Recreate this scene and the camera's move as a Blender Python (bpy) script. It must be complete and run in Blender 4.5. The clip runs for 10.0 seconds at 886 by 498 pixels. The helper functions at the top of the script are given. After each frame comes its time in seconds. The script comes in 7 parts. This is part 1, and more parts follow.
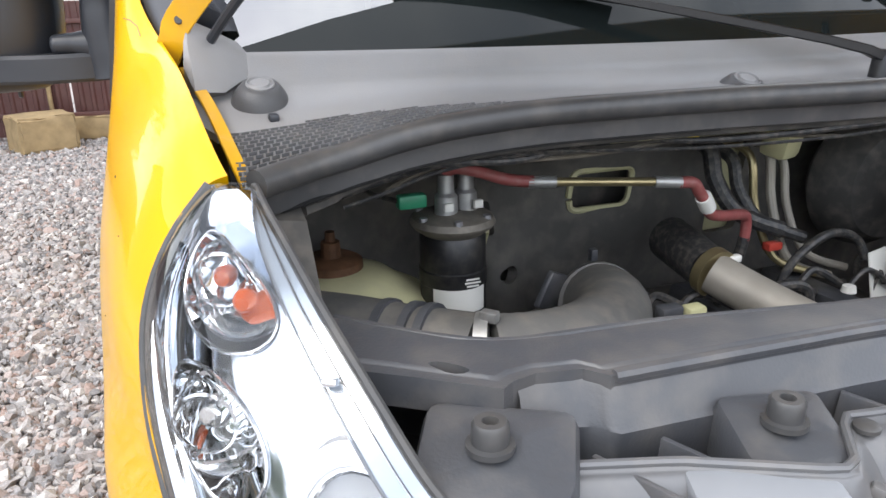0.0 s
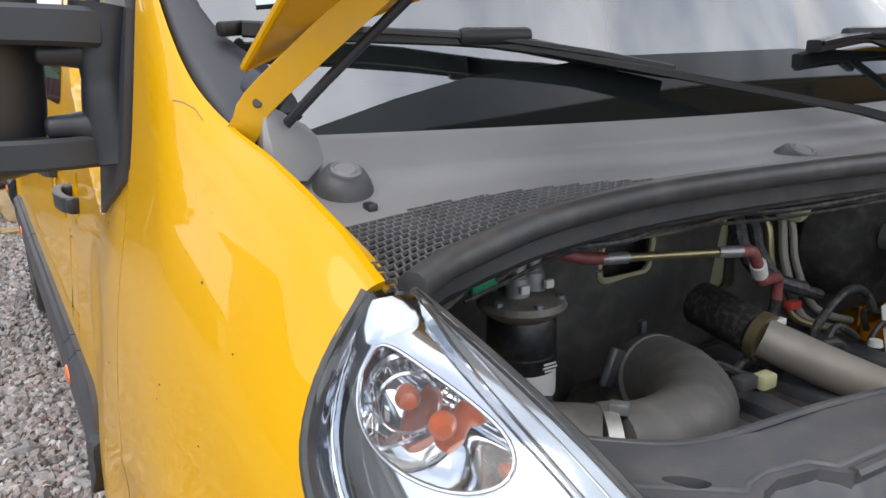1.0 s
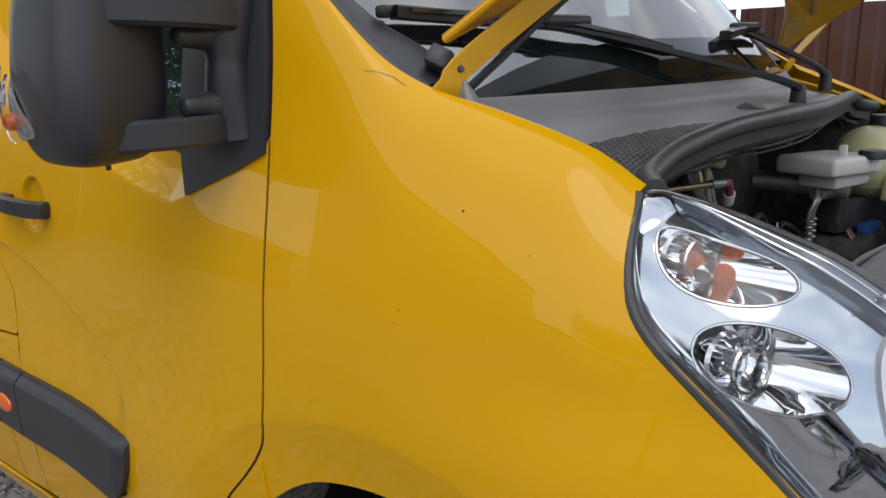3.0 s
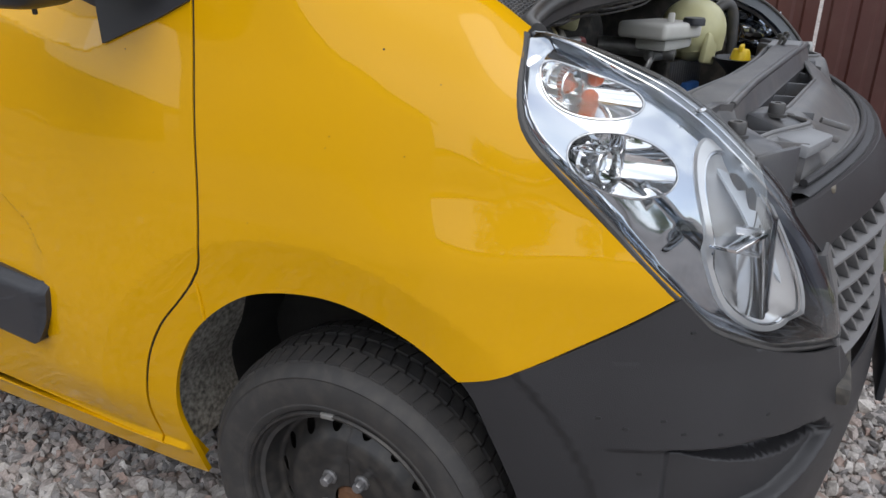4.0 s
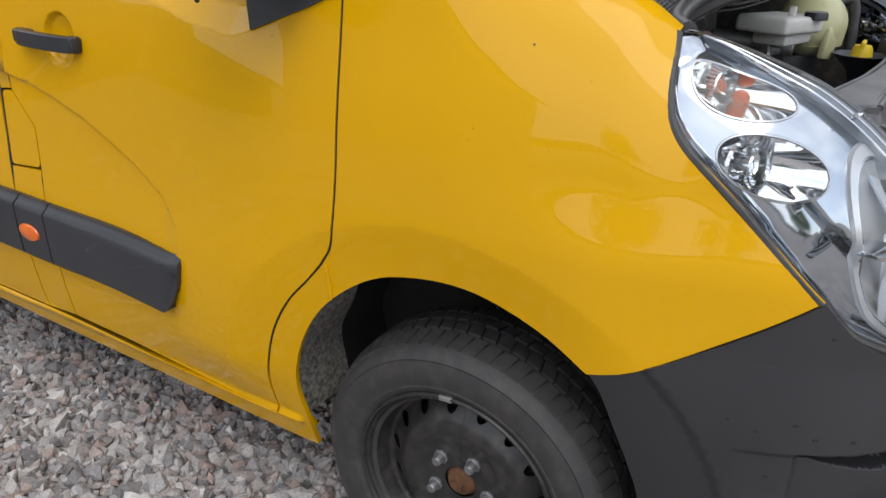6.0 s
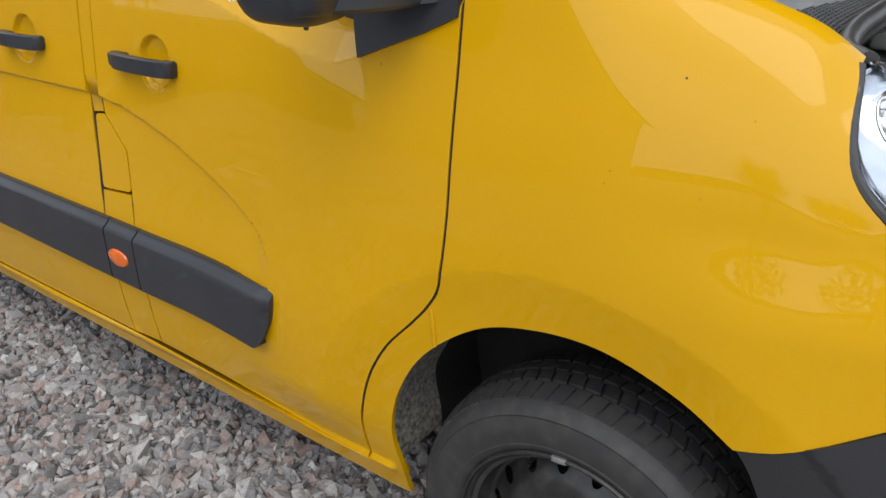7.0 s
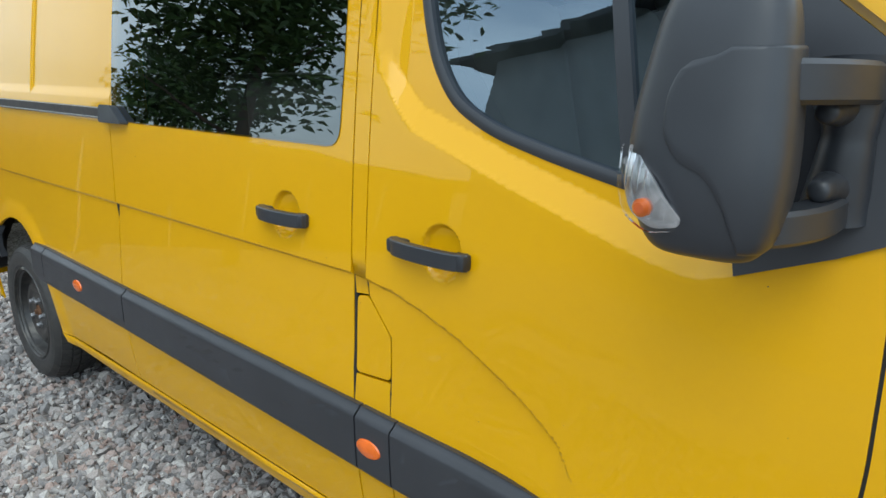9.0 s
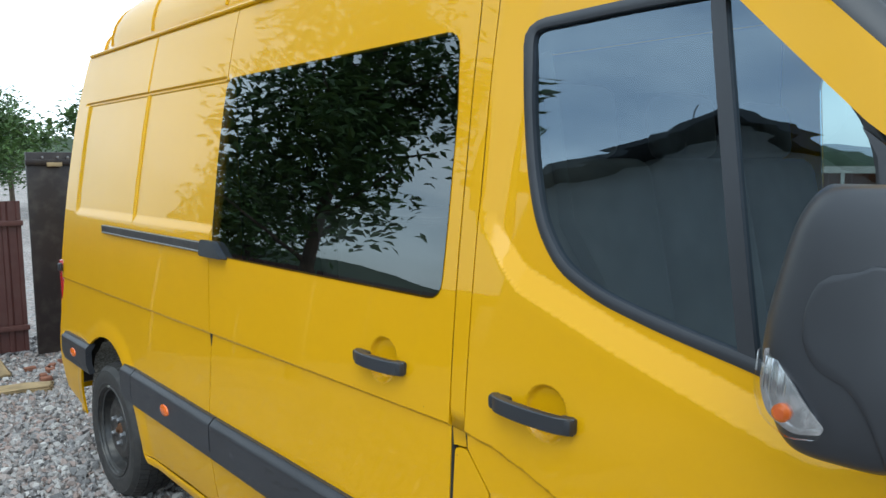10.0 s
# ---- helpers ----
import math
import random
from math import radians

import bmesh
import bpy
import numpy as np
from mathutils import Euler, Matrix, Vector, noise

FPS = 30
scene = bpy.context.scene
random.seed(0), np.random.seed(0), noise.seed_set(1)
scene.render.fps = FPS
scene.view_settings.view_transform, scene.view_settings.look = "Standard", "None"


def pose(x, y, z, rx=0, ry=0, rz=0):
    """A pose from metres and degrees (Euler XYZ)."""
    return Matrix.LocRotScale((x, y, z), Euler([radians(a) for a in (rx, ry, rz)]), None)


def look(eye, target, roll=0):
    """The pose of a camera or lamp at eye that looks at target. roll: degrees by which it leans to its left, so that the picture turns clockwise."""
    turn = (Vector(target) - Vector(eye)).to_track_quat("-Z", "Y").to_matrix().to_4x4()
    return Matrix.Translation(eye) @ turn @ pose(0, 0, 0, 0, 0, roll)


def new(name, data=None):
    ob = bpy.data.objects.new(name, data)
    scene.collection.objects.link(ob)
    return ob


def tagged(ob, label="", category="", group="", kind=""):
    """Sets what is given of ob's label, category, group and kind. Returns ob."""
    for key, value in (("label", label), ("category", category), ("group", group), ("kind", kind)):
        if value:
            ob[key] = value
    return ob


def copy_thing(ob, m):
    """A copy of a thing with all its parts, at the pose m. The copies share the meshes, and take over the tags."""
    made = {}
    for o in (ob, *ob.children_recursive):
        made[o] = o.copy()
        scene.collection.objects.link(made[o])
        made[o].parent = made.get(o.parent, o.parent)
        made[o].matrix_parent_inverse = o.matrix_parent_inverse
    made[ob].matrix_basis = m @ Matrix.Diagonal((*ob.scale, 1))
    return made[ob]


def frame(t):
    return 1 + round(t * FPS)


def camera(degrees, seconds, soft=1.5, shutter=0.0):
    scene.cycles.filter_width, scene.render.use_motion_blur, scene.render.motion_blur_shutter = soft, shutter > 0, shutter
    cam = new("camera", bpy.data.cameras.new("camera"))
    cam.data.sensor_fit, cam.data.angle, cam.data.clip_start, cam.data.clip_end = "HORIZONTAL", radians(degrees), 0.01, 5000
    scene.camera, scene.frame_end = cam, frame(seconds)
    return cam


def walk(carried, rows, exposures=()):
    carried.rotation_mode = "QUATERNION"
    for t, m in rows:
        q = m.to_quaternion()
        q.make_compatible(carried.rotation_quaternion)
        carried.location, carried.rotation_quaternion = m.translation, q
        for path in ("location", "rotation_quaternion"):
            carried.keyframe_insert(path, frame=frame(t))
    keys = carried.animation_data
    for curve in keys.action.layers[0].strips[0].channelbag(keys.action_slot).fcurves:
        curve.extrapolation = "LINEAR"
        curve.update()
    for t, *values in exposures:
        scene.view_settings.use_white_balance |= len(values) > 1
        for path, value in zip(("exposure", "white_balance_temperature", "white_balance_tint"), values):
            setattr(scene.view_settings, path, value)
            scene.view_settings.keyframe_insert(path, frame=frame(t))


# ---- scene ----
cam = camera(61.1, 10.0)
PATH = [
    (0, (-0.934, -0.979, 1.376), (-0.258, 0.784, 0.716), -0.8),
    (0.5, (-1.071, -0.938, 1.38), (-0.255, 0.784, 0.771), -1.0),
    (1, (-1.151, -0.792, 1.399), (-0.137, 0.851, 0.876), -0.8),
    (1.5, (-1.328, -0.801, 1.434), (-0.072, 0.699, 1.017), -0.9),
    (2, (-1.549, -0.823, 1.478), (-0.115, 0.53, 1.145), -1.0),
    (2.5, (-1.623, -0.717, 1.431), (-0.111, 0.55, 1.102), -1.5),
    (3, (-1.699, -0.596, 1.355), (-0.176, 0.603, 0.865), -1.5),
    (3.2, (-1.757, -0.6, 1.342), (-0.217, 0.55, 0.788), -1.4),
    (4.3, (-1.988, -0.635, 1.334), (-0.312, 0.08, 0.509), 1.5),
    (4.5, (-2.004, -0.631, 1.336), (-0.327, 0.068, 0.5), 1.7),
    (4.7, (-2.015, -0.619, 1.342), (-0.345, 0.09, 0.496), 1.7),
    (5, (-2.039, -0.588, 1.35), (-0.395, 0.176, 0.505), 1.8),
    (5.2, (-2.051, -0.574, 1.355), (-0.427, 0.23, 0.511), 1.7),
    (6.3, (-2.007, -0.496, 1.355), (-0.463, 0.476, 0.536), 1.1),
    (6.5, (-2.0, -0.458, 1.366), (-0.476, 0.535, 0.55), 1.0),
    (7, (-1.959, -0.384, 1.366), (-0.479, 0.69, 0.557), 0.2),
    (7.5, (-1.921, -0.317, 1.365), (-0.484, 0.832, 0.581), -0.6),
    (8, (-1.966, -0.176, 1.378), (-0.549, 1.03, 0.644), -0.9),
    (8.5, (-2.036, -0.021, 1.405), (-0.632, 1.249, 0.761), -1.0),
    (9, (-2.055, 0.059, 1.469), (-0.67, 1.413, 0.969), -0.7),
    (9.5, (-2.094, 0.095, 1.512), (-0.742, 1.523, 1.148), -0.7),
    (10, (-2.154, 0.12, 1.596), (-0.831, 1.603, 1.368), -0.3),
]
walk(cam, [(t, look(eye, target, roll)) for t, eye, target, roll in PATH],
     [(0.0, 1.12, 6500, 10), (0.5, 0.75, 6500, 10), (1.0, 0.45, 6500, 10), (2.0, 0.12, 6500, 10), (3.0, -0.22, 6500, 10), (4.5, 0.1, 6500, 10), (6.5, 0.1, 6500, 10), (7.5, 0.14, 6250, 4), (8.5, 0.32, 6050, -1), (10.0, 0.25, 5800, -2)])

# ---- sky and sun ----
SUN_UP, SUN_TURN = 56.0, 235.0


def build_world():
    w = bpy.data.worlds.new("sky")
    scene.world = w
    w.use_nodes = True
    t = w.node_tree
    t.nodes.clear()
    out = t.nodes.new("ShaderNodeOutputWorld")
    bg = t.nodes.new("ShaderNodeBackground")
    sky = t.nodes.new("ShaderNodeTexSky")
    sky.sky_type, sky.sun_disc = "NISHITA", False
    sky.sun_elevation, sky.sun_rotation = radians(SUN_UP), radians(SUN_TURN)
    sky.air_density, sky.dust_density, sky.ozone_density = 1.0, 1.5, 1.5
    co = t.nodes.new("ShaderNodeTexCoord")
    mp = t.nodes.new("ShaderNodeMapping")
    mp.inputs["Scale"].default_value = (1.0, 1.0, 2.6)
    mp.inputs["Location"].default_value = (3.1, 1.7, 0.4)
    n = t.nodes.new("ShaderNodeTexNoise")
    n.inputs["Scale"].default_value, n.inputs["Detail"].default_value, n.inputs["Roughness"].default_value = 1.7, 8.0, 0.55
    r = t.nodes.new("ShaderNodeValToRGB")
    r.color_ramp.elements[0].position, r.color_ramp.elements[1].position = 0.40, 0.62
    r.color_ramp.elements[0].color = (0.42, 0.42, 0.42, 1)
    m = t.nodes.new("ShaderNodeMix")
    m.data_type = "RGBA"
    m.inputs["B"].default_value = (9.0, 9.2, 9.6, 1)
    t.links.new(co.outputs["Generated"], mp.inputs["Vector"])
    t.links.new(mp.outputs["Vector"], n.inputs["Vector"])
    t.links.new(n.outputs["Fac"], r.inputs["Fac"])
    t.links.new(r.outputs["Color"], m.inputs["Factor"])
    t.links.new(sky.outputs["Color"], m.inputs["A"])
    t.links.new(m.outputs["Result"], bg.inputs["Color"])
    bg.inputs["Strength"].default_value = 0.19
    t.links.new(bg.outputs["Background"], out.inputs["Surface"])
    sun = bpy.data.lights.new("sun", "SUN")
    sun.energy, sun.angle, sun.color = 0.75, radians(35), (1.0, 0.95, 0.87)
    ob = new("sun", sun)
    az, el = radians(SUN_TURN), radians(SUN_UP)
    away = Vector((math.sin(az) * math.cos(el), math.cos(az) * math.cos(el), math.sin(el)))
    ob.matrix_world = look(away * 30, (0, 0, 0))


build_world()

# ---- materials ----
def material(name, colour, rough=0.5, metal=0.0, coat=0.0, bump=0.0, bump_size=200.0, vary=0.0, vary_size=6.0, vary_to=None,
             rough_vary=0.0, spec=0.5, tex="Object", island=False, dust=0.0, fleck=0.0):
    """A Principled material with variation at two scales and a fine relief."""
    m = bpy.data.materials.new(name)
    m.use_nodes = True
    t = m.node_tree
    b = t.nodes["Principled BSDF"]
    b.inputs["Base Color"].default_value = (*colour, 1)
    b.inputs["Roughness"].default_value = rough
    b.inputs["Metallic"].default_value = metal
    b.inputs["Specular IOR Level"].default_value = spec
    b.inputs["Coat Weight"].default_value = coat
    b.inputs["Coat Roughness"].default_value = 0.02
    co = t.nodes.new("ShaderNodeTexCoord")
    where = co.outputs[tex]

    def noise_at(size, detail=5.0):
        n = t.nodes.new("ShaderNodeTexNoise")
        n.inputs["Scale"].default_value, n.inputs["Detail"].default_value = size, detail
        t.links.new(where, n.inputs["Vector"])
        return n

    last = None
    if vary:
        n = noise_at(vary_size)
        ramp = t.nodes.new("ShaderNodeValToRGB")
        other = vary_to or tuple(c * (1 - vary) for c in colour)
        ramp.color_ramp.elements[0].position, ramp.color_ramp.elements[1].position = 0.32, 0.68
        ramp.color_ramp.elements[0].color, ramp.color_ramp.elements[1].color = (*colour, 1), (*other, 1)
        t.links.new(n.outputs["Fac"], ramp.inputs["Fac"])
        last = ramp.outputs["Color"]
    if dust:
        n = noise_at(vary_size * 3.7, 8.0)
        ramp = t.nodes.new("ShaderNodeValToRGB")
        ramp.color_ramp.elements[0].position, ramp.color_ramp.elements[1].position = 0.45, 0.75
        ramp.color_ramp.elements[1].color = (dust, dust, dust, 1)
        ramp.color_ramp.elements[0].color = (0, 0, 0, 1)
        mix = t.nodes.new("ShaderNodeMix")
        mix.data_type = "RGBA"
        mix.inputs["B"].default_value = (0.30, 0.26, 0.21, 1)
        mix.inputs["A"].default_value = (*colour, 1)
        t.links.new(n.outputs["Fac"], ramp.inputs["Fac"])
        t.links.new(ramp.outputs["Color"], mix.inputs["Factor"])
        if last:
            t.links.new(last, mix.inputs["A"])
        last = mix.outputs["Result"]
    if last:
        t.links.new(last, b.inputs["Base Color"])
    if rough_vary:
        n = noise_at(vary_size * 2.3)
        mr = t.nodes.new("ShaderNodeMapRange")
        mr.inputs["To Min"].default_value, mr.inputs["To Max"].default_value = max(0.02, rough - rough_vary), rough + rough_vary
        t.links.new(n.outputs["Fac"], mr.inputs["Value"])
        t.links.new(mr.outputs["Result"], b.inputs["Roughness"])
    if bump:
        n = noise_at(bump_size, 3.0)
        bp = t.nodes.new("ShaderNodeBump")
        bp.inputs["Strength"].default_value, bp.inputs["Distance"].default_value = bump, 0.002
        t.links.new(n.outputs["Fac"], bp.inputs["Height"])
        t.links.new(bp.outputs["Normal"], b.inputs["Normal"])
    return m


def glass(name, tint, ior=1.5, rough=0.0, gloss=(1.0, 1.0, 1.0)):
    """A thin pane: clear or tinted, with the gloss that the angle gives."""
    m = bpy.data.materials.new(name)
    m.use_nodes = True
    t = m.node_tree
    t.nodes.clear()
    out = t.nodes.new("ShaderNodeOutputMaterial")
    mix = t.nodes.new("ShaderNodeMixShader")
    fr = t.nodes.new("ShaderNodeFresnel")
    tr = t.nodes.new("ShaderNodeBsdfTransparent")
    gl = t.nodes.new("ShaderNodeBsdfGlossy")
    fr.inputs["IOR"].default_value = ior
    tr.inputs["Color"].default_value = (*tint, 1)
    gl.inputs["Roughness"].default_value = rough
    gl.inputs["Color"].default_value = (*gloss, 1)
    t.links.new(fr.outputs["Fac"], mix.inputs["Fac"])
    t.links.new(tr.outputs["BSDF"], mix.inputs[1])
    t.links.new(gl.outputs["BSDF"], mix.inputs[2])
    t.links.new(mix.outputs["Shader"], out.inputs["Surface"])
    return m


def stone_material(name):
    """Crushed granite: each piece takes its own tone."""
    m = bpy.data.materials.new(name)
    m.use_nodes = True
    t = m.node_tree
    b = t.nodes["Principled BSDF"]
    b.inputs["Roughness"].default_value = 0.85
    g = t.nodes.new("ShaderNodeNewGeometry")
    ramp = t.nodes.new("ShaderNodeValToRGB")
    tones = ((0.0, (0.146, 0.142, 0.142)), (0.24, (0.284, 0.271, 0.267)), (0.46, (0.361, 0.318, 0.297)), (0.58, (0.344, 0.254, 0.219)),
             (0.70, (0.327, 0.314, 0.305)), (0.90, (0.447, 0.421, 0.400)), (1.0, (0.568, 0.542, 0.516)))
    while len(ramp.color_ramp.elements) < len(tones):
        ramp.color_ramp.elements.new(0.5)
    for e, (p, c) in zip(ramp.color_ramp.elements, tones):
        e.position, e.color = p, (*c, 1)
    t.links.new(g.outputs["Random Per Island"], ramp.inputs["Fac"])
    co = t.nodes.new("ShaderNodeTexCoord")
    n = t.nodes.new("ShaderNodeTexNoise")
    n.inputs["Scale"].default_value, n.inputs["Detail"].default_value = 140.0, 4.0
    t.links.new(co.outputs["Object"], n.inputs["Vector"])
    mr = t.nodes.new("ShaderNodeMapRange")
    mr.inputs["From Min"].default_value, mr.inputs["From Max"].default_value = 0.3, 0.7
    mr.inputs["To Min"].default_value, mr.inputs["To Max"].default_value = 0.72, 1.15
    t.links.new(n.outputs["Fac"], mr.inputs["Value"])
    mul = t.nodes.new("ShaderNodeMix")
    mul.data_type, mul.blend_type = "RGBA", "MULTIPLY"
    mul.inputs["Factor"].default_value = 1.0
    t.links.new(ramp.outputs["Color"], mul.inputs["A"])
    t.links.new(mr.outputs["Result"], mul.inputs["B"])
    t.links.new(mul.outputs["Result"], b.inputs["Base Color"])
    bp = t.nodes.new("ShaderNodeBump")
    bp.inputs["Strength"].default_value, bp.inputs["Distance"].default_value = 0.5, 0.003
    t.links.new(n.outputs["Fac"], bp.inputs["Height"])
    t.links.new(bp.outputs["Normal"], b.inputs["Normal"])
    return m


def ground_material(name):
    """Gravel too far off to model: cells of the same tones with a relief."""
    m = bpy.data.materials.new(name)
    m.use_nodes = True
    t = m.node_tree
    b = t.nodes["Principled BSDF"]
    b.inputs["Roughness"].default_value = 0.9
    co = t.nodes.new("ShaderNodeTexCoord")
    v = t.nodes.new("ShaderNodeTexVoronoi")
    v.inputs["Scale"].default_value = 32.0
    t.links.new(co.outputs["Object"], v.inputs["Vector"])
    sep = t.nodes.new("ShaderNodeSeparateColor")
    t.links.new(v.outputs["Color"], sep.inputs["Color"])
    ramp = t.nodes.new("ShaderNodeValToRGB")
    tones = ((0.0, (0.18, 0.17, 0.17)), (0.4, (0.40, 0.37, 0.35)), (0.6, (0.42, 0.32, 0.28)), (1.0, (0.60, 0.57, 0.54)))
    while len(ramp.color_ramp.elements) < len(tones):
        ramp.color_ramp.elements.new(0.5)
    for e, (p, c) in zip(ramp.color_ramp.elements, tones):
        e.position, e.color = p, (*c, 1)
    t.links.new(sep.outputs["Red"], ramp.inputs["Fac"])
    n = t.nodes.new("ShaderNodeTexNoise")
    n.inputs["Scale"].default_value, n.inputs["Detail"].default_value = 0.7, 4.0
    t.links.new(co.outputs["Object"], n.inputs["Vector"])
    mul = t.nodes.new("ShaderNodeMix")
    mul.data_type, mul.blend_type = "RGBA", "MULTIPLY"
    mul.inputs["Factor"].default_value = 0.6
    t.links.new(ramp.outputs["Color"], mul.inputs["A"])
    t.links.new(n.outputs["Fac"], mul.inputs["B"])
    t.links.new(mul.outputs["Result"], b.inputs["Base Color"])
    bp = t.nodes.new("ShaderNodeBump")
    bp.inputs["Strength"].default_value, bp.inputs["Distance"].default_value = 0.9, 0.015
    bp.invert = True
    t.links.new(v.outputs["Distance"], bp.inputs["Height"])
    t.links.new(bp.outputs["Normal"], b.inputs["Normal"])
    return m


PAINT = material("yellow paint", (0.66, 0.348, 0.0), 0.36, coat=0.52, spec=0.10, vary=0.05, vary_size=1.3, rough_vary=0.05, bump=0.02, bump_size=900)
PAINT_IN = material("yellow inner paint", (0.66, 0.35, 0.003), 0.45, coat=0.3, vary=0.15, vary_size=5, dust=0.12)
CREAM = material("primer paint", (0.55, 0.52, 0.30), 0.55, vary=0.25, vary_size=7, dust=0.3)
BLACK = material("black grained plastic", (0.030, 0.033, 0.040), 0.40, bump=0.10, bump_size=1100, vary=0.25, vary_size=5, rough_vary=0.08)
TRIM = material("anthracite moulding plastic", (0.036, 0.038, 0.045), 0.42, bump=0.12, bump_size=900, vary=0.2, vary_size=4, rough_vary=0.06)
BUMPER = material("charcoal bumper plastic", (0.028, 0.028, 0.031), 0.44, bump=0.3, bump_size=700, vary=0.2, vary_size=3, rough_vary=0.06)
COWL = material("weathered grey plastic", (0.27, 0.267, 0.267), 0.38, bump=0.2, bump_size=500, vary=0.25, vary_size=4, dust=0.16)
BAY = material("dusty black bay plastic", (0.072, 0.075, 0.083), 0.36, bump=0.15, bump_size=300, vary=0.25, vary_size=5, dust=0.20, rough_vary=0.10)
SOOT = material("black insulation", (0.060, 0.056, 0.051), 0.75, bump=0.6, bump_size=60, vary=0.45, vary_size=9, dust=0.25)
SEAL = material("rubber seal", (0.055, 0.055, 0.056), 0.40, vary=0.3, vary_size=11, dust=0.12)
RUBBER = material("tyre rubber", (0.036, 0.035, 0.035), 0.62, bump=0.12, bump_size=160, vary=0.2, vary_size=9, dust=0.08)
STEEL = material("black painted steel", (0.032, 0.031, 0.031), 0.36, metal=0.15, vary=0.3, vary_size=9, dust=0.12, rough_vary=0.1)
BOLT = material("zinc bolt", (0.32, 0.32, 0.33), 0.45, metal=0.8, vary=0.3, vary_size=60)
RUST = material("rusty steel", (0.16, 0.075, 0.035), 0.75, metal=0.2, bump=0.5, bump_size=200, vary=0.5, vary_size=40)
CHROME = material("chrome reflector", (0.86, 0.87, 0.89), 0.04, metal=1.0)
SATIN = material("satin aluminium bezel", (0.66, 0.67, 0.69), 0.14, metal=0.95)
ALLOY = material("dull aluminium", (0.45, 0.45, 0.44), 0.45, metal=0.7, vary=0.3, vary_size=30, dust=0.25)
AMBER = material("amber plastic", (0.85, 0.16, 0.01), 0.25, coat=0.6, vary=0.2, vary_size=40)
GLASS = glass("clear lens", (0.95, 0.96, 0.96), 1.45)
PANE = glass("green tinted glass", (0.56, 0.64, 0.63), 2.4, gloss=(0.64, 0.81, 1.0))
DARK_PANE = glass("dark tinted glass", (0.24, 0.26, 0.265), 2.1, gloss=(0.86, 0.94, 1.0))
SCREEN = glass("windscreen glass", (0.48, 0.54, 0.52), 2.9)
SCREEN_BAND = material("black glass edge", (0.010, 0.013, 0.013), 0.05, spec=0.2)
# Near-black that stands in for shade in panel gaps and under the mesh.
GAP_DARK = material("near-black shade backing", (0.008, 0.008, 0.008), 0.7)
GROUND = ground_material("gravel ground")
STONE = stone_material("crushed granite")
FENCE = material("brown coated sheet steel", (0.085, 0.030, 0.026), 0.42, vary=0.2, vary_size=2.0, rough_vary=0.08, dust=0.06)
FENCE_RAIL = material("brown rail", (0.10, 0.040, 0.034), 0.5, vary=0.2, vary_size=5)
CONCRETE = material("mossy concrete", (0.30, 0.28, 0.23), 0.9, bump=0.7, bump_size=60, vary=0.5, vary_size=7, vary_to=(0.09, 0.11, 0.03))
WOOD = material("raw wood", (0.40, 0.29, 0.15), 0.8, bump=0.6, bump_size=40, vary=0.35, vary_size=9)
WHITE = material("white plastic", (0.70, 0.69, 0.64), 0.45, vary=0.12, vary_size=12)
FABRIC = material("grey seat fabric", (0.16, 0.165, 0.165), 0.85, vary=0.3, vary_size=6)
LINING = material("dark cabin lining", (0.028, 0.03, 0.032), 0.8, vary=0.2, vary_size=5)
DASH = material("dashboard plastic", (0.035, 0.037, 0.04), 0.7, bump=0.2, bump_size=500, vary=0.15, vary_size=5)
LEAF = material("green leaf", (0.045, 0.095, 0.022), 0.5, vary=0.45, vary_size=3.0, vary_to=(0.09, 0.15, 0.03))
BARK = material("bark", (0.12, 0.09, 0.065), 0.9, bump=0.8, bump_size=50, vary=0.4, vary_size=8)

# ---- building helpers ----
from mathutils.geometry import tessellate_polygon


def mesh_of(name, verts, faces, mat, smooth=True, sharp=None):
    me = bpy.data.meshes.new(name)
    me.from_pydata([tuple(v) for v in verts], [], faces)
    me.materials.append(mat)
    if smooth:
        me.polygons.foreach_set("use_smooth", [True] * len(me.polygons))
        if sharp:
            me.set_sharp_from_angle(angle=radians(sharp))
    return me


def part(name, bm, mat, parent=None, label="", sharp=35):
    """Links a bmesh or a mesh as one object under a thing or a part."""
    if isinstance(bm, bmesh.types.BMesh):
        me = bpy.data.meshes.new(name)
        bmesh.ops.recalc_face_normals(bm, faces=bm.faces)
        bm.to_mesh(me)
        bm.free()
        me.materials.append(mat)
        me.polygons.foreach_set("use_smooth", [True] * len(me.polygons))
        me.set_sharp_from_angle(angle=radians(sharp))
    else:
        me = bm
    ob = new(name, me)
    if parent:
        ob.parent = parent
    return tagged(ob, label)


def block(size, at=(0, 0, 0), bevel=0.004, turn=(0, 0, 0), bm=None, seg=2):
    """A bevelled block, added to bm."""
    b = bm or bmesh.new()
    r = bmesh.ops.create_cube(b, size=1)
    vs = r["verts"]
    bmesh.ops.scale(b, verts=vs, vec=size)
    if bevel:
        es = list({e for v in vs for e in v.link_edges})
        out = bmesh.ops.bevel(b, geom=es, offset=min(bevel, min(size) * 0.45), segments=seg, affect="EDGES", profile=0.5)
        vs = list({v for f in out["faces"] for v in f.verts} | {v for v in vs if v.is_valid})
    bmesh.ops.transform(b, matrix=pose(*at, *turn), verts=vs)
    return b


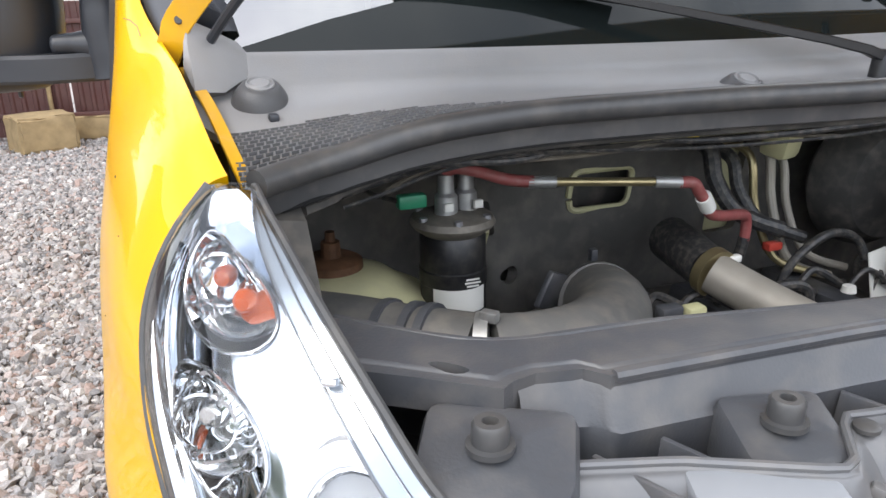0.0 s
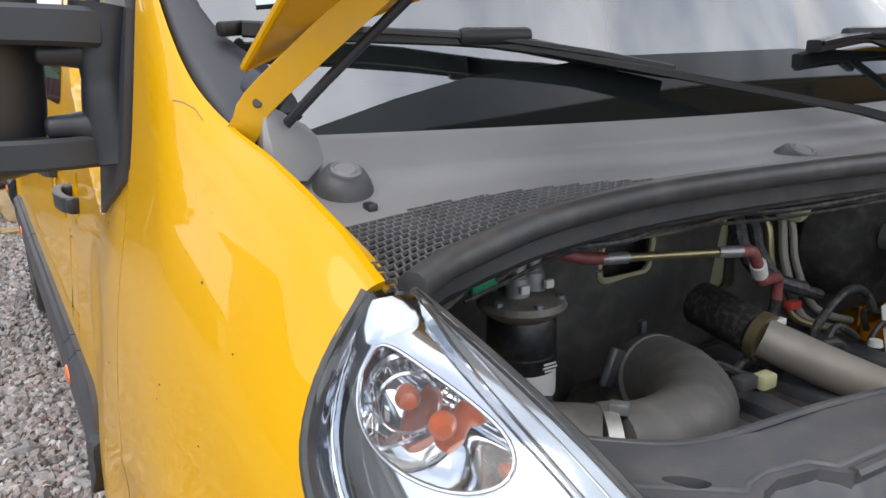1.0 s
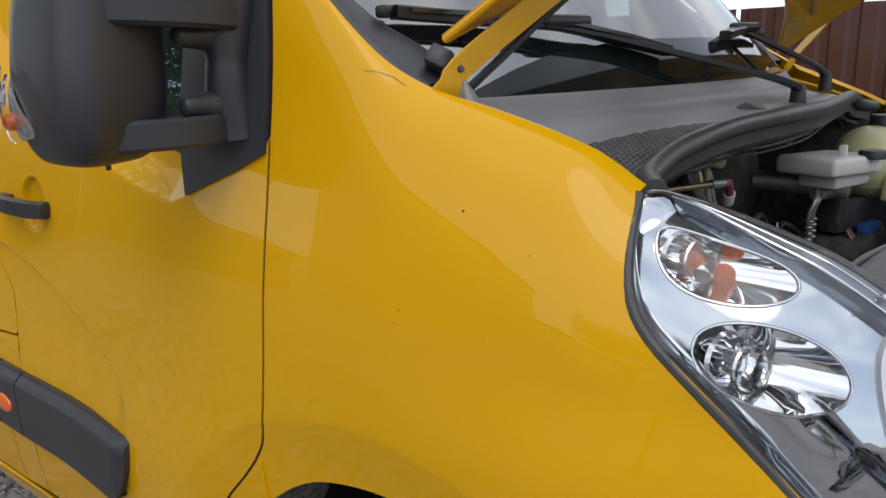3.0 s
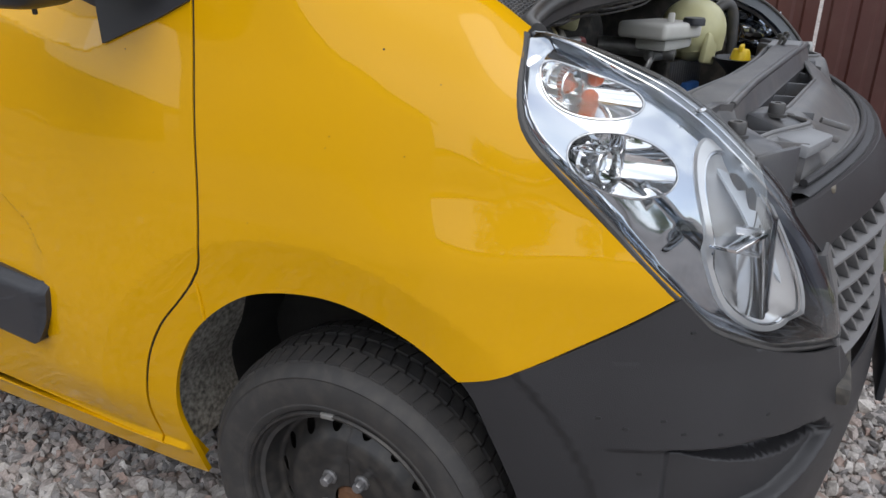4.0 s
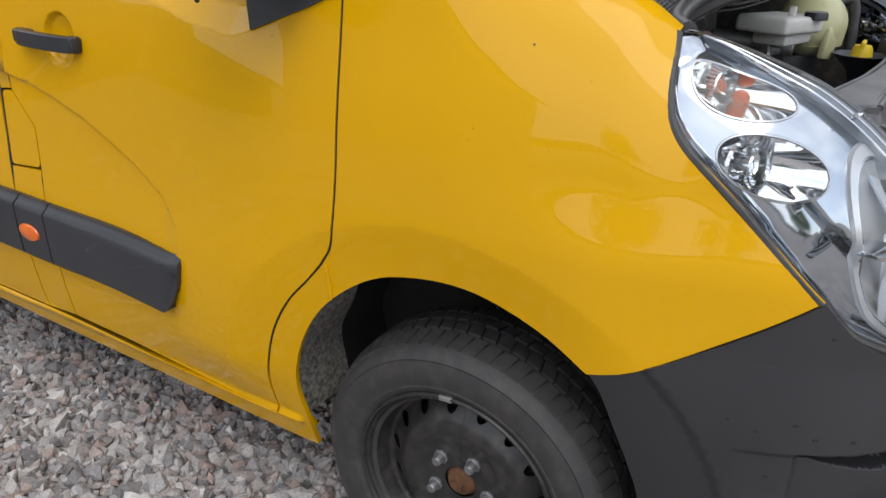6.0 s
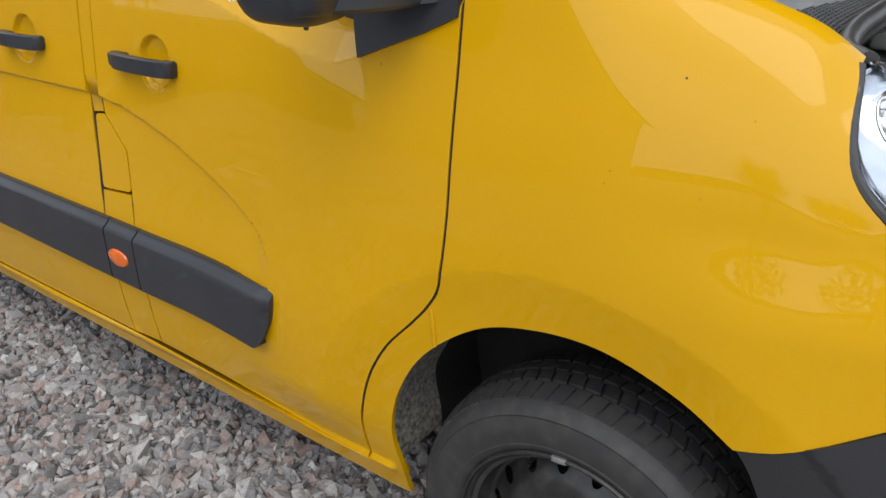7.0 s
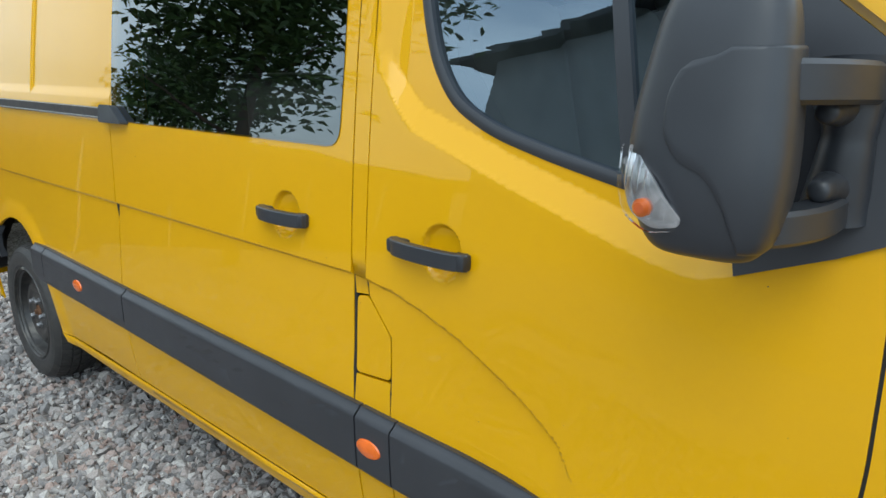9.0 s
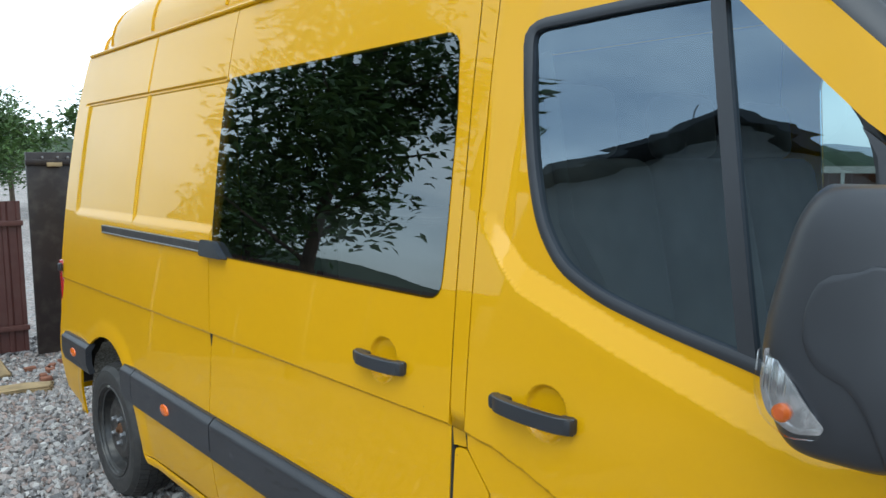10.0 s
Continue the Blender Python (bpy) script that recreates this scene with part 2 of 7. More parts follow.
def lathe(profile, n=32, axis="z", at=(0, 0, 0), m=None, bm=None):
    """A body turned from (radius, height) pairs."""
    b = bm or bmesh.new()
    rings = []
    for r, h in profile:
        if r < 1e-6:
            rings.append([b.verts.new((0, 0, h))])
        else:
            rings.append([b.verts.new((r * math.cos(2 * math.pi * i / n), r * math.sin(2 * math.pi * i / n), h)) for i in range(n)])
    fresh = [v for r in rings for v in r]
    for p, q in zip(rings, rings[1:]):
        for i in range(n):
            j = (i + 1) % n
            if len(p) == 1 and len(q) == 1:
                break
            if len(p) == 1:
                b.faces.new((p[0], q[j], q[i]))
            elif len(q) == 1:
                b.faces.new((p[i], p[j], q[0]))
            else:
                b.faces.new((p[i], p[j], q[j], q[i]))
    turn = {"z": Matrix(), "x": Matrix.Rotation(radians(-90), 4, "Y"), "y": Matrix.Rotation(radians(90), 4, "X")}[axis]
    bmesh.ops.transform(b, matrix=(m or Matrix.Translation(at) @ turn), verts=fresh)
    return b


def curve_points(pts, n=8):
    """A smooth line through the points given."""
    ps = [Vector(p) for p in pts]
    out = []
    for i in range(len(ps) - 1):
        a, b, c, d = ps[max(0, i - 1)], ps[i], ps[i + 1], ps[min(len(ps) - 1, i + 2)]
        for k in range(n):
            t = k / n
            out.append(0.5 * ((2 * b) + (c - a) * t + (2 * a - 5 * b + 4 * c - d) * t * t + (3 * b - a - 3 * c + d) * t ** 3))
    return out + [ps[-1]]


def tube(pts, r, n=10, smooth=6, bm=None, ends=True, ribs=0.0):
    """A hose or wire along a line; r may be a list, one for each point given."""
    b = bm or bmesh.new()
    ps = curve_points(pts, smooth) if smooth > 1 else [Vector(p) for p in pts]
    rs = [r] * len(ps) if not isinstance(r, (list, tuple)) else [np.interp(i / (len(ps) - 1) * (len(r) - 1), range(len(r)), r) for i in range(len(ps))]
    up = Vector((0.13, 0.21, 1)).normalized()
    rings = []
    for i, p in enumerate(ps):
        d = (ps[min(i + 1, len(ps) - 1)] - ps[max(i - 1, 0)]).normalized()
        s = d.cross(up)
        if s.length < 1e-3:
            s = d.orthogonal()
        s.normalize()
        up = s.cross(d).normalized()
        k = rs[i] * (1 + (ribs if i % 2 else 0))
        rings.append([b.verts.new(p + (s * math.cos(2 * math.pi * j / n) + up * math.sin(2 * math.pi * j / n)) * k) for j in range(n)])
    for p, q in zip(rings, rings[1:]):
        for i in range(n):
            b.faces.new((p[i], p[(i + 1) % n], q[(i + 1) % n], q[i]))
    if ends:
        b.faces.new(rings[0])
        b.faces.new(rings[-1][::-1])
    return b


def bar(pts, width, height, up=(0, 0, 1), bm=None, smooth=1, taper=None):
    """A strip of rectangular section along a line."""
    b = bm or bmesh.new()
    ps = curve_points(pts, smooth) if smooth > 1 else [Vector(p) for p in pts]
    rings = []
    for i, p in enumerate(ps):
        d = (ps[min(i + 1, len(ps) - 1)] - ps[max(i - 1, 0)]).normalized()
        s = d.cross(Vector(up)).normalized()
        u = s.cross(d).normalized()
        k = 1 if not taper else np.interp(i / (len(ps) - 1), (0, 1), taper)
        w, h = width * k / 2, height * k / 2
        c = 0.25 * min(w, h)
        rings.append([b.verts.new(p + s * x + u * y) for x, y in ((-w + c, -h), (w - c, -h), (w, -h + c), (w, h - c), (w - c, h), (-w + c, h), (-w, h - c), (-w, -h + c))])
    for p, q in zip(rings, rings[1:]):
        for i in range(8):
            b.faces.new((p[i], p[(i + 1) % 8], q[(i + 1) % 8], q[i]))
    b.faces.new(rings[0])
    b.faces.new(rings[-1][::-1])
    return b


def rounded(poly, r, n=5):
    """The polygon with its corners rounded."""
    out = []
    for i, p in enumerate(poly):
        a, b, c = Vector(poly[i - 1]), Vector(p), Vector(poly[(i + 1) % len(poly)])
        u, v = a - b, c - b
        k = min(r, u.length * 0.45, v.length * 0.45)
        s, e = b + u.normalized() * k, b + v.normalized() * k
        for j in range(n + 1):
            t = j / n
            out.append(tuple(s * (1 - t) ** 2 + b * 2 * t * (1 - t) + e * t * t))
    return out


def flat_curve(pts, n=6):
    return [(p.x, p.y) for p in curve_points([(a, b, 0) for a, b in pts], n)]


def inset(poly, d):
    """The polygon moved inwards by d (outwards: minus)."""
    area = sum(a[0] * b[1] - b[0] * a[1] for a, b in zip(poly, poly[1:] + poly[:1]))
    s = 1 if area > 0 else -1
    out = []
    for i, p in enumerate(poly):
        a, b, c = Vector(poly[i - 1]), Vector(p), Vector(poly[(i + 1) % len(poly)])
        u, v = (b - a), (c - b)
        if u.length < 1e-7 or v.length < 1e-7:
            out.append(tuple(b))
            continue
        u.normalize(), v.normalize()
        n = Vector((-u.y, u.x)) + Vector((-v.y, v.x))
        n = n.normalized() * s / max(0.5, n.length / 2) if n.length > 1e-6 else Vector((0, 0))
        out.append(tuple(b + n * d))
    return out


def panel(name, outline, surf, mat, parent, step=0.03, thick=0.012, holes=(), out=1, label="", extra_u=(), extra_v=(), lift=0.0):
    """A sheet with its edges turned in: an outline in the plane of a surface surf(u, v), cut to a net and laid on it.
    out: 1 or -1, the side on which du x dv points away from the thing. lift: metres off the surface."""
    b = bmesh.new()
    loops = []
    for loop in (outline, *holes):
        kept = [p for i, p in enumerate(loop) if math.hypot(p[0] - loop[i - 1][0], p[1] - loop[i - 1][1]) > 1e-5]
        loops.append([Vector((p[0], p[1], 0)) for p in kept])
    every = [b.verts.new(p) for loop in loops for p in loop]
    for tri in tessellate_polygon(loops):
        if len(set(tri)) == 3:
            try:
                b.faces.new([every[i] for i in tri])
            except ValueError:
                pass
    bmesh.ops.delete(b, geom=[v for v in b.verts if not v.link_faces], context="VERTS")
    us, vs = [v.co.x for v in b.verts], [v.co.y for v in b.verts]
    for lo, hi, no, more in ((min(us), max(us), (1, 0, 0), extra_u), (min(vs), max(vs), (0, 1, 0), extra_v)):
        n = max(1, int((hi - lo) / step))
        for c in [lo + (hi - lo) * k / n for k in range(1, n)] + [c for c in more if lo < c < hi]:
            bmesh.ops.bisect_plane(b, geom=b.verts[:] + b.edges[:] + b.faces[:], dist=1e-5, plane_co=(c * no[0], c * no[1], 0), plane_no=no)
    b.verts.index_update()
    flat = [(v.co.x, v.co.y) for v in b.verts]
    h = 0.0015

    def normal(u, v):
        n = (surf(u + h, v) - surf(u - h, v)).cross(surf(u, v + h) - surf(u, v - h))
        return n.normalized() * out if n.length > 1e-12 else Vector((0, 0, 1))

    norms = [normal(u, v) for u, v in flat]
    verts = [surf(u, v) + n * lift for (u, v), n in zip(flat, norms)]
    faces = []
    for f in b.faces:
        ids = [v.index for v in f.verts]
        n = sum(((verts[p] - verts[ids[0]]).cross(verts[q] - verts[ids[0]]) for p, q in zip(ids[1:], ids[2:])), Vector())
        faces.append(ids if n.dot(norms[ids[0]]) > 0 else ids[::-1])
    kinds = list(norms)
    for e in b.edges:
        if len(e.link_faces) == 1:
            i, j = e.verts[0].index, e.verts[1].index
            k = len(verts)
            p, q = verts[i], verts[j]
            r, s = q - norms[j] * thick, p - norms[i] * thick
            mid = sum((verts[v.index] for v in e.link_faces[0].verts), Vector()) / len(e.link_faces[0].verts)
            n = (q - p).cross(r - q).normalized()
            quad = [k, k + 1, k + 2, k + 3]
            if n.dot((p + q) / 2 - mid) < 0:
                n, quad = -n, quad[::-1]
            verts += [p, q, r, s]
            kinds += [n] * 4
            faces.append(quad)
    b.free()
    me = bpy.data.meshes.new(name)
    me.from_pydata([tuple(v) for v in verts], [], faces)
    me.materials.append(mat)
    me.polygons.foreach_set("use_smooth", [True] * len(me.polygons))
    me.normals_split_custom_set_from_vertices([tuple(n) for n in kinds])
    return part(name, me, mat, parent, label)


def ring_strip(name, outer, inner, surf, mat, parent, lift=0.0, depth=0.012, label=""):
    """A frame between two lines of as many points, with a rounded face and turned-in edges."""
    bm = bmesh.new()
    rows = []
    for k, d in ((0.0, -depth), (0.0, lift * 0.4), (0.3, lift), (0.7, lift), (1.0, lift * 0.4), (1.0, -depth)):
        row = []
        for a, c in zip(outer, inner):
            u, v = a[0] + (c[0] - a[0]) * k, a[1] + (c[1] - a[1]) * k
            p = surf(u, v)
            row.append(bm.verts.new(p + Vector((-d, 0, 0))))
        rows.append(row)
    n = len(outer)
    for p, q in zip(rows, rows[1:]):
        for i in range(n):
            bm.faces.new((p[i], p[(i + 1) % n], q[(i + 1) % n], q[i]))
    return part(name, bm, mat, parent, label, sharp=50)

# ---- the van: shape of its body ----
# x across (the side that is walked along is at minus x), y from the nose to the tail, z up; the front axle is near y = 0.
GROUND_Z = -0.045


def read_table(tab, v):
    if v <= tab[0][0]:
        return tab[0][1]
    for (a, p), (b, q) in zip(tab, tab[1:]):
        if v <= b:
            return p + (q - p) * (v - a) / (b - a)
    return tab[-1][1]


def ease(a, b, v):
    k = min(1.0, max(0.0, (v - a) / (b - a)))
    return k * k * (3 - 2 * k)


SIDE = ((0.10, 0.90), (0.20, 0.955), (0.30, 0.985), (0.45, 1.0), (0.60, 1.006), (0.75, 1.0), (0.90, 0.985), (1.06, 0.967),
        (1.27, 0.942), (1.5, 0.908), (1.8, 0.855), (2.05, 0.80), (2.2, 0.765), (2.35, 0.70))
NOSE = ((0.05, 0.55), (0.2, 0.60), (0.45, 0.625), (0.652, 0.59), (0.75, 0.57), (1.2, 0.57))
# top edge of the wing and of the screen pillar: y, half width, z, height of the rounding below it
EDGE = ((-0.60, 0.842, 1.192, 0.24), (-0.30, 0.855, 1.180, 0.23), (-0.252, 0.868, 1.2045, 0.22), (-0.232, 0.876, 1.222, 0.22), (-0.198, 0.883, 1.246, 0.21), (-0.129, 0.889, 1.271, 0.20), (-0.054, 0.896, 1.294, 0.19), (0.016, 0.906, 1.312, 0.18), (0.060, 0.916, 1.330, 0.16),
        (0.100, 0.926, 1.354, 0.14), (0.126, 0.932, 1.377, 0.13), (0.161, 0.934, 1.408, 0.12), (0.197, 0.935, 1.442, 0.11), (0.242, 0.933, 1.483, 0.10), (0.40, 0.909, 1.638, 0.10), (0.90, 0.832, 2.12, 0.10))
EDGE_X, EDGE_Z, EDGE_R = (tuple((e[0], e[k]) for e in EDGE) for k in (1, 2, 3))
TABLES = {}


def smooth_table(tab, v, h):
    key = (id(tab), round(v, 4))
    if key not in TABLES:
        TABLES[key] = sum(read_table(tab, v + k * h / 4) * (6 - abs(k)) for k in range(-5, 6)) / 36
    return TABLES[key]


def half_width(y, z):
    w = smooth_table(SIDE, z, 0.10)
    if y < 1.45:
        w += 0.033 * (1 - ease(0.35, 1.45, y)) * ease(0.72, 1.12, z)
    if y < 0.1:
        w -= 0.020 * (1 - ease(-0.32, 0.1, y)) * ease(0.86, 1.0, z)
    return w


def nose_reach(z):
    """How far the nose stands before y = -0.2."""
    if z > 0.75:
        a = 0.57 * max(0.0, 1 - ((z - 0.75) / 0.455) ** 2.3) ** (1 / 2.3)
        return (a ** 5 + 0.20 ** 5) ** 0.2
    return smooth_table(NOSE, z, 0.06)


BULGE = ((0.2, 0.045), (0.47, 0.05), (0.6, 0.062), (0.75, 0.072), (0.85, 0.080), (0.9, 0.076), (0.955, 0.052), (1.0, 0.042))


def nose_bulge(x, z):
    """The nose comes forward towards its middle."""
    return smooth_table(BULGE, z, 0.06) * max(0.0, 1 - (x / 0.64) ** 2) ** 2


def bare(y, z):
    """The half width without the shoulder."""
    w = half_width(y, z)
    if y < -0.2:
        w *= max(0.0, 1 - ((-0.2 - y) / nose_reach(z)) ** 3) ** (1 / 3)
    return w


def shoulder(y):
    """Top edge's height, the height and the width of the rounding below it."""
    ez, ex, high = smooth_table(EDGE_Z, y, 0.022), smooth_table(EDGE_X, y, 0.03), smooth_table(EDGE_R, y, 0.05)
    return ez, high, bare(y, ez) - ex


def skin(y, z):
    """The half width of the outer skin at y, z, nose and shoulder with it."""
    w = bare(y, z)
    if y < 0.9:
        ez, high, wide = shoulder(y)
        k = min(1.0, (z - ez) / high + 1)
        if k > 0:
            w -= wide * (1 - math.sqrt(1 - k * k))
    return w


def wing_v(y, z):
    """Height along the skin of a place on the wing, even where it turns level."""
    ez, high, wide = shoulder(y)
    k = (z - ez) / high + 1
    return z if k <= 0 else ez - high + high * math.asin(min(1.0, k))


def wing_at(y, v):
    ez, high, wide = shoulder(y)
    a = max(0.0, min(math.pi / 2, (v - ez) / high + 1))
    z = v if a <= 0 else ez - high + high * math.sin(a)
    w = bare(y, z) - wide * (1 - math.cos(a))
    r = math.hypot((y - ARCH[0]) * 0.96, z - ARCH[1])
    if r < 1.0 and z > 0.25:
        w += arch_flare(r, y) * ease(0.25, 0.45, z)
    if 0.27 < z < 0.32 and y > 0.45:
        w += 0.012 * (1 - ease(0.0, 0.02, abs(z - 0.285)))
    return Vector((-w, y, z))


def nose_at(u, z):
    """The nose: u runs from 0 at its middle to 90 at the wings, and on along the side."""
    if u >= 90:
        y = -0.2 + (u - 90) * 0.01
        return Vector((-half_width(y, z), y, z))
    t = radians(max(0.0, u))
    c, s = max(0.0, math.cos(t)) ** (2 / 3), max(0.0, math.sin(t)) ** (2 / 3)
    y = -0.2 - nose_reach(z) * c
    w = half_width(y, z)
    return Vector((-w * s, y - nose_bulge(w * s, z), z))


def nose_out(u, z):
    """The way out of the nose's skin, level."""
    p = nose_at(u, z)
    if p.y >= -0.2:
        return Vector((-1, 0, 0))
    w, a = max(0.05, half_width(p.y, z)), nose_reach(z)
    n = Vector((-(abs(p.x) / w) ** 2 / w, -min(1.0, (-0.2 - p.y) / a) ** 2 / a, 0.25))
    return n.normalized()


def nose_u(y, z):
    """The u of a place on the nose."""
    if y >= -0.2:
        return 90 + (y + 0.2) / 0.01
    return math.degrees(math.acos(min(1.0, ((-0.2 - y) / nose_reach(z)) ** 1.5)))


def crease(line, y, z):
    """How far z lies above a line given as a table over y."""
    return z - read_table(line, y)


SWOOSH = ((0.735, 0.60), (0.742, 0.699), (0.793, 0.764), (0.87, 0.808), (0.959, 0.849), (1.06, 0.893), (1.168, 0.926), (1.27, 0.95), (1.37, 0.962), (1.42, 0.967), (4.8, 0.970))
SHELF = ((0.3, 1.24), (0.495, 1.145), (0.559, 1.128), (0.63, 1.137), (0.695, 1.152), (0.956, 1.222), (1.16, 1.285), (1.241, 1.31), (1.30, 1.36), (1.379, 1.46))
HANDLES = ((1.125, 1.068), (1.70, 1.072))
ARCH = (0.075, 0.335)
REAR_ARCH = (3.88, 0.33)


def arch_flare(r, y):
    """The wing swells towards the arch as far as a crease, and stands upright within it."""
    return (0.042 * (1 - ease(0.48, 1.0, r)) - 0.16 * max(0.0, 0.525 - r)) * ease(-0.45, -0.15, y)


def door_skin(y, z):
    """The skin with the pressings of doors and side."""
    w = skin(y, z)
    # raised lower part below the long crease
    if y > 0.735:
        d = crease(SWOOSH, y, z)
        if d < 0.006:
            w -= 0.010 * (1 - ease(-0.005, 0.004, d)) * ease(0.735, 0.80, y) * ease(0.55, 0.80, z)
    # shelf under the front window
    if y < 1.40:
        d = crease(SHELF, y, z)
        if d > -0.004:
            w -= 0.60 * min(max(d, 0.0), 0.0525) * ease(-0.003, 0.008, d) * (1 - ease(1.30, 1.40, y))
    for hy, hz in HANDLES:
        r = math.hypot(y - hy, z - hz)
        if r < 0.075:
            w -= 0.020 * (1 - ease(0.050, 0.062, r)) * (0.4 + 0.6 * ease(0, 0.06, r * 0 + 0.06 - r * 0.5))
    # flared wheel arches
    r = math.hypot((y - ARCH[0]) * 0.96, z - ARCH[1])
    if r < 1.0 and z > 0.25:
        w += arch_flare(r, y) * ease(0.25, 0.45, z)
    r = math.hypot(y - REAR_ARCH[0], z - REAR_ARCH[1])
    if r < 0.60:
        w += 0.012 * (1 - ease(0.44, 0.52, r))
    # tuck of the sill under the door
    if 0.27 < z < 0.32 and y > 0.45:
        w += 0.012 * (1 - ease(0.0, 0.02, abs(z - 0.285)))
    # pressed panels of the rear side
    if 2.80 < y < 4.5 and 1.33 < z < 1.92:
        w -= 0.010 * (1 - ease(4.44, 4.49, y)) * ease(1.330, 1.372, z) * (1 - ease(1.905, 1.915, z)) * ease(0.0, 0.012, abs(y - 3.63))
    # groove above the pressed panels and the upright ones over it
    if y > 2.83 and z > 1.90:
        w -= 0.009 * (1 - ease(0.0, 0.010, abs(z - 1.918))) * (1 - ease(4.50, 4.53, y))
        w -= 0.008 * (1 - ease(0.0, 0.012, abs(y - 3.63))) * ease(1.918, 1.93, z) * (1 - ease(2.15, 2.18, z))
    return w


def door_at(y, z):
    return Vector((-door_skin(y, z), y, z))


van = tagged(new("van"), "yellow panel van with raised bonnet standing on gravel", "van")
van.empty_display_size = 0.2

# ---- body panels of the side that is walked along ----
GAP = flat_curve([(0.3, 1.462), (0.2925, 1.36), (0.2909, 1.2402), (0.2831, 1.1037), (0.2806, 1.0092), (0.2813, 0.9069), (0.2943, 0.7943), (0.3198, 0.7429), (0.3592, 0.6938), (0.4219, 0.6218), (0.4728, 0.5287), (0.5051, 0.4099), (0.5158, 0.2883)], 6)
ARCH_LINE = flat_curve([(0.43, 0.21), (0.4303, 0.2972), (0.4343, 0.4017), (0.4061, 0.5171), (0.338, 0.6306), (0.2297, 0.7204), (0.1218, 0.7582), (-0.0026, 0.7654), (-0.1322, 0.7284), (-0.2142, 0.6795)], 6)
JOINT = flat_curve([(-0.2142, 0.6795), (-0.29, 0.708), (-0.42, 0.79), (-0.519, 0.858)], 4)
LAMP_OUT = flat_curve([(-0.519, 0.858), (-0.452, 0.925), (-0.377, 0.998), (-0.327, 1.040), (-0.299, 1.063), (-0.280, 1.083), (-0.271, 1.106), (-0.265, 1.130), (-0.261, 1.150), (-0.257, 1.172), (-0.254, 1.190), (-0.250, 1.203)], 4)
FENDER_TOP = [(y, shoulder(y)[0] + shoulder(y)[1] * 0.535) for y in np.linspace(-0.250, 0.238, 44)]
fender_outline = [(y - 0.003, wing_v(y, z)) for y, z in GAP] + [(0.50, 0.27), (0.47, 0.205)] + ARCH_LINE + JOINT[1:] + [(y, wing_v(y, z)) for y, z in LAMP_OUT[1:]] + FENDER_TOP + [(0.262, wing_v(0.262, 1.487))]
panel("front_wing", fender_outline, wing_at, PAINT, van, step=0.014, out=-1, label="yellow front wing with flared arch and lens-edge cut", extra_v=[1.12 + 0.007 * k for k in range(75)])

part("wing_seam", tube([wing_at(y, z) + Vector((-0.001, 0, 0)) for y, z in ((0.3138, 0.7369), (0.3113, 0.7013), (0.3108, 0.6597))], 0.0035, 8, 2), PAINT, van)

DOOR_REAR = [(1.412, 2.05), (1.405, 1.94), (1.387, 1.58), (1.371, 1.10), (1.366, 0.96), (1.360, 0.924), (1.276, 0.842), (1.270, 0.735), (1.268, 0.65), (1.262, 0.31)]
WINDOW = rounded([(0.50, 1.188), (0.674, 1.236), (0.887, 1.276), (1.04, 1.312), (1.155, 1.365), (1.225, 1.45), (1.268, 1.56), (1.306, 1.705), (1.340, 1.925), (1.058, 1.930), (0.80, 1.928), (0.718, 1.859), (0.622, 1.762), (0.53, 1.65), (0.487, 1.45)], 0.06, 4)
door_outline = [(y + 0.003, z) for y, z in GAP] + [(0.55, 0.291)] + DOOR_REAR[::-1] + [(1.06, 2.05), (0.90, 1.975), (0.75, 1.845), (0.554, 1.655), (0.426, 1.559)]
fine_u = [HANDLES[1][0] + k * 0.006 for k in range(-11, 12)]
fine_v = [HANDLES[0][1] + k * 0.006 for k in range(-11, 12)]
door_u = [0.49 + k * 0.0075 for k in range(115)]
door_v = [0.66 + k * 0.0075 for k in range(42)] + [1.0 + k * 0.006 for k in range(20)] + [1.12 + k * 0.0075 for k in range(45)]
front_door = panel("front_door", door_outline, door_at, PAINT, van, step=0.018, out=-1, holes=[WINDOW], label="yellow front door with pressed swage line", extra_u=door_u, extra_v=door_v)
PILLAR = [(y + 0.004, z) for y, z in DOOR_REAR[:5]] + [(1.417, 0.965), (1.426, 1.12), (1.444, 1.58), (1.466, 1.94), (1.490, 2.19), (1.42, 2.19)]
panel("door_pillar", PILLAR, door_at, PAINT, van, step=0.05, out=-1)
FLAP = [(1.403, 0.916), (1.364, 0.921), (1.281, 0.840), (1.275, 0.738), (1.397, 0.728)]
panel("fuel_flap", rounded(FLAP, 0.012, 3), door_at, PAINT, van, step=0.03, out=-1, label="flush yellow fuel flap")
panel("flap_surround", [(1.372, 0.958), (1.416, 0.962), (1.408, 0.921), (1.365, 0.926)], door_at, PAINT, van, step=0.03, out=-1)
panel("lower_pillar", [(1.397, 0.722), (1.275, 0.731), (1.272, 0.65), (1.267, 0.31), (1.387, 0.302), (1.399, 0.64)], door_at, PAINT, van, step=0.03, out=-1)
SLIDE_FRONT = [(1.392, 0.302), (1.404, 0.64), (1.412, 0.80), (1.422, 0.96), (1.431, 1.12), (1.449, 1.58), (1.471, 1.94), (1.496, 2.19)]
SLIDE_REAR = flat_curve([(2.700, 0.305), (2.72, 0.50), (2.737, 0.75), (2.752, 0.97), (2.785, 1.16), (2.801, 1.26), (2.815, 1.45), (2.822, 1.75), (2.828, 2.19)], 3)
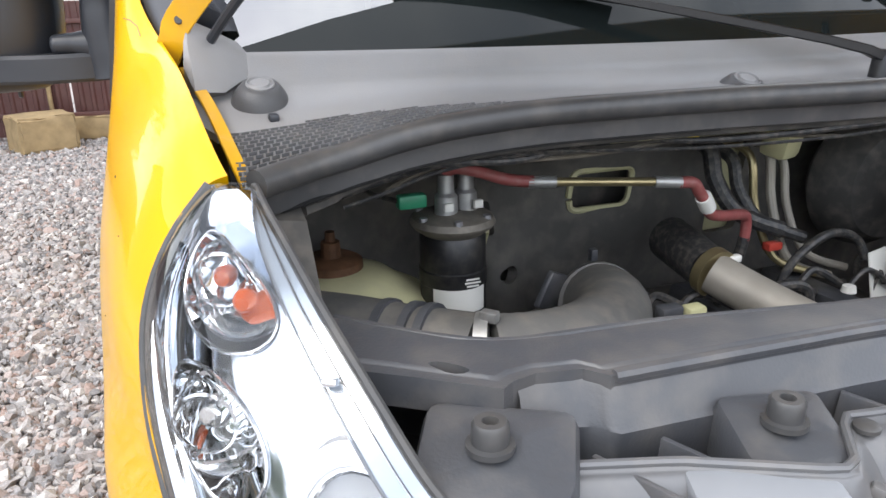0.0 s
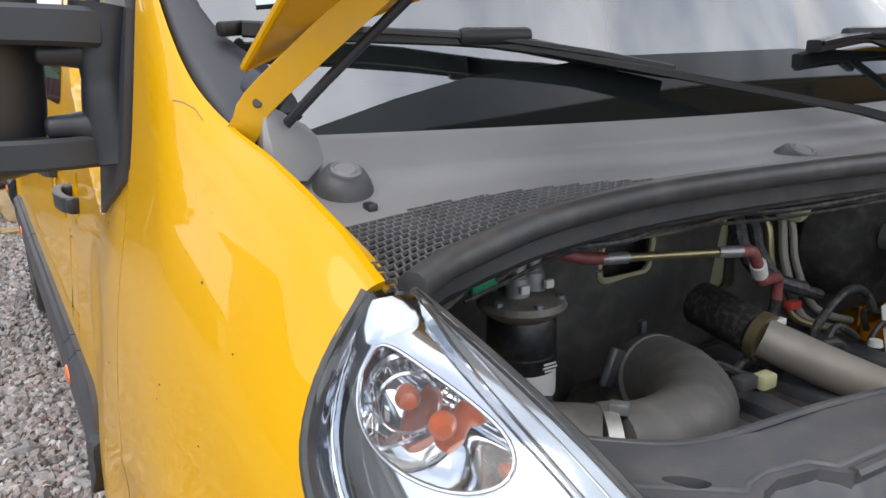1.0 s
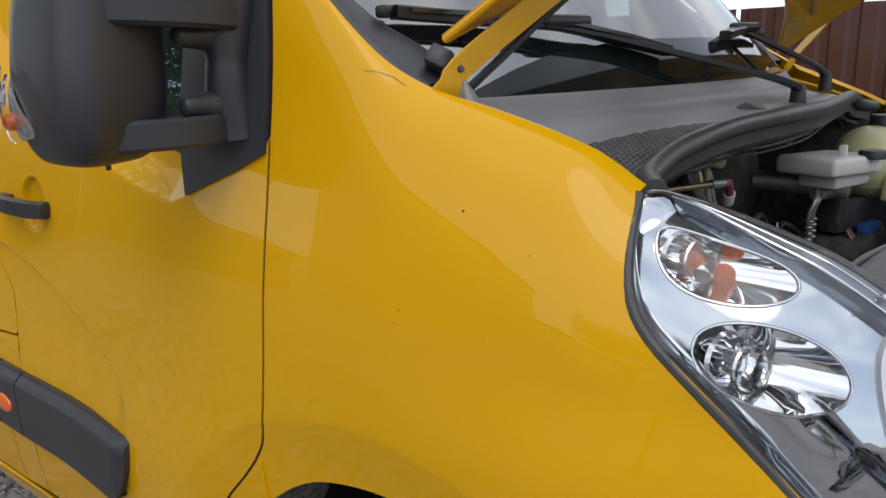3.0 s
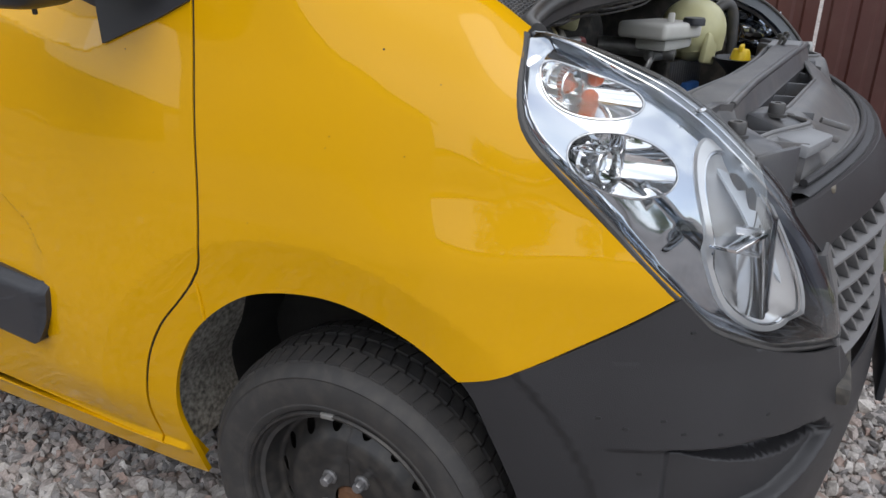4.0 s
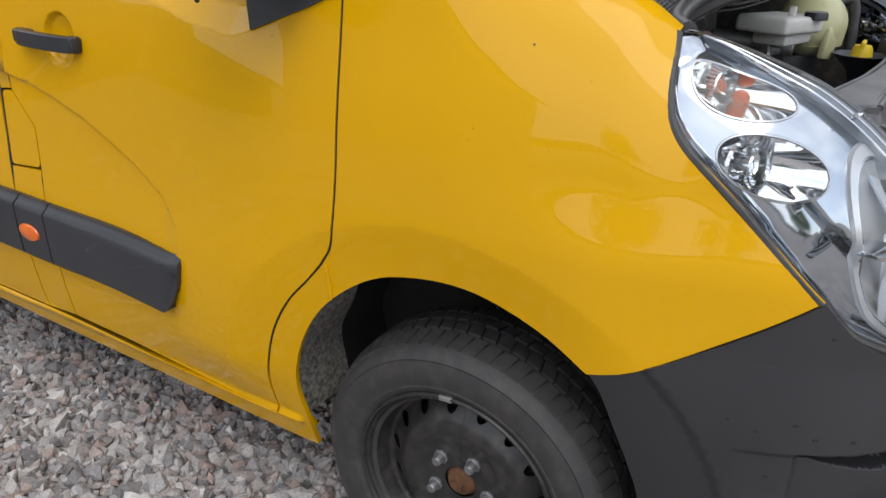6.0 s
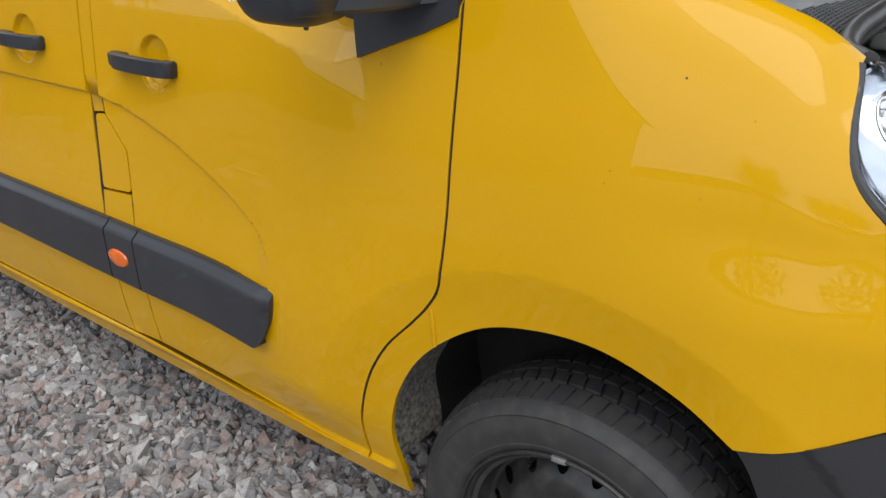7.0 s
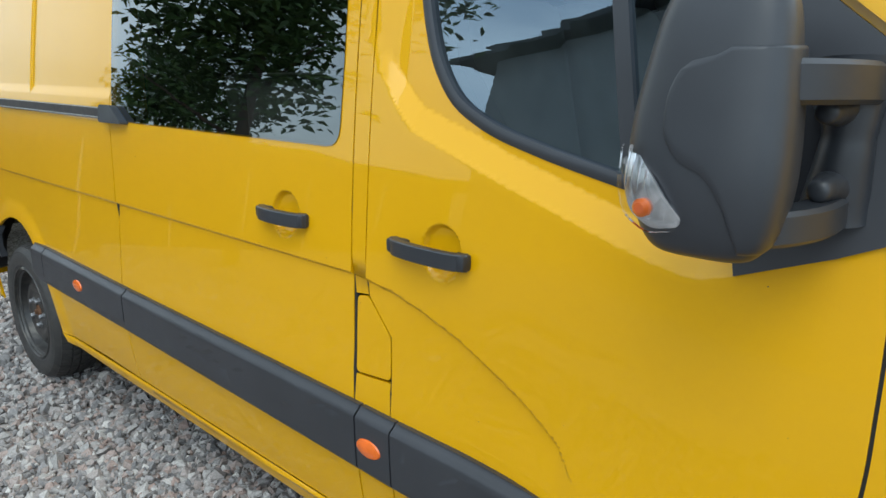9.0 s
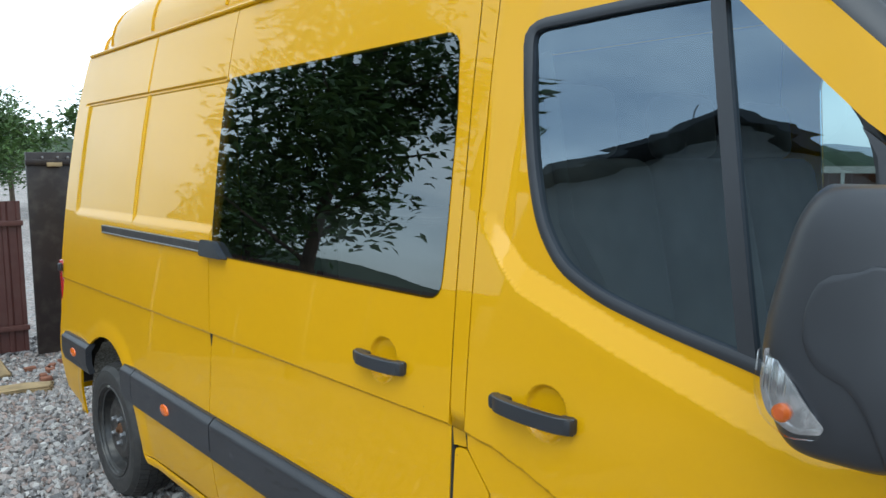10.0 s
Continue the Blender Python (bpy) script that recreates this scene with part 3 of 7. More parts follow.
SLIDE_PANE = rounded([(2.778, 1.258), (2.808, 1.65), (2.816, 1.916), (1.535, 1.928), (1.500, 1.72), (1.487, 1.45), (1.487, 1.258)], 0.05, 4)
SLIDE_WIN = rounded([(2.745, 1.262), (2.765, 1.65), (2.775, 1.912), (1.535, 1.925), (1.500, 1.72), (1.489, 1.45), (1.489, 1.262)], 0.05, 4)
sliding_door = panel("sliding_door", SLIDE_REAR + SLIDE_FRONT[::-1], door_at, PAINT, van, step=0.028, out=-1, holes=[SLIDE_WIN], label="yellow sliding side door", extra_u=fine_u, extra_v=fine_v + [0.960, 0.964, 0.968, 0.972, 0.976])
REAR_ARCH_LINE = [(REAR_ARCH[0] + 0.42 * math.cos(radians(a)), REAR_ARCH[1] + 0.43 * math.sin(radians(a))) for a in range(184, -9, -8)]
rear_outline = [(y + 0.005, z) for y, z in SLIDE_REAR[::-1]] + [(3.0, 0.31)] + REAR_ARCH_LINE + [(4.60, 0.36), (4.655, 0.50), (4.672, 0.90), (4.672, 1.9), (4.63, 2.19)]
panel("rear_side_panel", rear_outline, door_at, PAINT, van, step=0.03, out=-1, label="yellow rear side panel with blind window pressings", extra_v=[0.960, 0.964, 0.968, 0.972, 0.976] + [1.33 + 0.007 * k for k in range(7)] + [1.903 + 0.003 * k for k in range(12)], extra_u=[3.615 + 0.005 * k for k in range(7)] + [4.43 + 0.01 * k for k in range(10)])
# sill below the doors
panel("sill", [(0.50, 0.268), (0.47, 0.205), (1.0, 0.215), (2.0, 0.235), (3.0, 0.24), (3.46, 0.25), (3.46, 0.298), (2.70, 0.300), (1.30, 0.298), (0.52, 0.283)], door_at, PAINT, van, step=0.05, out=-1, thick=0.05)


def roof_at(u, y):
    """Roof cap: u runs from 0 at the side's seam to 1 at the middle."""
    fall = 1.0 if y > 0.95 else 1 - 0.55 * (1 - ease(0.35, 0.95, y)) 
    w = half_width(1.6, 2.20) * (1 if y < 4.2 else 1 - 0.12 * ease(4.2, 4.75, y))
    a = radians(90 * min(1.0, max(0.0, u)))
    z = 2.19 + 0.36 * math.sin(a) ** 0.85 * fall * (1 if y < 4.1 else 1 - 0.35 * ease(4.1, 4.75, y))
    return Vector((-w * max(0.0, math.cos(a)) ** 0.6, y, z))


def roof_left(u, y):
    p = roof_at(u, y)
    return Vector((-p.x, p.y, p.z))


panel("roof_half", [(0, 0.95), (0, 4.62), (0.25, 4.66), (1, 4.67), (1, 0.85)], roof_at, PAINT, van, step=0.1, out=-1, label="yellow high roof cap")
panel("roof_half", [(0, 0.95), (0, 4.62), (0.25, 4.66), (1, 4.67), (1, 0.85)], roof_left, PAINT, van, step=0.1, out=1)
for y in (2.2, 2.95, 3.72, 4.3):
    part("roof_groove", tube([roof_at(u, y) + Vector((-0.001, 0, 0.001)) for u in np.linspace(0.03, 0.9, 16)], 0.006, 6, 1), PAINT, van)
part("roof_seam", tube([(-half_width(2, 2.19) - 0.004, y, 2.192) for y in (1.0, 1.5, 2.5, 3.5, 4.3, 4.6)], 0.009, 8, 3), PAINT, van)

# ---- windscreen, its pillars and the far side ----
def screen_y(x, z):
    return -0.10 + 0.21 * x * x + (z - 1.29) * 0.93


def screen_at(x, z):
    return Vector((x, screen_y(x, z), z))


def screen_half(z):
    return 0.905 - (z - 1.40) * 0.15


SCREEN_LINE = [(-screen_half(1.29), 1.290)] + [(-screen_half(z), z) for z in (1.45, 1.7, 1.95, 2.08)] + [(screen_half(z), z) for z in (2.08, 1.95, 1.7, 1.45)] + [(screen_half(1.29), 1.290)]
windscreen = panel("windscreen", rounded(SCREEN_LINE, 0.05), screen_at, SCREEN, van, step=0.08, thick=0.005, label="large curved windscreen with black lower edge")
windscreen.visible_shadow = False
# Black band laid on the lower part of the glass.
panel("screen_edge", [(-0.82, 1.290), (-0.815, 1.303), (-0.70, 1.335), (-0.60, 1.357), (-0.37, 1.380), (0.0, 1.385), (0.36, 1.374), (0.6, 1.35), (0.78, 1.30), (0.78, 1.290)], screen_at, SCREEN_BAND, windscreen, step=0.05, thick=0.001, lift=0.003, label="black band along the screen's lower edge")
# visible side edge of the glass: z, half width
GLASS_EDGE = ((1.30, 0.812), (1.345, 0.818), (1.375, 0.828), (1.390, 0.846), (1.405, 0.866), (1.43, 0.880), (1.455, 0.889), (1.487, 0.890), (1.55, 0.881), (1.638, 0.867), (1.8, 0.842), (2.1, 0.797))


def edge_y(z):
    """Where along the van the wing's or the pillar's top edge has the height z."""
    return float(np.interp(z, [e[1] for e in EDGE_Z], [e[0] for e in EDGE_Z]))


for s in (-1, 1):
    zs = [1.325, 1.34, 1.355, 1.37, 1.385, 1.40, 1.415, 1.43, 1.45, 1.47, 1.49, 1.55, 1.638, 1.72, 1.8, 1.95, 2.1]
    trim_verts, trim_faces = [], []
    for z in zs:
        y = edge_y(z)
        o = Vector((s * (smooth_table(EDGE_X, y, 0.03) - 0.004) * (1 if s < 0 else 0.94), y + 0.002, z - 0.004))
        gx = smooth_table(GLASS_EDGE, z, 0.012) * (1 if s < 0 else 0.94)
        i = Vector((s * gx, screen_y(gx, z) - 0.007, z))
        trim_verts += [i + Vector((0, 0.012, 0)), i, i.lerp(o, 0.35) + Vector((s * 0.003, -0.007, 0.003)), i.lerp(o, 0.8) + Vector((s * 0.002, -0.004, 0.002)), o, o + Vector((0, 0.02, -0.02))]
    for r in range(len(zs) - 1):
        for j in range(5):
            trim_faces.append([6 * r + j, 6 * r + j + 1, 6 * r + j + 7, 6 * r + j + 6])
    part("pillar_trim", mesh_of("pillar_trim", trim_verts, trim_faces, TRIM), TRIM, van, "dark plastic strip beside the glass")


def pillar_at(k, z):
    """The painted screen pillar: k from 0 at the trim to 1 at the door."""
    yo = edge_y(z) + 0.006
    yd = 0.298 + (z - 1.462) * 1.305 if z < 1.655 else 0.55 + (z - 1.655) * 1.06
    y = yo + (yd - yo) * k
    return Vector((-skin(y, z) if y < 0.88 else -half_width(y, z) + 0.006 * (1 - k) ** 2, y, z))


panel("screen_pillar", [(0, 1.492), (1, 1.467), (1, 1.655), (1, 1.845), (0.97, 2.10), (0, 2.10)], pillar_at, PAINT, van, step=0.1, out=-1, label="yellow screen pillar")
panel("screen_pillar", [(0, 1.492), (1, 1.467), (1, 1.655), (1, 1.845), (0.97, 2.10), (0, 2.10)], lambda k, z: Vector((-0.94 * pillar_at(k, z).x, *pillar_at(k, z).yz)), PAINT, van, step=0.1, out=1)
# roof front above the screen
part("roof_front", mesh_of("roof_front", [(x, screen_y(x, 2.08) + dy, 2.06 + dz) for dy, dz in ((0, 0), (0.12, 0.16), (0.35, 0.30), (0.60, 0.40)) for x in np.linspace(-0.78, 0.78, 9)],
     [(9 * r + c, 9 * r + c + 1, 9 * r + c + 10, 9 * r + c + 9) for r in range(3) for c in range(8)], PAINT), PAINT, van)


def far_at(y, z):
    return Vector((0.94 * skin(y, z), y, z))


FAR_TOP = [(-0.252, 1.204), (-0.05, 1.288), (0.0, 1.309), (0.11, 1.368), (0.236, 1.488), (0.5, 1.6)]
panel("far_wing", [(0.30, 1.46), (0.30, 0.28), (0.43, 0.21), (0.40, 0.53), (0.12, 0.757), (-0.213, 0.676), (-0.519, 0.858), (-0.36, 0.99), (-0.268, 1.11)] + FAR_TOP[:5], far_at, PAINT, van, step=0.05, out=1)
FAR_WIN = rounded([(0.55, 1.22), (1.3, 1.3), (1.3, 1.92), (0.8, 1.92), (0.58, 1.68)], 0.06)
panel("far_side_panel", [(0.31, 1.46), (0.31, 0.28), (4.67, 0.30), (4.67, 2.14), (1.0, 2.14), (0.554, 1.655)], far_at, PAINT, van, step=0.12, out=1, holes=[FAR_WIN])
fw = panel("far_window", FAR_WIN, far_at, PANE, van, step=0.1, out=1, lift=-0.01)
fw.visible_shadow = False
rear_zs = (0.32, 0.6, 0.9, 1.2, 1.5, 1.8, 2.1, 2.25, 2.38)
part("rear_doors", mesh_of("rear_doors", [(s * (half_width(3, z) - 0.03 - (0.12 if z > 2.2 else 0)), 4.655, z) for z in rear_zs for s in (-1, 0.93)],
     [(2 * i, 2 * i + 1, 2 * i + 3, 2 * i + 2) for i in range(len(rear_zs) - 1)], PAINT), PAINT, van, "yellow rear doors")
part("van_floor", block((1.12, 4.10, 0.05), (0.0, 2.6, 0.33), 0.01), LINING, van)
part("underbody", block((1.6, 2.85, 0.16), (0.0, 1.99, 0.24), 0.05), SOOT, van)
part("cabin_bulkhead", block((1.46, 0.03, 1.7), (0.0, 2.95, 1.25), 0.01), LINING, van)

# ---- wheels ----
RIM = ((0.03, -0.030), (0.040, -0.030), (0.095, -0.030), (0.115, -0.022), (0.140, -0.026), (0.158, -0.040), (0.186, -0.062), (0.197, -0.056), (0.203, -0.030), (0.209, -0.004), (0.215, 0.006), (0.224, 0.004))


def wheel(y, z, face, s):
    """Tyre and pressed steel rim; face: how far out the rim's lip stands."""
    w = part("wheel", lathe([(0.19, -0.20), (0.20, -0.10), (0.195, -0.055), (0.19, -0.20)], 48, m=Matrix.Translation((s * face, y, z)) @ Matrix.Rotation(radians(90 * s), 4, "Y")), STEEL, van, "black steel wheel with worn tyre")
    bm = lathe([(0.200, -0.015), (0.222, -0.001), (0.233, 0.008), (0.240, 0.0105), (0.243, 0.0095), (0.262, 0.0135), (0.280, 0.0130), (0.296, 0.009), (0.300, 0.0105), (0.304, 0.0075), (0.316, -0.004),
                (0.325, -0.020), (0.330, -0.045), (0.331, -0.105), (0.330, -0.155), (0.325, -0.185), (0.29, -0.212), (0.24, -0.215), (0.20, -0.19)], 128)
    # tread blocks, row by row, with slanted cuts
    tread = bmesh.new()
    for row, (h0, h1, r0, r1) in enumerate(((-0.012, -0.052, 0.3245, 0.3360), (-0.060, -0.092, 0.3370, 0.3385), (-0.100, -0.128, 0.3385, 0.3380), (-0.136, -0.180, 0.3370, 0.3300))):
        count = 66
        for i in range(count):
            a0 = 2 * math.pi * (i + 0.5 * (row % 2)) / count
            a1 = a0 + 2 * math.pi / count * 0.84
            lean = 0.022 if row % 2 else -0.018
            top = [tread.verts.new((r * math.cos(a), r * math.sin(a), h)) for a, r, h in ((a0, r0, h0), (a1, r0, h0), (a1 + lean, r1, h1), (a0 + lean, r1, h1))]
            low = [tread.verts.new(((r - 0.012) * math.cos(a), (r - 0.012) * math.sin(a), h)) for a, r, h in ((a0, r0, h0 + 0.001), (a1, r0, h0 + 0.001), (a1 + lean, r1, h1), (a0 + lean, r1, h1))]
            tread.faces.new(top)
            for k in range(4):
                tread.faces.new((top[k], low[k], low[(k + 1) % 4], top[(k + 1) % 4]))
    turn = Matrix.Translation((s * face, y, z)) @ Matrix.Rotation(radians(90 * s), 4, "Y")
    bmesh.ops.transform(bm, matrix=turn, verts=bm.verts)
    part("tyre", bm, RUBBER, w, "dusty worn tyre", sharp=28)
    bmesh.ops.transform(tread, matrix=turn, verts=tread.verts)
    tagged(part("tread", tread, RUBBER, w, "worn tread blocks", sharp=20), "worn rubber tread blocks", kind="stuff")

    def disc(a, r):
        return turn @ Vector((r * math.cos(a / 0.17), r * math.sin(a / 0.17), smooth_table(RIM, r, 0.006)))

    holes = 15
    for k in range(3):
        a0, a1 = 2 * math.pi / 3 * k * 0.17, 2 * math.pi / 3 * (k + 1) * 0.17
        cuts = []
        for j in range(5):
            c = a0 + (a1 - a0) * (j + 0.5) / 5
            cuts.append([(c + 0.0125 * math.cos(t), 0.171 + 0.0155 * math.sin(t)) for t in np.linspace(0, 2 * math.pi, 14)[:-1]])
        panel("rim_disc", [(a0, 0.036), (a1, 0.036), (a1, 0.222), (a0, 0.222)], disc, STEEL, w, step=0.012, thick=0.0008, holes=cuts, out=1 if s < 0 else -1)
    part("balance_weight", block((0.010, 0.030, 0.012), (s * (face + 0.004), y + 0.02, z + 0.219), 0.003, (-5, 0, 0)), ALLOY, w, "small lead balance weight")
    part("rim_lip", lathe([(0.216, 0.002), (0.219, 0.0085), (0.223, 0.009), (0.226, 0.004)], 64, m=turn), STEEL, w)
    part("hub", lathe([(0.0, -0.012), (0.012, -0.012), (0.013, -0.022), (0.026, -0.024), (0.033, -0.034), (0.038, -0.04)], 24, m=turn), RUST, w, "rusty hub with nut")
    for k in range(5):
        a = 2 * math.pi * (k + 0.63) / 5
        m = turn @ Matrix.Translation((0.065 * math.cos(a), 0.065 * math.sin(a), -0.03))
        part("wheel_bolt", lathe([(0.0, 0.024), (0.009, 0.024), (0.0115, 0.020), (0.012, 0.006), (0.0165, 0.004), (0.0165, 0.0)], 8, m=m), BOLT, w, "zinc wheel bolt")
    part("brake_drum", lathe([(0.0, -0.09), (0.15, -0.09), (0.155, -0.14)], 32, m=turn), SOOT, w)
    return w


wheel(0.045, 0.285, 0.990, -1)
wheel(3.88, 0.290, 0.985, -1)
wheel(0.045, 0.285, 0.93, 1)
wheel(3.88, 0.290, 0.93, 1)


LINER = material("dusty arch liner", (0.50, 0.47, 0.41), 0.85, vary=0.75, vary_size=90, vary_to=(0.10, 0.095, 0.085), dust=0.6, bump=0.9, bump_size=120)


LINER_DARK = material("black arch liner", (0.030, 0.029, 0.028), 0.8, vary=0.4, vary_size=9, bump=0.4, bump_size=90)


def liner_mesh(cy, cz, r, name):
    """Arch liner: the stretch behind the wheel is caked with dried mud, the rest is bare."""
    for a0, a1, inner, mat, label in ((-14, 64, -0.755, LINER, "liner caked with dried mud"), (64, 198, -0.58, LINER_DARK, "black wheel arch liner"), (-14, 64, -0.58, LINER_DARK, "")):
        bm = bmesh.new()
        rows = []
        outer = -0.955 if mat is LINER or a0 == 64 else -0.756
        for a in np.arange(a0, a1 + 0.1, 4):
            k = r + (0.008 * math.sin(a * 0.21) if a < 60 else 0)
            rows.append([bm.verts.new((x, cy + k * math.cos(radians(a)), cz + k * math.sin(radians(a)))) for x in np.linspace(outer, inner, 6)])
        for p, q in zip(rows, rows[1:]):
            for i in range(5):
                bm.faces.new((p[i], p[i + 1], q[i + 1], q[i]))
        if inner > -0.6:
            c = bm.verts.new((-0.58, cy, cz))
            for p, q in zip(rows, rows[1:]):
                bm.faces.new((p[5], q[5], c))
        part(name, bm, mat, van, label)


liner_mesh(0.10, 0.345, 0.405, "wheel_arch_liner")
liner_mesh(3.88, 0.33, 0.415, "wheel_arch_liner")

# ---- bumper and grille ----
def fog_scoop(y, z):
    """Depth of the scoop beside the fog lamp: a flat floor behind a sharp lip, deeper above a slanted crease."""
    top = read_table(((-0.80, 0.470), (-0.772, 0.495), (-0.755, 0.535), (-0.725, 0.562), (-0.66, 0.588), (-0.529, 0.603), (-0.44, 0.604)), y)
    low = read_table(((-0.79, 0.482), (-0.765, 0.470), (-0.70, 0.447), (-0.60, 0.452), (-0.556, 0.463), (-0.49, 0.455), (-0.44, 0.45)), y)
    fold = read_table(((-0.78, 0.488), (-0.556, 0.588), (-0.44, 0.60)), y)
    end = (1 - ease(-0.548, -0.528, y)) * ease(-0.785, -0.765, y)
    floor = 0.026 * ease(0.0, 0.010, top - z) * ease(0.0, 0.016, z - low)
    deep = 0.040 * ease(0.0, 0.012, top - z) * ease(-0.004, 0.006, z - fold)
    lead = 0.008 * ease(-0.62, -0.52, y) * (1 - ease(-0.50, -0.43, y)) * ease(0, 0.010, top - z) * ease(0, 0.08, z - low)
    return (floor + deep) * end + lead * (1 - end)


def bumper_at(u, z):
    p = nose_at(u, z)
    d = 0.004 - fog_scoop(p.y, z)
    r = math.hypot((p.y - ARCH[0]) * 0.96, z - ARCH[1])
    d += arch_flare(r, p.y) * ease(0.25, 0.45, z)
    d -= 0.007 * (1 - ease(0.512, 0.527, r)) + 0.03 * (1 - ease(0.12, 0.22, z))
    return p + nose_out(u, z) * d


def by(y, z):
    return (nose_u(y, z), z)


BUMPER_TOP = [by(y, z) for y, z in [(-0.2142, 0.6755)] + [(y, z - 0.004) for y, z in JOINT[1:]]] + [by(-0.565, 0.796), by(-0.605, 0.765), by(-0.652, 0.735), by(-0.71, 0.690), by(-0.757, 0.644), by(-0.778, 0.581)]
BUMPER_ARCH = [by(-0.345, 0.12), by(-0.345, 0.25), by(-0.335, 0.386), by(-0.310, 0.484), by(-0.265, 0.587), by(-0.238, 0.645)]
bumper_outline = BUMPER_TOP + [(22, 0.565), (0, 0.56), (0, 0.12)] + BUMPER_ARCH
bumper = panel("front_bumper", bumper_outline, bumper_at, BUMPER, van, step=1.0, thick=0.006, out=-1, label="charcoal plastic front bumper with fog lamp scoop", extra_v=[0.13 + k * 0.012 for k in range(60)] + [0.40 + k * 0.0045 for k in range(48)], extra_u=[nose_u(-0.44 - 0.0055 * k, 0.5) for k in range(64)])


def mirrored(f, k=0.94):
    return lambda a, b: Vector((-k * f(a, b).x, f(a, b).y, f(a, b).z))


panel("front_bumper", bumper_outline, mirrored(bumper_at), BUMPER, van, step=4.0, thick=0.006, out=1, extra_v=[0.13 + k * 0.03 for k in range(24)])


def ring_at(c, n, r0, r1, name, mat, parent, depth=0.008):
    """A ring round c that faces along n."""
    m = Matrix.Translation(c) @ n.to_track_quat("Z", "Y").to_matrix().to_4x4()
    return part(name, lathe([(r0, -depth), (r0, depth * 0.4), ((r0 + r1) / 2, depth), (r1, depth * 0.4), (r1, -depth)], 32, m=m), mat, parent)


TAR = material("tar", (0.008, 0.008, 0.009), 0.5)
FOG = by(-0.705, 0.335)
fog_n, fog_c = nose_out(*FOG), bumper_at(*FOG)
fog = ring_at(fog_c, fog_n, 0.052, 0.064, "fog_lamp_ring", BUMPER, bumper)
part("fog_lamp_glass", lathe([(0.0, 0.004), (0.03, 0.002), (0.052, -0.004)], 24, m=Matrix.Translation(fog_c) @ fog_n.to_track_quat("Z", "Y").to_matrix().to_4x4()), SOOT, bumper)
for y, z in ((-0.54, 0.80), (-0.43, 0.655), (-0.47, 0.64), (-0.52, 0.655), (-0.55, 0.63), (-0.60, 0.62), (-0.50, 0.555), (-0.46, 0.45), (-0.53, 0.43), (-0.57, 0.425), (-0.60, 0.41), (-0.63, 0.415), (-0.41, 0.42), (-0.66, 0.63)):
    u, v = by(y, z)
    m = Matrix.Translation(bumper_at(u, v)) @ nose_out(u, v).to_track_quat("Z", "Y").to_matrix().to_4x4() @ Matrix.Diagonal((1.5, 0.9, 1, 1))
    part("tar_spot", lathe([(0.0, 0.0014), (0.003, 0.001), (0.004, -0.001)], 8, m=m), TAR, bumper)


def grille_band(u, z):
    return nose_at(u, z) + nose_out(u, z) * -0.005


def grille_back(u, z):
    return nose_at(u, z) + nose_out(u, z) * -0.05


GRILLE_EDGE = ((0.57, -0.770), (0.66, -0.750), (0.78, -0.724), (0.86, -0.700), (0.905, -0.672), (0.95, -0.646))


def grille_u(z):
    return nose_u(read_table(GRILLE_EDGE, z), z)


for f, o in ((lambda g: g, 1), (mirrored, -1)):
    panel("grille_backing", [(0, 0.56), (grille_u(0.57), 0.57), (grille_u(0.78), 0.78), (grille_u(0.9), 0.90), (0, 0.90)], f(grille_back), SOOT, van, step=4, thick=0.01, out=-o)
    panel("grille_band", [(0, 0.865), (grille_u(0.86), 0.860), (grille_u(0.905), 0.905), (grille_u(0.95), 0.940), (40, 0.950), (0, 0.955)], f(grille_band), BUMPER, van, step=2, thick=0.03, out=-o, label="black upper grille band")
GRILLE_GREY = material("satin grey grille frame", (0.17, 0.17, 0.175), 0.38, metal=0.2, vary=0.15, vary_size=12)
for o in (-1, 1):
    pts = [nose_at(grille_u(z) - 1.0, z) + nose_out(grille_u(z), z) * -0.010 for z in np.linspace(0.572, 0.862, 12)]
    part("grille_frame", bar([(p.x if o < 0 else -0.94 * p.x, p.y, p.z) for p in pts], 0.030, 0.024, (0, 1, 0)), GRILLE_GREY, van, "satin grey upright edge of the grille")
GREY = material("grey grille plastic", (0.19, 0.19, 0.195), 0.4, metal=0.2, vary=0.15, vary_size=12, dust=0.1)
for row, z in enumerate((0.585, 0.655, 0.725, 0.795)):
    for o in (-1, 1):
        us = np.linspace(0, grille_u(z + 0.03) - 1, 14)
        pts = [nose_at(u, z + 0.030 * (k / 13)) + nose_out(u, z) * -0.020 for k, u in enumerate(us)]
        pts = [(p.x if o < 0 else -0.94 * p.x, p.y, p.z) for p in pts]
        part("grille_slat", bar(pts, 0.040, 0.010, (0, -0.35, 1)), GREY, van, "grey grille slat")
        for k, u in enumerate(np.linspace(3 + 2 * (row % 2), grille_u(z) - 5, 6)):
            a, b = nose_at(u, z + 0.006), nose_at(u + 4, min(0.862, z + 0.075))
            a, b = a - nose_out(u, z) * 0.028, b - nose_out(u, z) * 0.030
            if o > 0:
                a, b = Vector((-0.94 * a.x, a.y, a.z)), Vector((-0.94 * b.x, b.y, b.z))
            part("grille_vane", bar([a, a.lerp(b, 0.5) + Vector((0, -0.002, 0)), b], 0.007, 0.036, (0, 1, 0.1), smooth=2), GREY, van, "slanted grille vane")

part("plate_holder", block((0.50, 0.016, 0.11), (0.0, -0.892, 0.435), 0.004), BLACK, van, "black number plate holder")
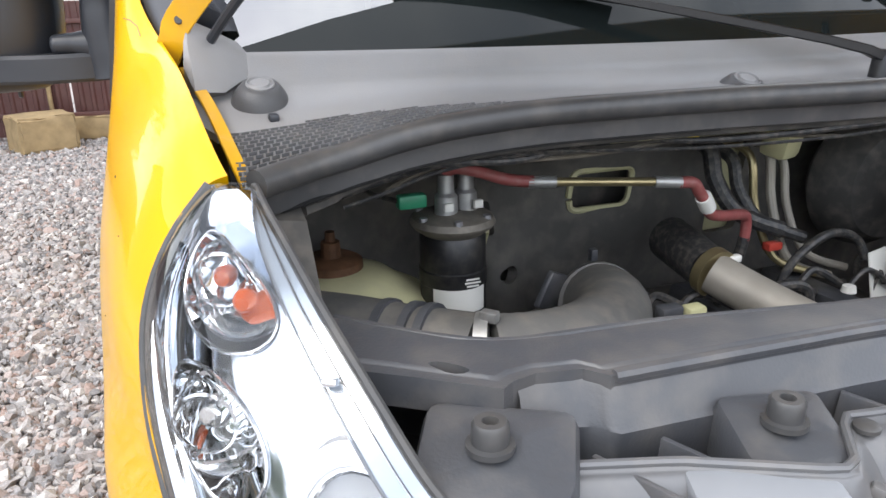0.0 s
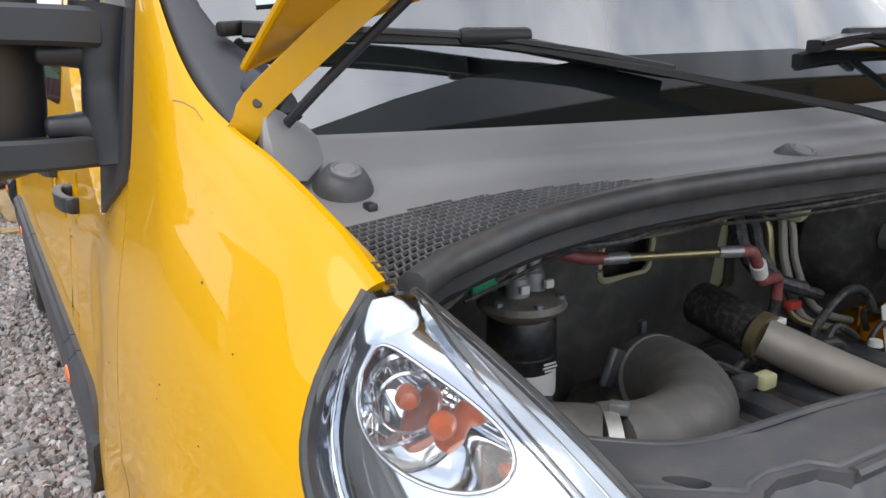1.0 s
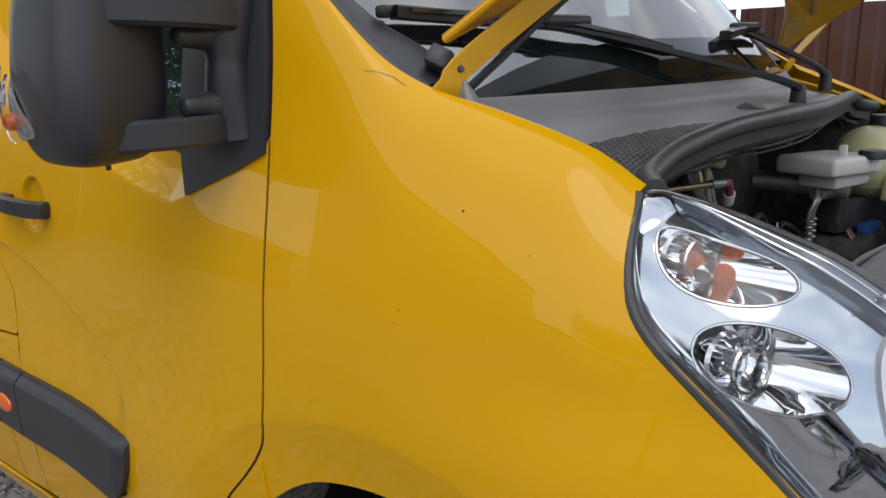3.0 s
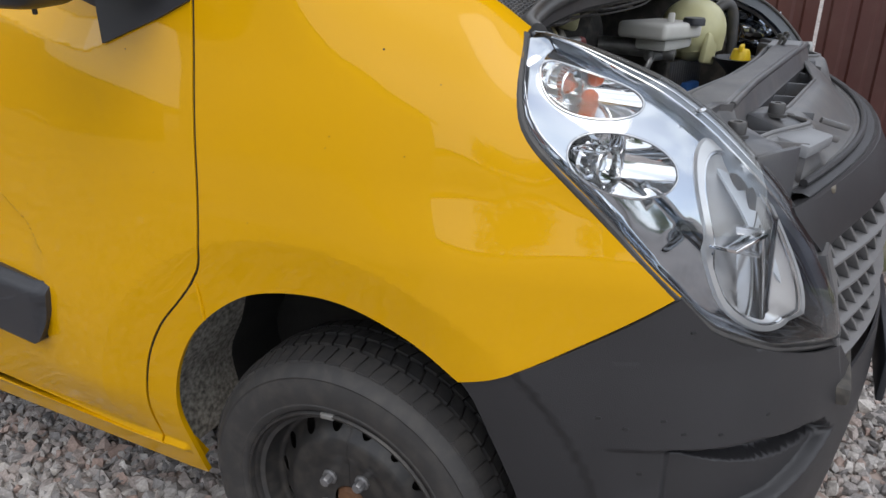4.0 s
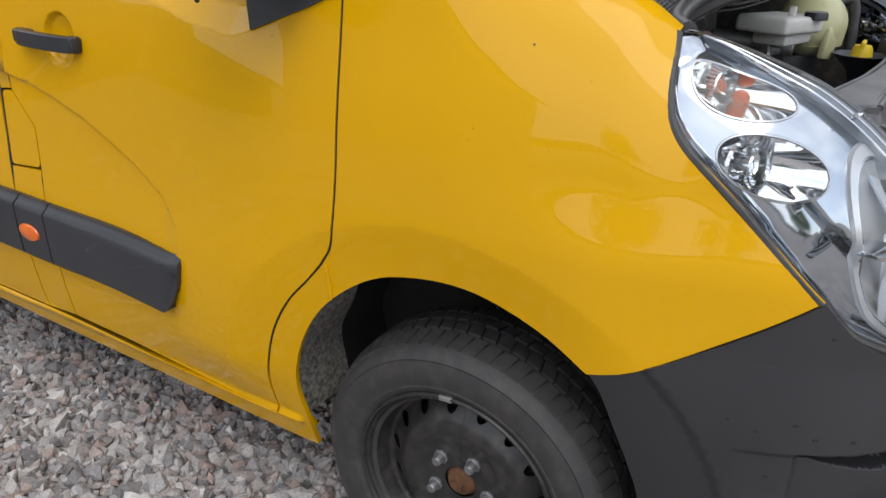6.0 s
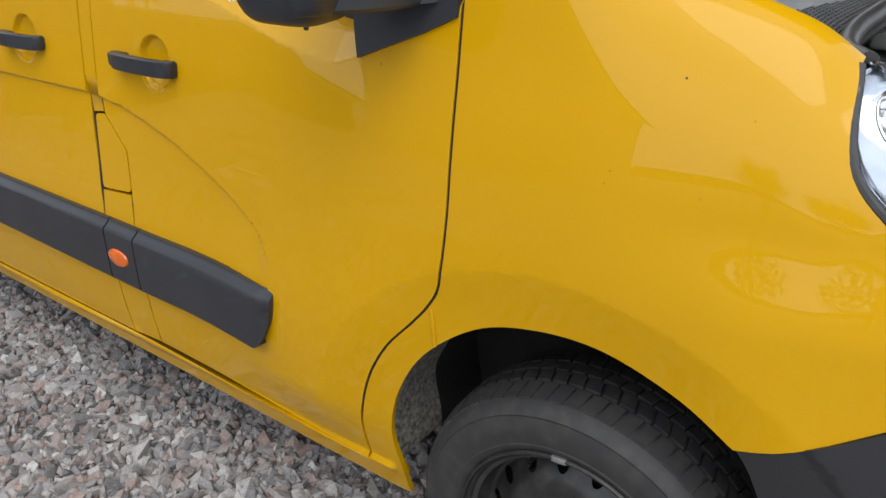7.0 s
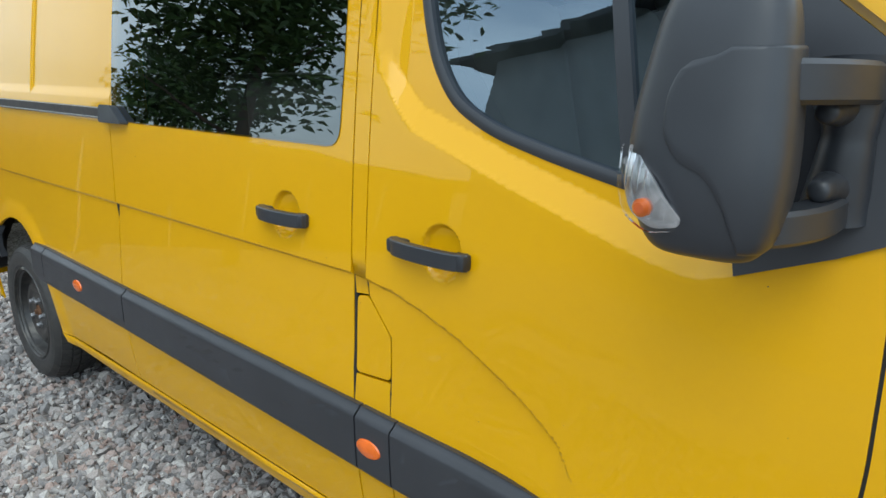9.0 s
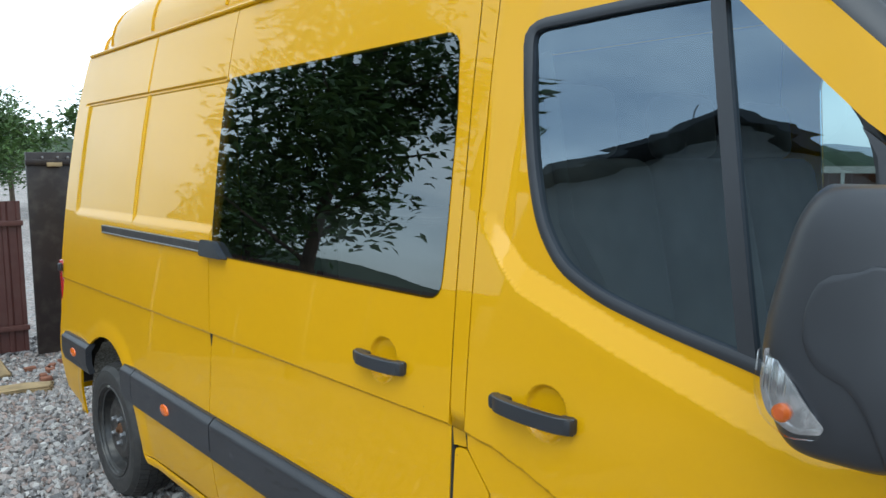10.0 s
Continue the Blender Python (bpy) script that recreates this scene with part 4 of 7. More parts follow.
# ---- headlamps ----
LAMP_RIM_OUT = [wing_at(y, wing_v(y, z)) for y, z in LAMP_OUT[::-1]] + [Vector(p) for p in ((-0.901, -0.565, 0.801), (-0.803, -0.652, 0.740), (-0.680, -0.710, 0.695), (-0.546, -0.757, 0.648))]
LAMP_RIM_IN = [Vector(p) for p in ((-0.852, -0.262, 1.201), (-0.853, -0.307, 1.192), (-0.846, -0.374, 1.171), (-0.835, -0.452, 1.141), (-0.813, -0.520, 1.093), (-0.792, -0.566, 1.047), (-0.750, -0.612, 0.993), (-0.684, -0.671, 0.902), (-0.609, -0.723, 0.782), (-0.534, -0.757, 0.661))]


def even(points, n=61):
    """The line through the points, at even steps and smoothed."""
    far = [0.0]
    for p, q in zip(points, points[1:]):
        far.append(far[-1] + (q - p).length)
    at = np.linspace(0, far[-1], n)
    rows = np.stack([np.interp(at, far, [p[k] for p in points]) for k in range(3)], 1)
    for _ in range(4):
        rows[1:-1] = (rows[:-2] + 2 * rows[1:-1] + rows[2:]) / 4
    return rows


RIM_A, RIM_B = even(LAMP_RIM_OUT), even(LAMP_RIM_IN)


def on_rim(rows, s):
    k = min(59.999, max(0.0, s * 60))
    i = int(k)
    return Vector(rows[i] + (rows[i + 1] - rows[i]) * (k - i))


def lamp_out(s, v):
    """The way out of the lens."""
    t = on_rim(RIM_A, s + 0.03) + on_rim(RIM_B, s + 0.03) - on_rim(RIM_A, s - 0.03) - on_rim(RIM_B, s - 0.03)
    n = t.cross(on_rim(RIM_B, s) - on_rim(RIM_A, s)).normalized()
    return n if n.x < 0 else -n


def lamp_at(s, v, deep=0.0):
    """The lens: s from 0 at its top to 1 at its lower tip, v from 0 at the wing to 1 at the engine bay."""
    a, b = on_rim(RIM_A, s), on_rim(RIM_B, s)
    belly = 0.035 * math.sqrt(max(0.0, math.sin(math.pi * min(1.0, max(0.0, s))))) * 4 * v * (1 - v)
    return a.lerp(b, v) + lamp_out(s, v) * (belly - deep)


def house_at(s, v):
    """The bright housing behind the lens."""
    k = ease(0, 0.10, v) * ease(0, 0.06, s) * ease(0, 0.05, 1 - s)
    step = 0.010 * ease(0.352, 0.364, s + 0.05 * v) * (1 - ease(0.30, 0.36, v)) + 0.008 * ease(0.425, 0.437, s + 0.04 * v) * (1 - ease(0.30, 0.40, v))
    return lamp_at(s, v, 0.004 + 0.019 * k + step * k)


# each bowl: centre, the long and the short half axis in the lens's own s and v, depth
BOWLS = (((0.152, 0.54), (0.082, 0.19), (-0.022, 0.19), 0.050), ((0.282, 0.32), (0.068, 0.18), (-0.032, 0.158), 0.055), ((0.545, 0.53), (0.162, -0.085), (-0.075, 0.36), 0.055))
AHEAD = Vector((-0.42, -0.90, 0.10)).normalized()


def bowl_loop(c, a, b, n=40, k=1.0):
    return [(c[0] + k * (a[0] * math.cos(t) + b[0] * math.sin(t)), c[1] + k * (a[1] * math.cos(t) + b[1] * math.sin(t))) for t in np.linspace(0, 2 * math.pi, n + 1)[:-1]]


def headlamp(f, o, label):
    def put(p):
        return f(lambda a, b: p)(0, 0)

    def aimed(p, way, k=1.0):
        """A frame at p whose z points ahead."""
        w = (put(way) - put(Vector())).normalized()
        return Matrix.Translation(put(p)) @ w.to_track_quat("Z", "Y").to_matrix().to_4x4()

    fine = [0.02 * k for k in range(1, 50)]
    lamp = panel("headlamp", [(0.012, 0.02), (0.985, 0.02), (0.985, 0.90), (0.012, 0.90)], f(house_at), MIRRORED, van, step=0.04, thick=0.03, out=o, label=label, holes=[bowl_loop(c, a, b) for c, a, b, d in BOWLS], extra_u=fine)
    lens = panel("lens", [(0.004, 0), (0.996, 0), (0.996, 1), (0.004, 1)], f(lamp_at), GLASS, lamp, step=0.05, thick=0.012, out=o, label="clear plastic lens", extra_u=fine)
    lens.visible_shadow = False
    out_edge = [put(lamp_at(s, -0.012, 0.006)) for s in np.linspace(0.0, 1.0, 61)]
    part("lens_gasket", tube(out_edge, 0.0082, 10, 1), SEAL, lamp, "black rubber gasket")
    in_edge = [put(lamp_at(s, 1.0, 0.006)) for s in np.linspace(0.0, 1.0, 61)]
    part("lens_gasket", tube(in_edge, 0.0048, 8, 1), SEAL, lamp)
    panel("lens_rim", [(0.006, 0.93), (0.10, 0.885), (0.5, 0.885), (0.985, 0.92), (0.99, 0.995), (0.006, 0.995)], f(lambda s, v: lamp_at(s, v, 0.006)), RIMMED, lamp, step=0.03, thick=0.03, out=o, label="bluish moulded rim of the lens", extra_u=fine)
    part("rim_ridge", tube([put(lamp_at(s, 0.885 if s > 0.1 else 0.93 - 0.45 * s, 0.006)) for s in np.linspace(0.02, 0.97, 50)], 0.0018, 6, 1), SATIN, lamp)
    part("rim_ridge", tube([put(lamp_at(s, 0.945, 0.005)) for s in np.linspace(0.02, 0.97, 50)], 0.0012, 6, 1), SATIN, lamp)
    for s in (0.30,):
        part("lens_clip", block((0.012, 0.016, 0.006), put(lamp_at(s, 0.93, -0.001)), 0.002, (-25, 0, -30)), SATIN, lamp)
    for k, (c, a, b, deep) in enumerate(BOWLS):
        back = -AHEAD
        bm = bmesh.new()
        rows = []
        for i in range(13):
            rho = 1 - i / 12
            rows.append([bm.verts.new(put(house_at(*q) + back * (deep * (1 - rho * rho)))) for q in bowl_loop(c, a, b, 40, max(rho, 0.001))])
        for p, q in zip(rows, rows[1:]):
            for i in range(40):
                bm.faces.new((p[i], p[(i + 1) % 40], q[(i + 1) % 40], q[i]))
        bmesh.ops.remove_doubles(bm, verts=bm.verts, dist=1e-5)
        part("reflector_bowl", bm, CHROME if k < 2 else BEZEL, lamp, "chrome reflector bowl")
        rim = [put(house_at(*q) + lamp_out(*q) * 0.001) for q in bowl_loop(c, a, b, 40) + bowl_loop(c, a, b, 40)[:1]]
        part("bowl_rim", tube(rim, 0.0020 if k < 2 else 0.0035, 8, 1, ends=False), SATIN, lamp)
        if k < 2:
            spot = ((0.142, 0.54), (0.276, 0.27))[k]
            size = (0.030, 0.033)[k]
            m = aimed(house_at(*spot) + back * (deep * 0.72), AHEAD)
            part("bulb_ring", lathe([(size * 0.96, -0.002), (size * 1.10, 0.0), (size * 1.02, 0.005), (size * 0.96, 0.002)], 32, m=m), SATIN, lamp)
            cap = part("bulb_shield", lathe([(size, 0.0), (size * 0.97, size * 0.55), (size * 0.80, size * 0.95), (size * 0.4, size * 1.15), (0.0, size * 1.2)], 32, m=m), GLASS, lamp, "fluted clear shield")
            cap.visible_shadow = False
            flutes = bmesh.new()
            for i in range(28):
                t = 2 * math.pi * i / 28
                tube([m @ Vector((q * math.cos(t), q * math.sin(t), h)) for q, h in ((size * 0.99, 0.0), (size * 0.96, size * 0.5), (size * 0.80, size * 0.93))], 0.0007, 5, 2, bm=flutes)
            part("shield_flute", flutes, SATIN, lamp)
            part("shield_ring", lathe([(size * 0.76, size * 0.93), (size * 0.80, size * 1.0), (size * 0.86, size * 0.93), (size * 0.80, size * 0.88)], 32, m=m), SATIN, lamp)
            if k == 0:
                part("bulb", lathe([(0.0, 0.026), (0.007, 0.025), (0.0105, 0.017), (0.009, 0.006), (0.006, 0.0)], 16, m=m), LAMP_AMBER, lamp, "amber indicator bulb")
                part("side_bulb", lathe([(0.0, 0.014), (0.006, 0.0125), (0.0105, 0.006), (0.0115, 0.0), (0.009, -0.007), (0.004, -0.011)], 16, m=aimed(house_at(0.185, 0.62) + back * (deep * 0.62), AHEAD)), LAMP_AMBER, lamp, "amber second bulb")
            else:
                part("bulb", lathe([(0.0, 0.020), (0.010, 0.018), (0.014, 0.008), (0.014, 0.0)], 16, m=m), CHROME, lamp)
        else:
            # broad satin ring round the main bowl, shutter bar and fluted inner glass
            ring = bmesh.new()
            lines = [[ring.verts.new(put(house_at(*q) + lamp_out(*q) * h)) for q in bowl_loop(c, a, b, 48, kk)] for kk, h in ((1.0, 0.0), (1.02, 0.006), (1.13, 0.006), (1.17, -0.004))]
            for p, q in zip(lines, lines[1:]):
                for i in range(48):
                    ring.faces.new((p[i], p[(i + 1) % 48], q[(i + 1) % 48], q[i]))
            part("main_bezel", ring, BEZEL, lamp, "broad satin ring round the main bowl")
            m = aimed(house_at(*c) + back * (deep * 0.72), AHEAD)
            part("beam_shutter", block((0.012, 0.150, 0.044), (0, 0, 0), 0.004), SATIN, lamp).matrix_local = m @ pose(0.006, -0.035, 0.030, 0, 0, 8)
            part("beam_shelf", block((0.085, 0.006, 0.050), (0, 0, 0), 0.002), CHROME, lamp).matrix_local = m @ pose(-0.040, 0.028, 0.030, 0, 0, 4)
            glassy = bmesh.new()
            rows = [[glassy.verts.new(m @ Vector((0.014 + 0.055 * math.sin(t) * (1 + 0.01 * (j % 2)), h, 0.012 + 0.040 * math.cos(t)))) for j, t in enumerate(np.linspace(0.0, 1.5, 19))] for h in np.linspace(-0.10, 0.045, 6)]
            for p, q in zip(rows, rows[1:]):
                for i in range(18):
                    glassy.faces.new((p[i], p[i + 1], q[i + 1], q[i]))
            part("beam_reflector", glassy, CHROME, lamp, "fluted side of the main reflector")
            part("bulb", lathe([(0.0, 0.05), (0.007, 0.048), (0.008, 0.0)], 12, m=m), SATIN, lamp)
            half = [(c[0] + 0.94 * (a[0] * math.cos(t) + b[0] * math.sin(t)), c[1] + 0.94 * (a[1] * math.cos(t) + b[1] * math.sin(t))) for t in np.linspace(0.12, math.pi - 0.75, 22)]
            screen = panel("beam_screen", half, f(lambda s, v: house_at(s, v) + back * (deep * 0.30)), PEARL, lamp, step=0.05, thick=0.004, out=o, label="pale ribbed half screen of the main beam")
            for k2 in range(7):
                s0 = c[0] - 0.005 + 0.019 * k2
                p0, p1 = house_at(s0, 0.62) + back * (deep * 0.28), house_at(s0 - 0.01, 0.62 + (0.20, 0.12, 0.22, 0.16, 0.10, 0.18, 0.08)[k2]) + back * (deep * 0.28)
                part("screen_rib", bar([put(p0), put(p1)], 0.0022, 0.0022), SEAL, screen)
    return lamp


MIRRORED = material("bright lamp housing", (0.50, 0.535, 0.59), 0.07, metal=1.0)
BEZEL = material("pale satin lamp plastic", (0.74, 0.75, 0.77), 0.20, metal=0.45)
LAMP_AMBER = material("deep amber glass", (0.48, 0.075, 0.002), 0.30, coat=0.15, spec=0.2, vary=0.3, vary_size=60)
PEARL = material("pearly lamp plastic", (0.66, 0.71, 0.78), 0.25, metal=0.25, coat=0.5)
RIMMED = material("bluish clear rim", (0.36, 0.40, 0.45), 0.10, metal=0.5, coat=0.6)
headlamp(lambda g: g, 1, "clear headlamp with chrome bowls and amber bulb")
headlamp(mirrored, -1, "far headlamp with chrome bowls")

# ---- windows, mouldings, handles ----
def off_skin(y, z, d=0.0):
    p = door_at(y, z)
    return Vector((p.x - d, y, z))


def win_at(y, z):
    """The plane of the front door's glass."""
    return Vector((-skin(y, z) + 0.0315 * (1 - ease(1.30, 1.40, y)), y, z))


frame_in = inset(WINDOW, 0.024)
ring_strip("window_rubber", WINDOW, frame_in, win_at, BLACK, front_door, 0.005, 0.02, "black window rubber")
door_glass = panel("door_glass", inset(WINDOW, 0.022), win_at, PANE, front_door, step=0.08, thick=0.003, out=-1, lift=-0.010, label="green tinted side glass")
door_glass.visible_shadow = False
panel("window_bar", [(0.868, 1.922), (0.838, 1.922), (0.688, 1.243), (0.722, 1.250)], win_at, BLACK, front_door, step=0.1, thick=0.02, out=-1, lift=0.001, label="black bar between the panes")
slide_glass = panel("sliding_door_glass", SLIDE_PANE, lambda y, z: Vector((-skin(y, z), y, z)), DARK_PANE, sliding_door, step=0.12, thick=0.004, out=-1, lift=0.003, label="dark tinted bonded glass")
slide_glass.visible_shadow = False
TRIM_TOP = ((0.72, 0.647), (1.24, 0.653), (1.363, 0.656), (2.66, 0.673), (3.47, 0.690), (4.6, 0.692))
TRIM_LOW = ((0.72, 0.478), (1.26, 0.479), (1.385, 0.482), (2.70, 0.512), (3.48, 0.524), (4.6, 0.542))


def trim_at(y, z):
    zt, zb = read_table(TRIM_TOP, y), read_table(TRIM_LOW, y)
    d = 0.030 - 0.020 * (1 - ease(0, 0.026, zt - z)) - 0.014 * (1 - ease(0, 0.018, z - zb))
    if y < 0.80:
        d -= 0.012 * (1 - ease(0.74, 0.775, y))
    r = math.hypot((y - ARCH[0]) * 0.96, z - ARCH[1])
    return Vector((-smooth_table(SIDE, z, 0.05) - d - (arch_flare(r, y) * 0.8 if r < 1.0 else 0.0), y, z))


def moulding(a, b, label, ends=None):
    pts = ends or []
    top = [(y, read_table(TRIM_TOP, y)) for y in np.linspace(b, a, 15)]
    low = [(y, read_table(TRIM_LOW, y)) for y in np.linspace(a, b, 15)]
    return panel("side_moulding", top + pts + low, trim_at, TRIM, van, step=0.04, thick=0.03, out=-1, label=label,
                 extra_v=[0.482 + 0.004 * k for k in range(9)] + [0.626 + 0.005 * k for k in range(14)])


moulding(0.90, 1.236, "anthracite side moulding with rounded nose", flat_curve([(0.733, 0.644), (0.734, 0.620), (0.740, 0.580), (0.752, 0.543), (0.777, 0.503), (0.825, 0.482)], 4))
moulding(1.241, 1.360, "anthracite moulding section with marker lamp")
moulding(1.366, 2.662, "long anthracite moulding on the sliding door")
moulding(2.670, 3.462, "anthracite moulding with marker lamp")
moulding(3.468, 3.60, "short anthracite moulding at the arch")
moulding(4.10, 4.52, "anthracite moulding behind the rear wheel")
for y, z in ((1.313, 0.566), (3.08, 0.604), (4.31, 0.615)):
    m = Matrix.Translation((trim_at(y, z).x - 0.001, y, z)) @ Matrix.Rotation(radians(-90), 4, "Y") @ Matrix.Diagonal((0.55, 1.0, 1, 1))
    part("marker_lamp", lathe([(0.0, 0.008), (0.025, 0.007), (0.040, 0.003), (0.043, -0.002)], 28, m=m), AMBER, van, "amber oval side marker")
for hy, hz in HANDLES:
    door = front_door if hy < 1.4 else sliding_door
    y0, y1 = (1.268, 1.040) if hy < 1.4 else (1.80, 1.600)
    pts = []
    for k in range(11):
        t = k / 10
        y = y0 + (y1 - y0) * t
        d = 0.010 + 0.030 * math.sin(math.pi * min(1.0, max(0.0, t * 1.0))) ** 0.5
        pts.append((-skin(y, hz) - d + 0.004, y, hz - 0.004 + 0.010 * math.sin(math.pi * t) * 0.3))
    part("door_handle", bar(pts, 0.020, 0.036, (0, 0, 1), smooth=2), BLACK, door, "black plastic pull handle")
    part("handle_lock", block((0.03, 0.055, 0.034), (-skin(y0 - 0.03, hz) - 0.010, y0 - 0.020, hz - 0.003), 0.008), BLACK, door)
    part("handle_foot", block((0.03, 0.040, 0.036), (-skin(y1 + 0.02, hz) - 0.012, y1 + 0.014, hz - 0.004), 0.008), BLACK, door)
# sliding door rail and its cover
rail = part("slide_rail", bar([off_skin(y, 1.281, 0.002) for y in np.linspace(2.80, 4.00, 10)], 0.022, 0.040, (0, 0, 1)), SEAL, van, "black slide rail with bright edges")
for z in (1.298, 1.266):
    part("rail_edge", bar([off_skin(y, z, 0.012) for y in np.linspace(2.81, 3.99, 10)], 0.006, 0.005), ALLOY, rail)
panel("rail_cover", rounded([(2.835, 1.253), (2.835, 1.315), (2.74, 1.315), (2.64, 1.255)], 0.02), lambda y, z: off_skin(y, z, 0.03), BLACK, van, step=0.03, thick=0.03, out=-1, label="black plastic rail end cover")
part("rear_lamp", block((0.05, 0.05, 0.42), (-0.955, 4.665, 0.86), 0.012), material("red lamp plastic", (0.35, 0.01, 0.01), 0.2, coat=0.8), van, "red tail lamp edge")
part("rear_hinge", block((0.02, 0.04, 0.045), (-0.985, 4.64, 1.03), 0.006), BLACK, van)
part("rear_bumper", block((1.85, 0.12, 0.26), (-0.03, 4.66, 0.48), 0.05), BUMPER, van, "charcoal rear bumper")
# rail bracket on the roof seam
part("roof_bracket", block((0.03, 0.16, 0.014), (-half_width(2, 2.19) - 0.012, 2.62, 2.205), 0.004), ALLOY, van, "short bright bracket on the roof seam")

# ---- door mirror ----
MOUNT = [(0.495, 1.147), (0.36, 1.197), (0.296, 1.226), (0.2965, 1.36), (0.304, 1.452), (0.426, 1.545), (0.552, 1.645), (0.525, 1.60), (0.497, 1.45), (0.51, 1.30), (0.505, 1.2)]
mount = panel("mirror_mount", MOUNT, lambda y, z: Vector((-skin(y, z) - 0.002, y, z)), TRIM, front_door, step=0.03, thick=0.04, out=-1, lift=0.008, label="black triangular mirror mount")


CASING_REAR = ((1.22, 0.078), (1.25, 0.082), (1.32, 0.094), (1.372, 0.099), (1.42, 0.094), (1.46, 0.088), (1.52, 0.080), (1.55, 0.070), (1.57, 0.062))


def casing(a, z, out=0.0):
    """A point on the mirror's casing, at angle a (pi: away from the van) and height z."""
    s = (z - 1.394) / 0.172
    sn = min(1.0, abs(s) ** (1 / 0.62))
    k = (math.sqrt(max(0.0, 1 - sn * sn)) ** 0.32) * (1.0 - 0.10 * ease(1.30, 1.56, z))
    ca, sa = math.cos(a), math.sin(a)
    x, y = math.copysign(abs(ca) ** 0.55, ca), math.copysign(abs(sa) ** 0.55, sa)
    depth = (0.108 if y < 0 else smooth_table(CASING_REAR, z, 0.02)) + out
    return Vector((-1.147 + 0.020 * ease(1.25, 1.56, z) + (0.092 + out) * x * k, 0.482 + depth * y * k + 0.02 * x, z))


def mirror_shell():
    bm = bmesh.new()
    n, m = 48, 44
    grid = []
    for i in range(m + 1):
        v = radians(-90 + 180 * i / m)
        z = 1.394 + 0.172 * math.copysign(abs(math.sin(v)) ** 0.62, math.sin(v))
        grid.append([bm.verts.new(casing(2 * math.pi * j / n, z)) for j in range(n)])
    for p, q in zip(grid, grid[1:]):
        for j in range(n):
            bm.faces.new((p[j], p[(j + 1) % n], q[(j + 1) % n], q[j]))
    bmesh.ops.remove_doubles(bm, verts=bm.verts, dist=1e-5)
    return bm


def casing_cover():
    """The raised lower cover on the casing's front, with a stepped edge."""
    bm = bmesh.new()
    edge = ((1.240, 1.17), (1.25, 1.14), (1.27, 1.10), (1.30, 1.06), (1.35, 0.985), (1.38, 0.945), (1.42, 0.94), (1.45, 0.965), (1.465, 1.00), (1.475, 1.06))
    grid = []
    zs = [1.240, 1.2405, 1.244] + [1.250 + 0.0105 * k for k in range(21)] + [1.466, 1.470, 1.473, 1.475, 1.4752]
    for i, z in enumerate(zs):
        a0 = smooth_table(edge, z, 0.012)
        row = []
        for j in range(34):
            f = 0.0 if j == 0 else 0.0005 if j == 1 else (j - 1) / 32
            rise = (-0.002, 0.0022, 0.0042)[min(j, 2)]
            rise = min(rise, (-0.002, 0.0022, 0.0042)[min(i, 2, len(zs) - 1 - i)] if min(i, len(zs) - 1 - i) < 2 else 0.0042)
            row.append(bm.verts.new(casing(math.pi * (a0 + (1.80 - a0) * f ** 1.3), z, rise)))
        grid.append(row)
    for p, q in zip(grid, grid[1:]):
        for j in range(33):
            bm.faces.new((p[j], p[j + 1], q[j + 1], q[j]))
    return bm


mirror = part("door_mirror", mirror_shell(), BLACK, van, "large black double-arm door mirror", sharp=60)
part("mirror_arm", bar([(-1.185, 0.450, 1.437), (-1.16, 0.398, 1.436), (-1.10, 0.365, 1.434), (-1.03, 0.352, 1.431), (-0.99, 0.352, 1.428)], 0.050, 0.052, smooth=3), BLACK, mirror, "upper mirror arm")
part("mirror_arm", bar([(-1.180, 0.450, 1.262), (-1.155, 0.402, 1.262), (-1.09, 0.375, 1.262), (-1.03, 0.370, 1.263), (-0.99, 0.375, 1.264)], 0.046, 0.044, smooth=3), BLACK, mirror, "lower mirror arm")
part("arm_neck", tube([(-0.970, 0.37, 1.455), (-0.978, 0.368, 1.41), (-0.984, 0.366, 1.36), (-0.982, 0.370, 1.31), (-0.972, 0.376, 1.255)], [0.050, 0.040, 0.032, 0.038, 0.048], 20, 6), BLACK, mirror)
for z, h in ((1.396, 0.026), (1.298, 0.028)):
    part("mount_fork", tube([(-0.965, 0.380, z + (0.010 if z > 1.35 else -0.010)), (-1.00, 0.374, z + (0.004 if z > 1.35 else -0.004)), (-1.035, 0.371, z), (-1.062, 0.371, z), (-1.068, 0.371, z)], [0.040, 0.028, 0.018, 0.015, 0.006], 16, 5), BLACK, mirror)
part("casing_cover", casing_cover(), BLACK, mirror, sharp=40)
SIGNAL = rounded([(0.553, 1.360), (0.540, 1.362), (0.500, 1.326), (0.462, 1.276), (0.468, 1.263), (0.505, 1.256), (0.542, 1.275), (0.557, 1.312)], 0.012, 3)


def signal_at(y, z):
    k = 1 - min(1.0, ((y - 0.512) / 0.05) ** 2 + ((z - 1.304) / 0.06) ** 2)
    return Vector((-1.230 - (0.55 - y) * 0.21 - 0.016 * k, y, z))


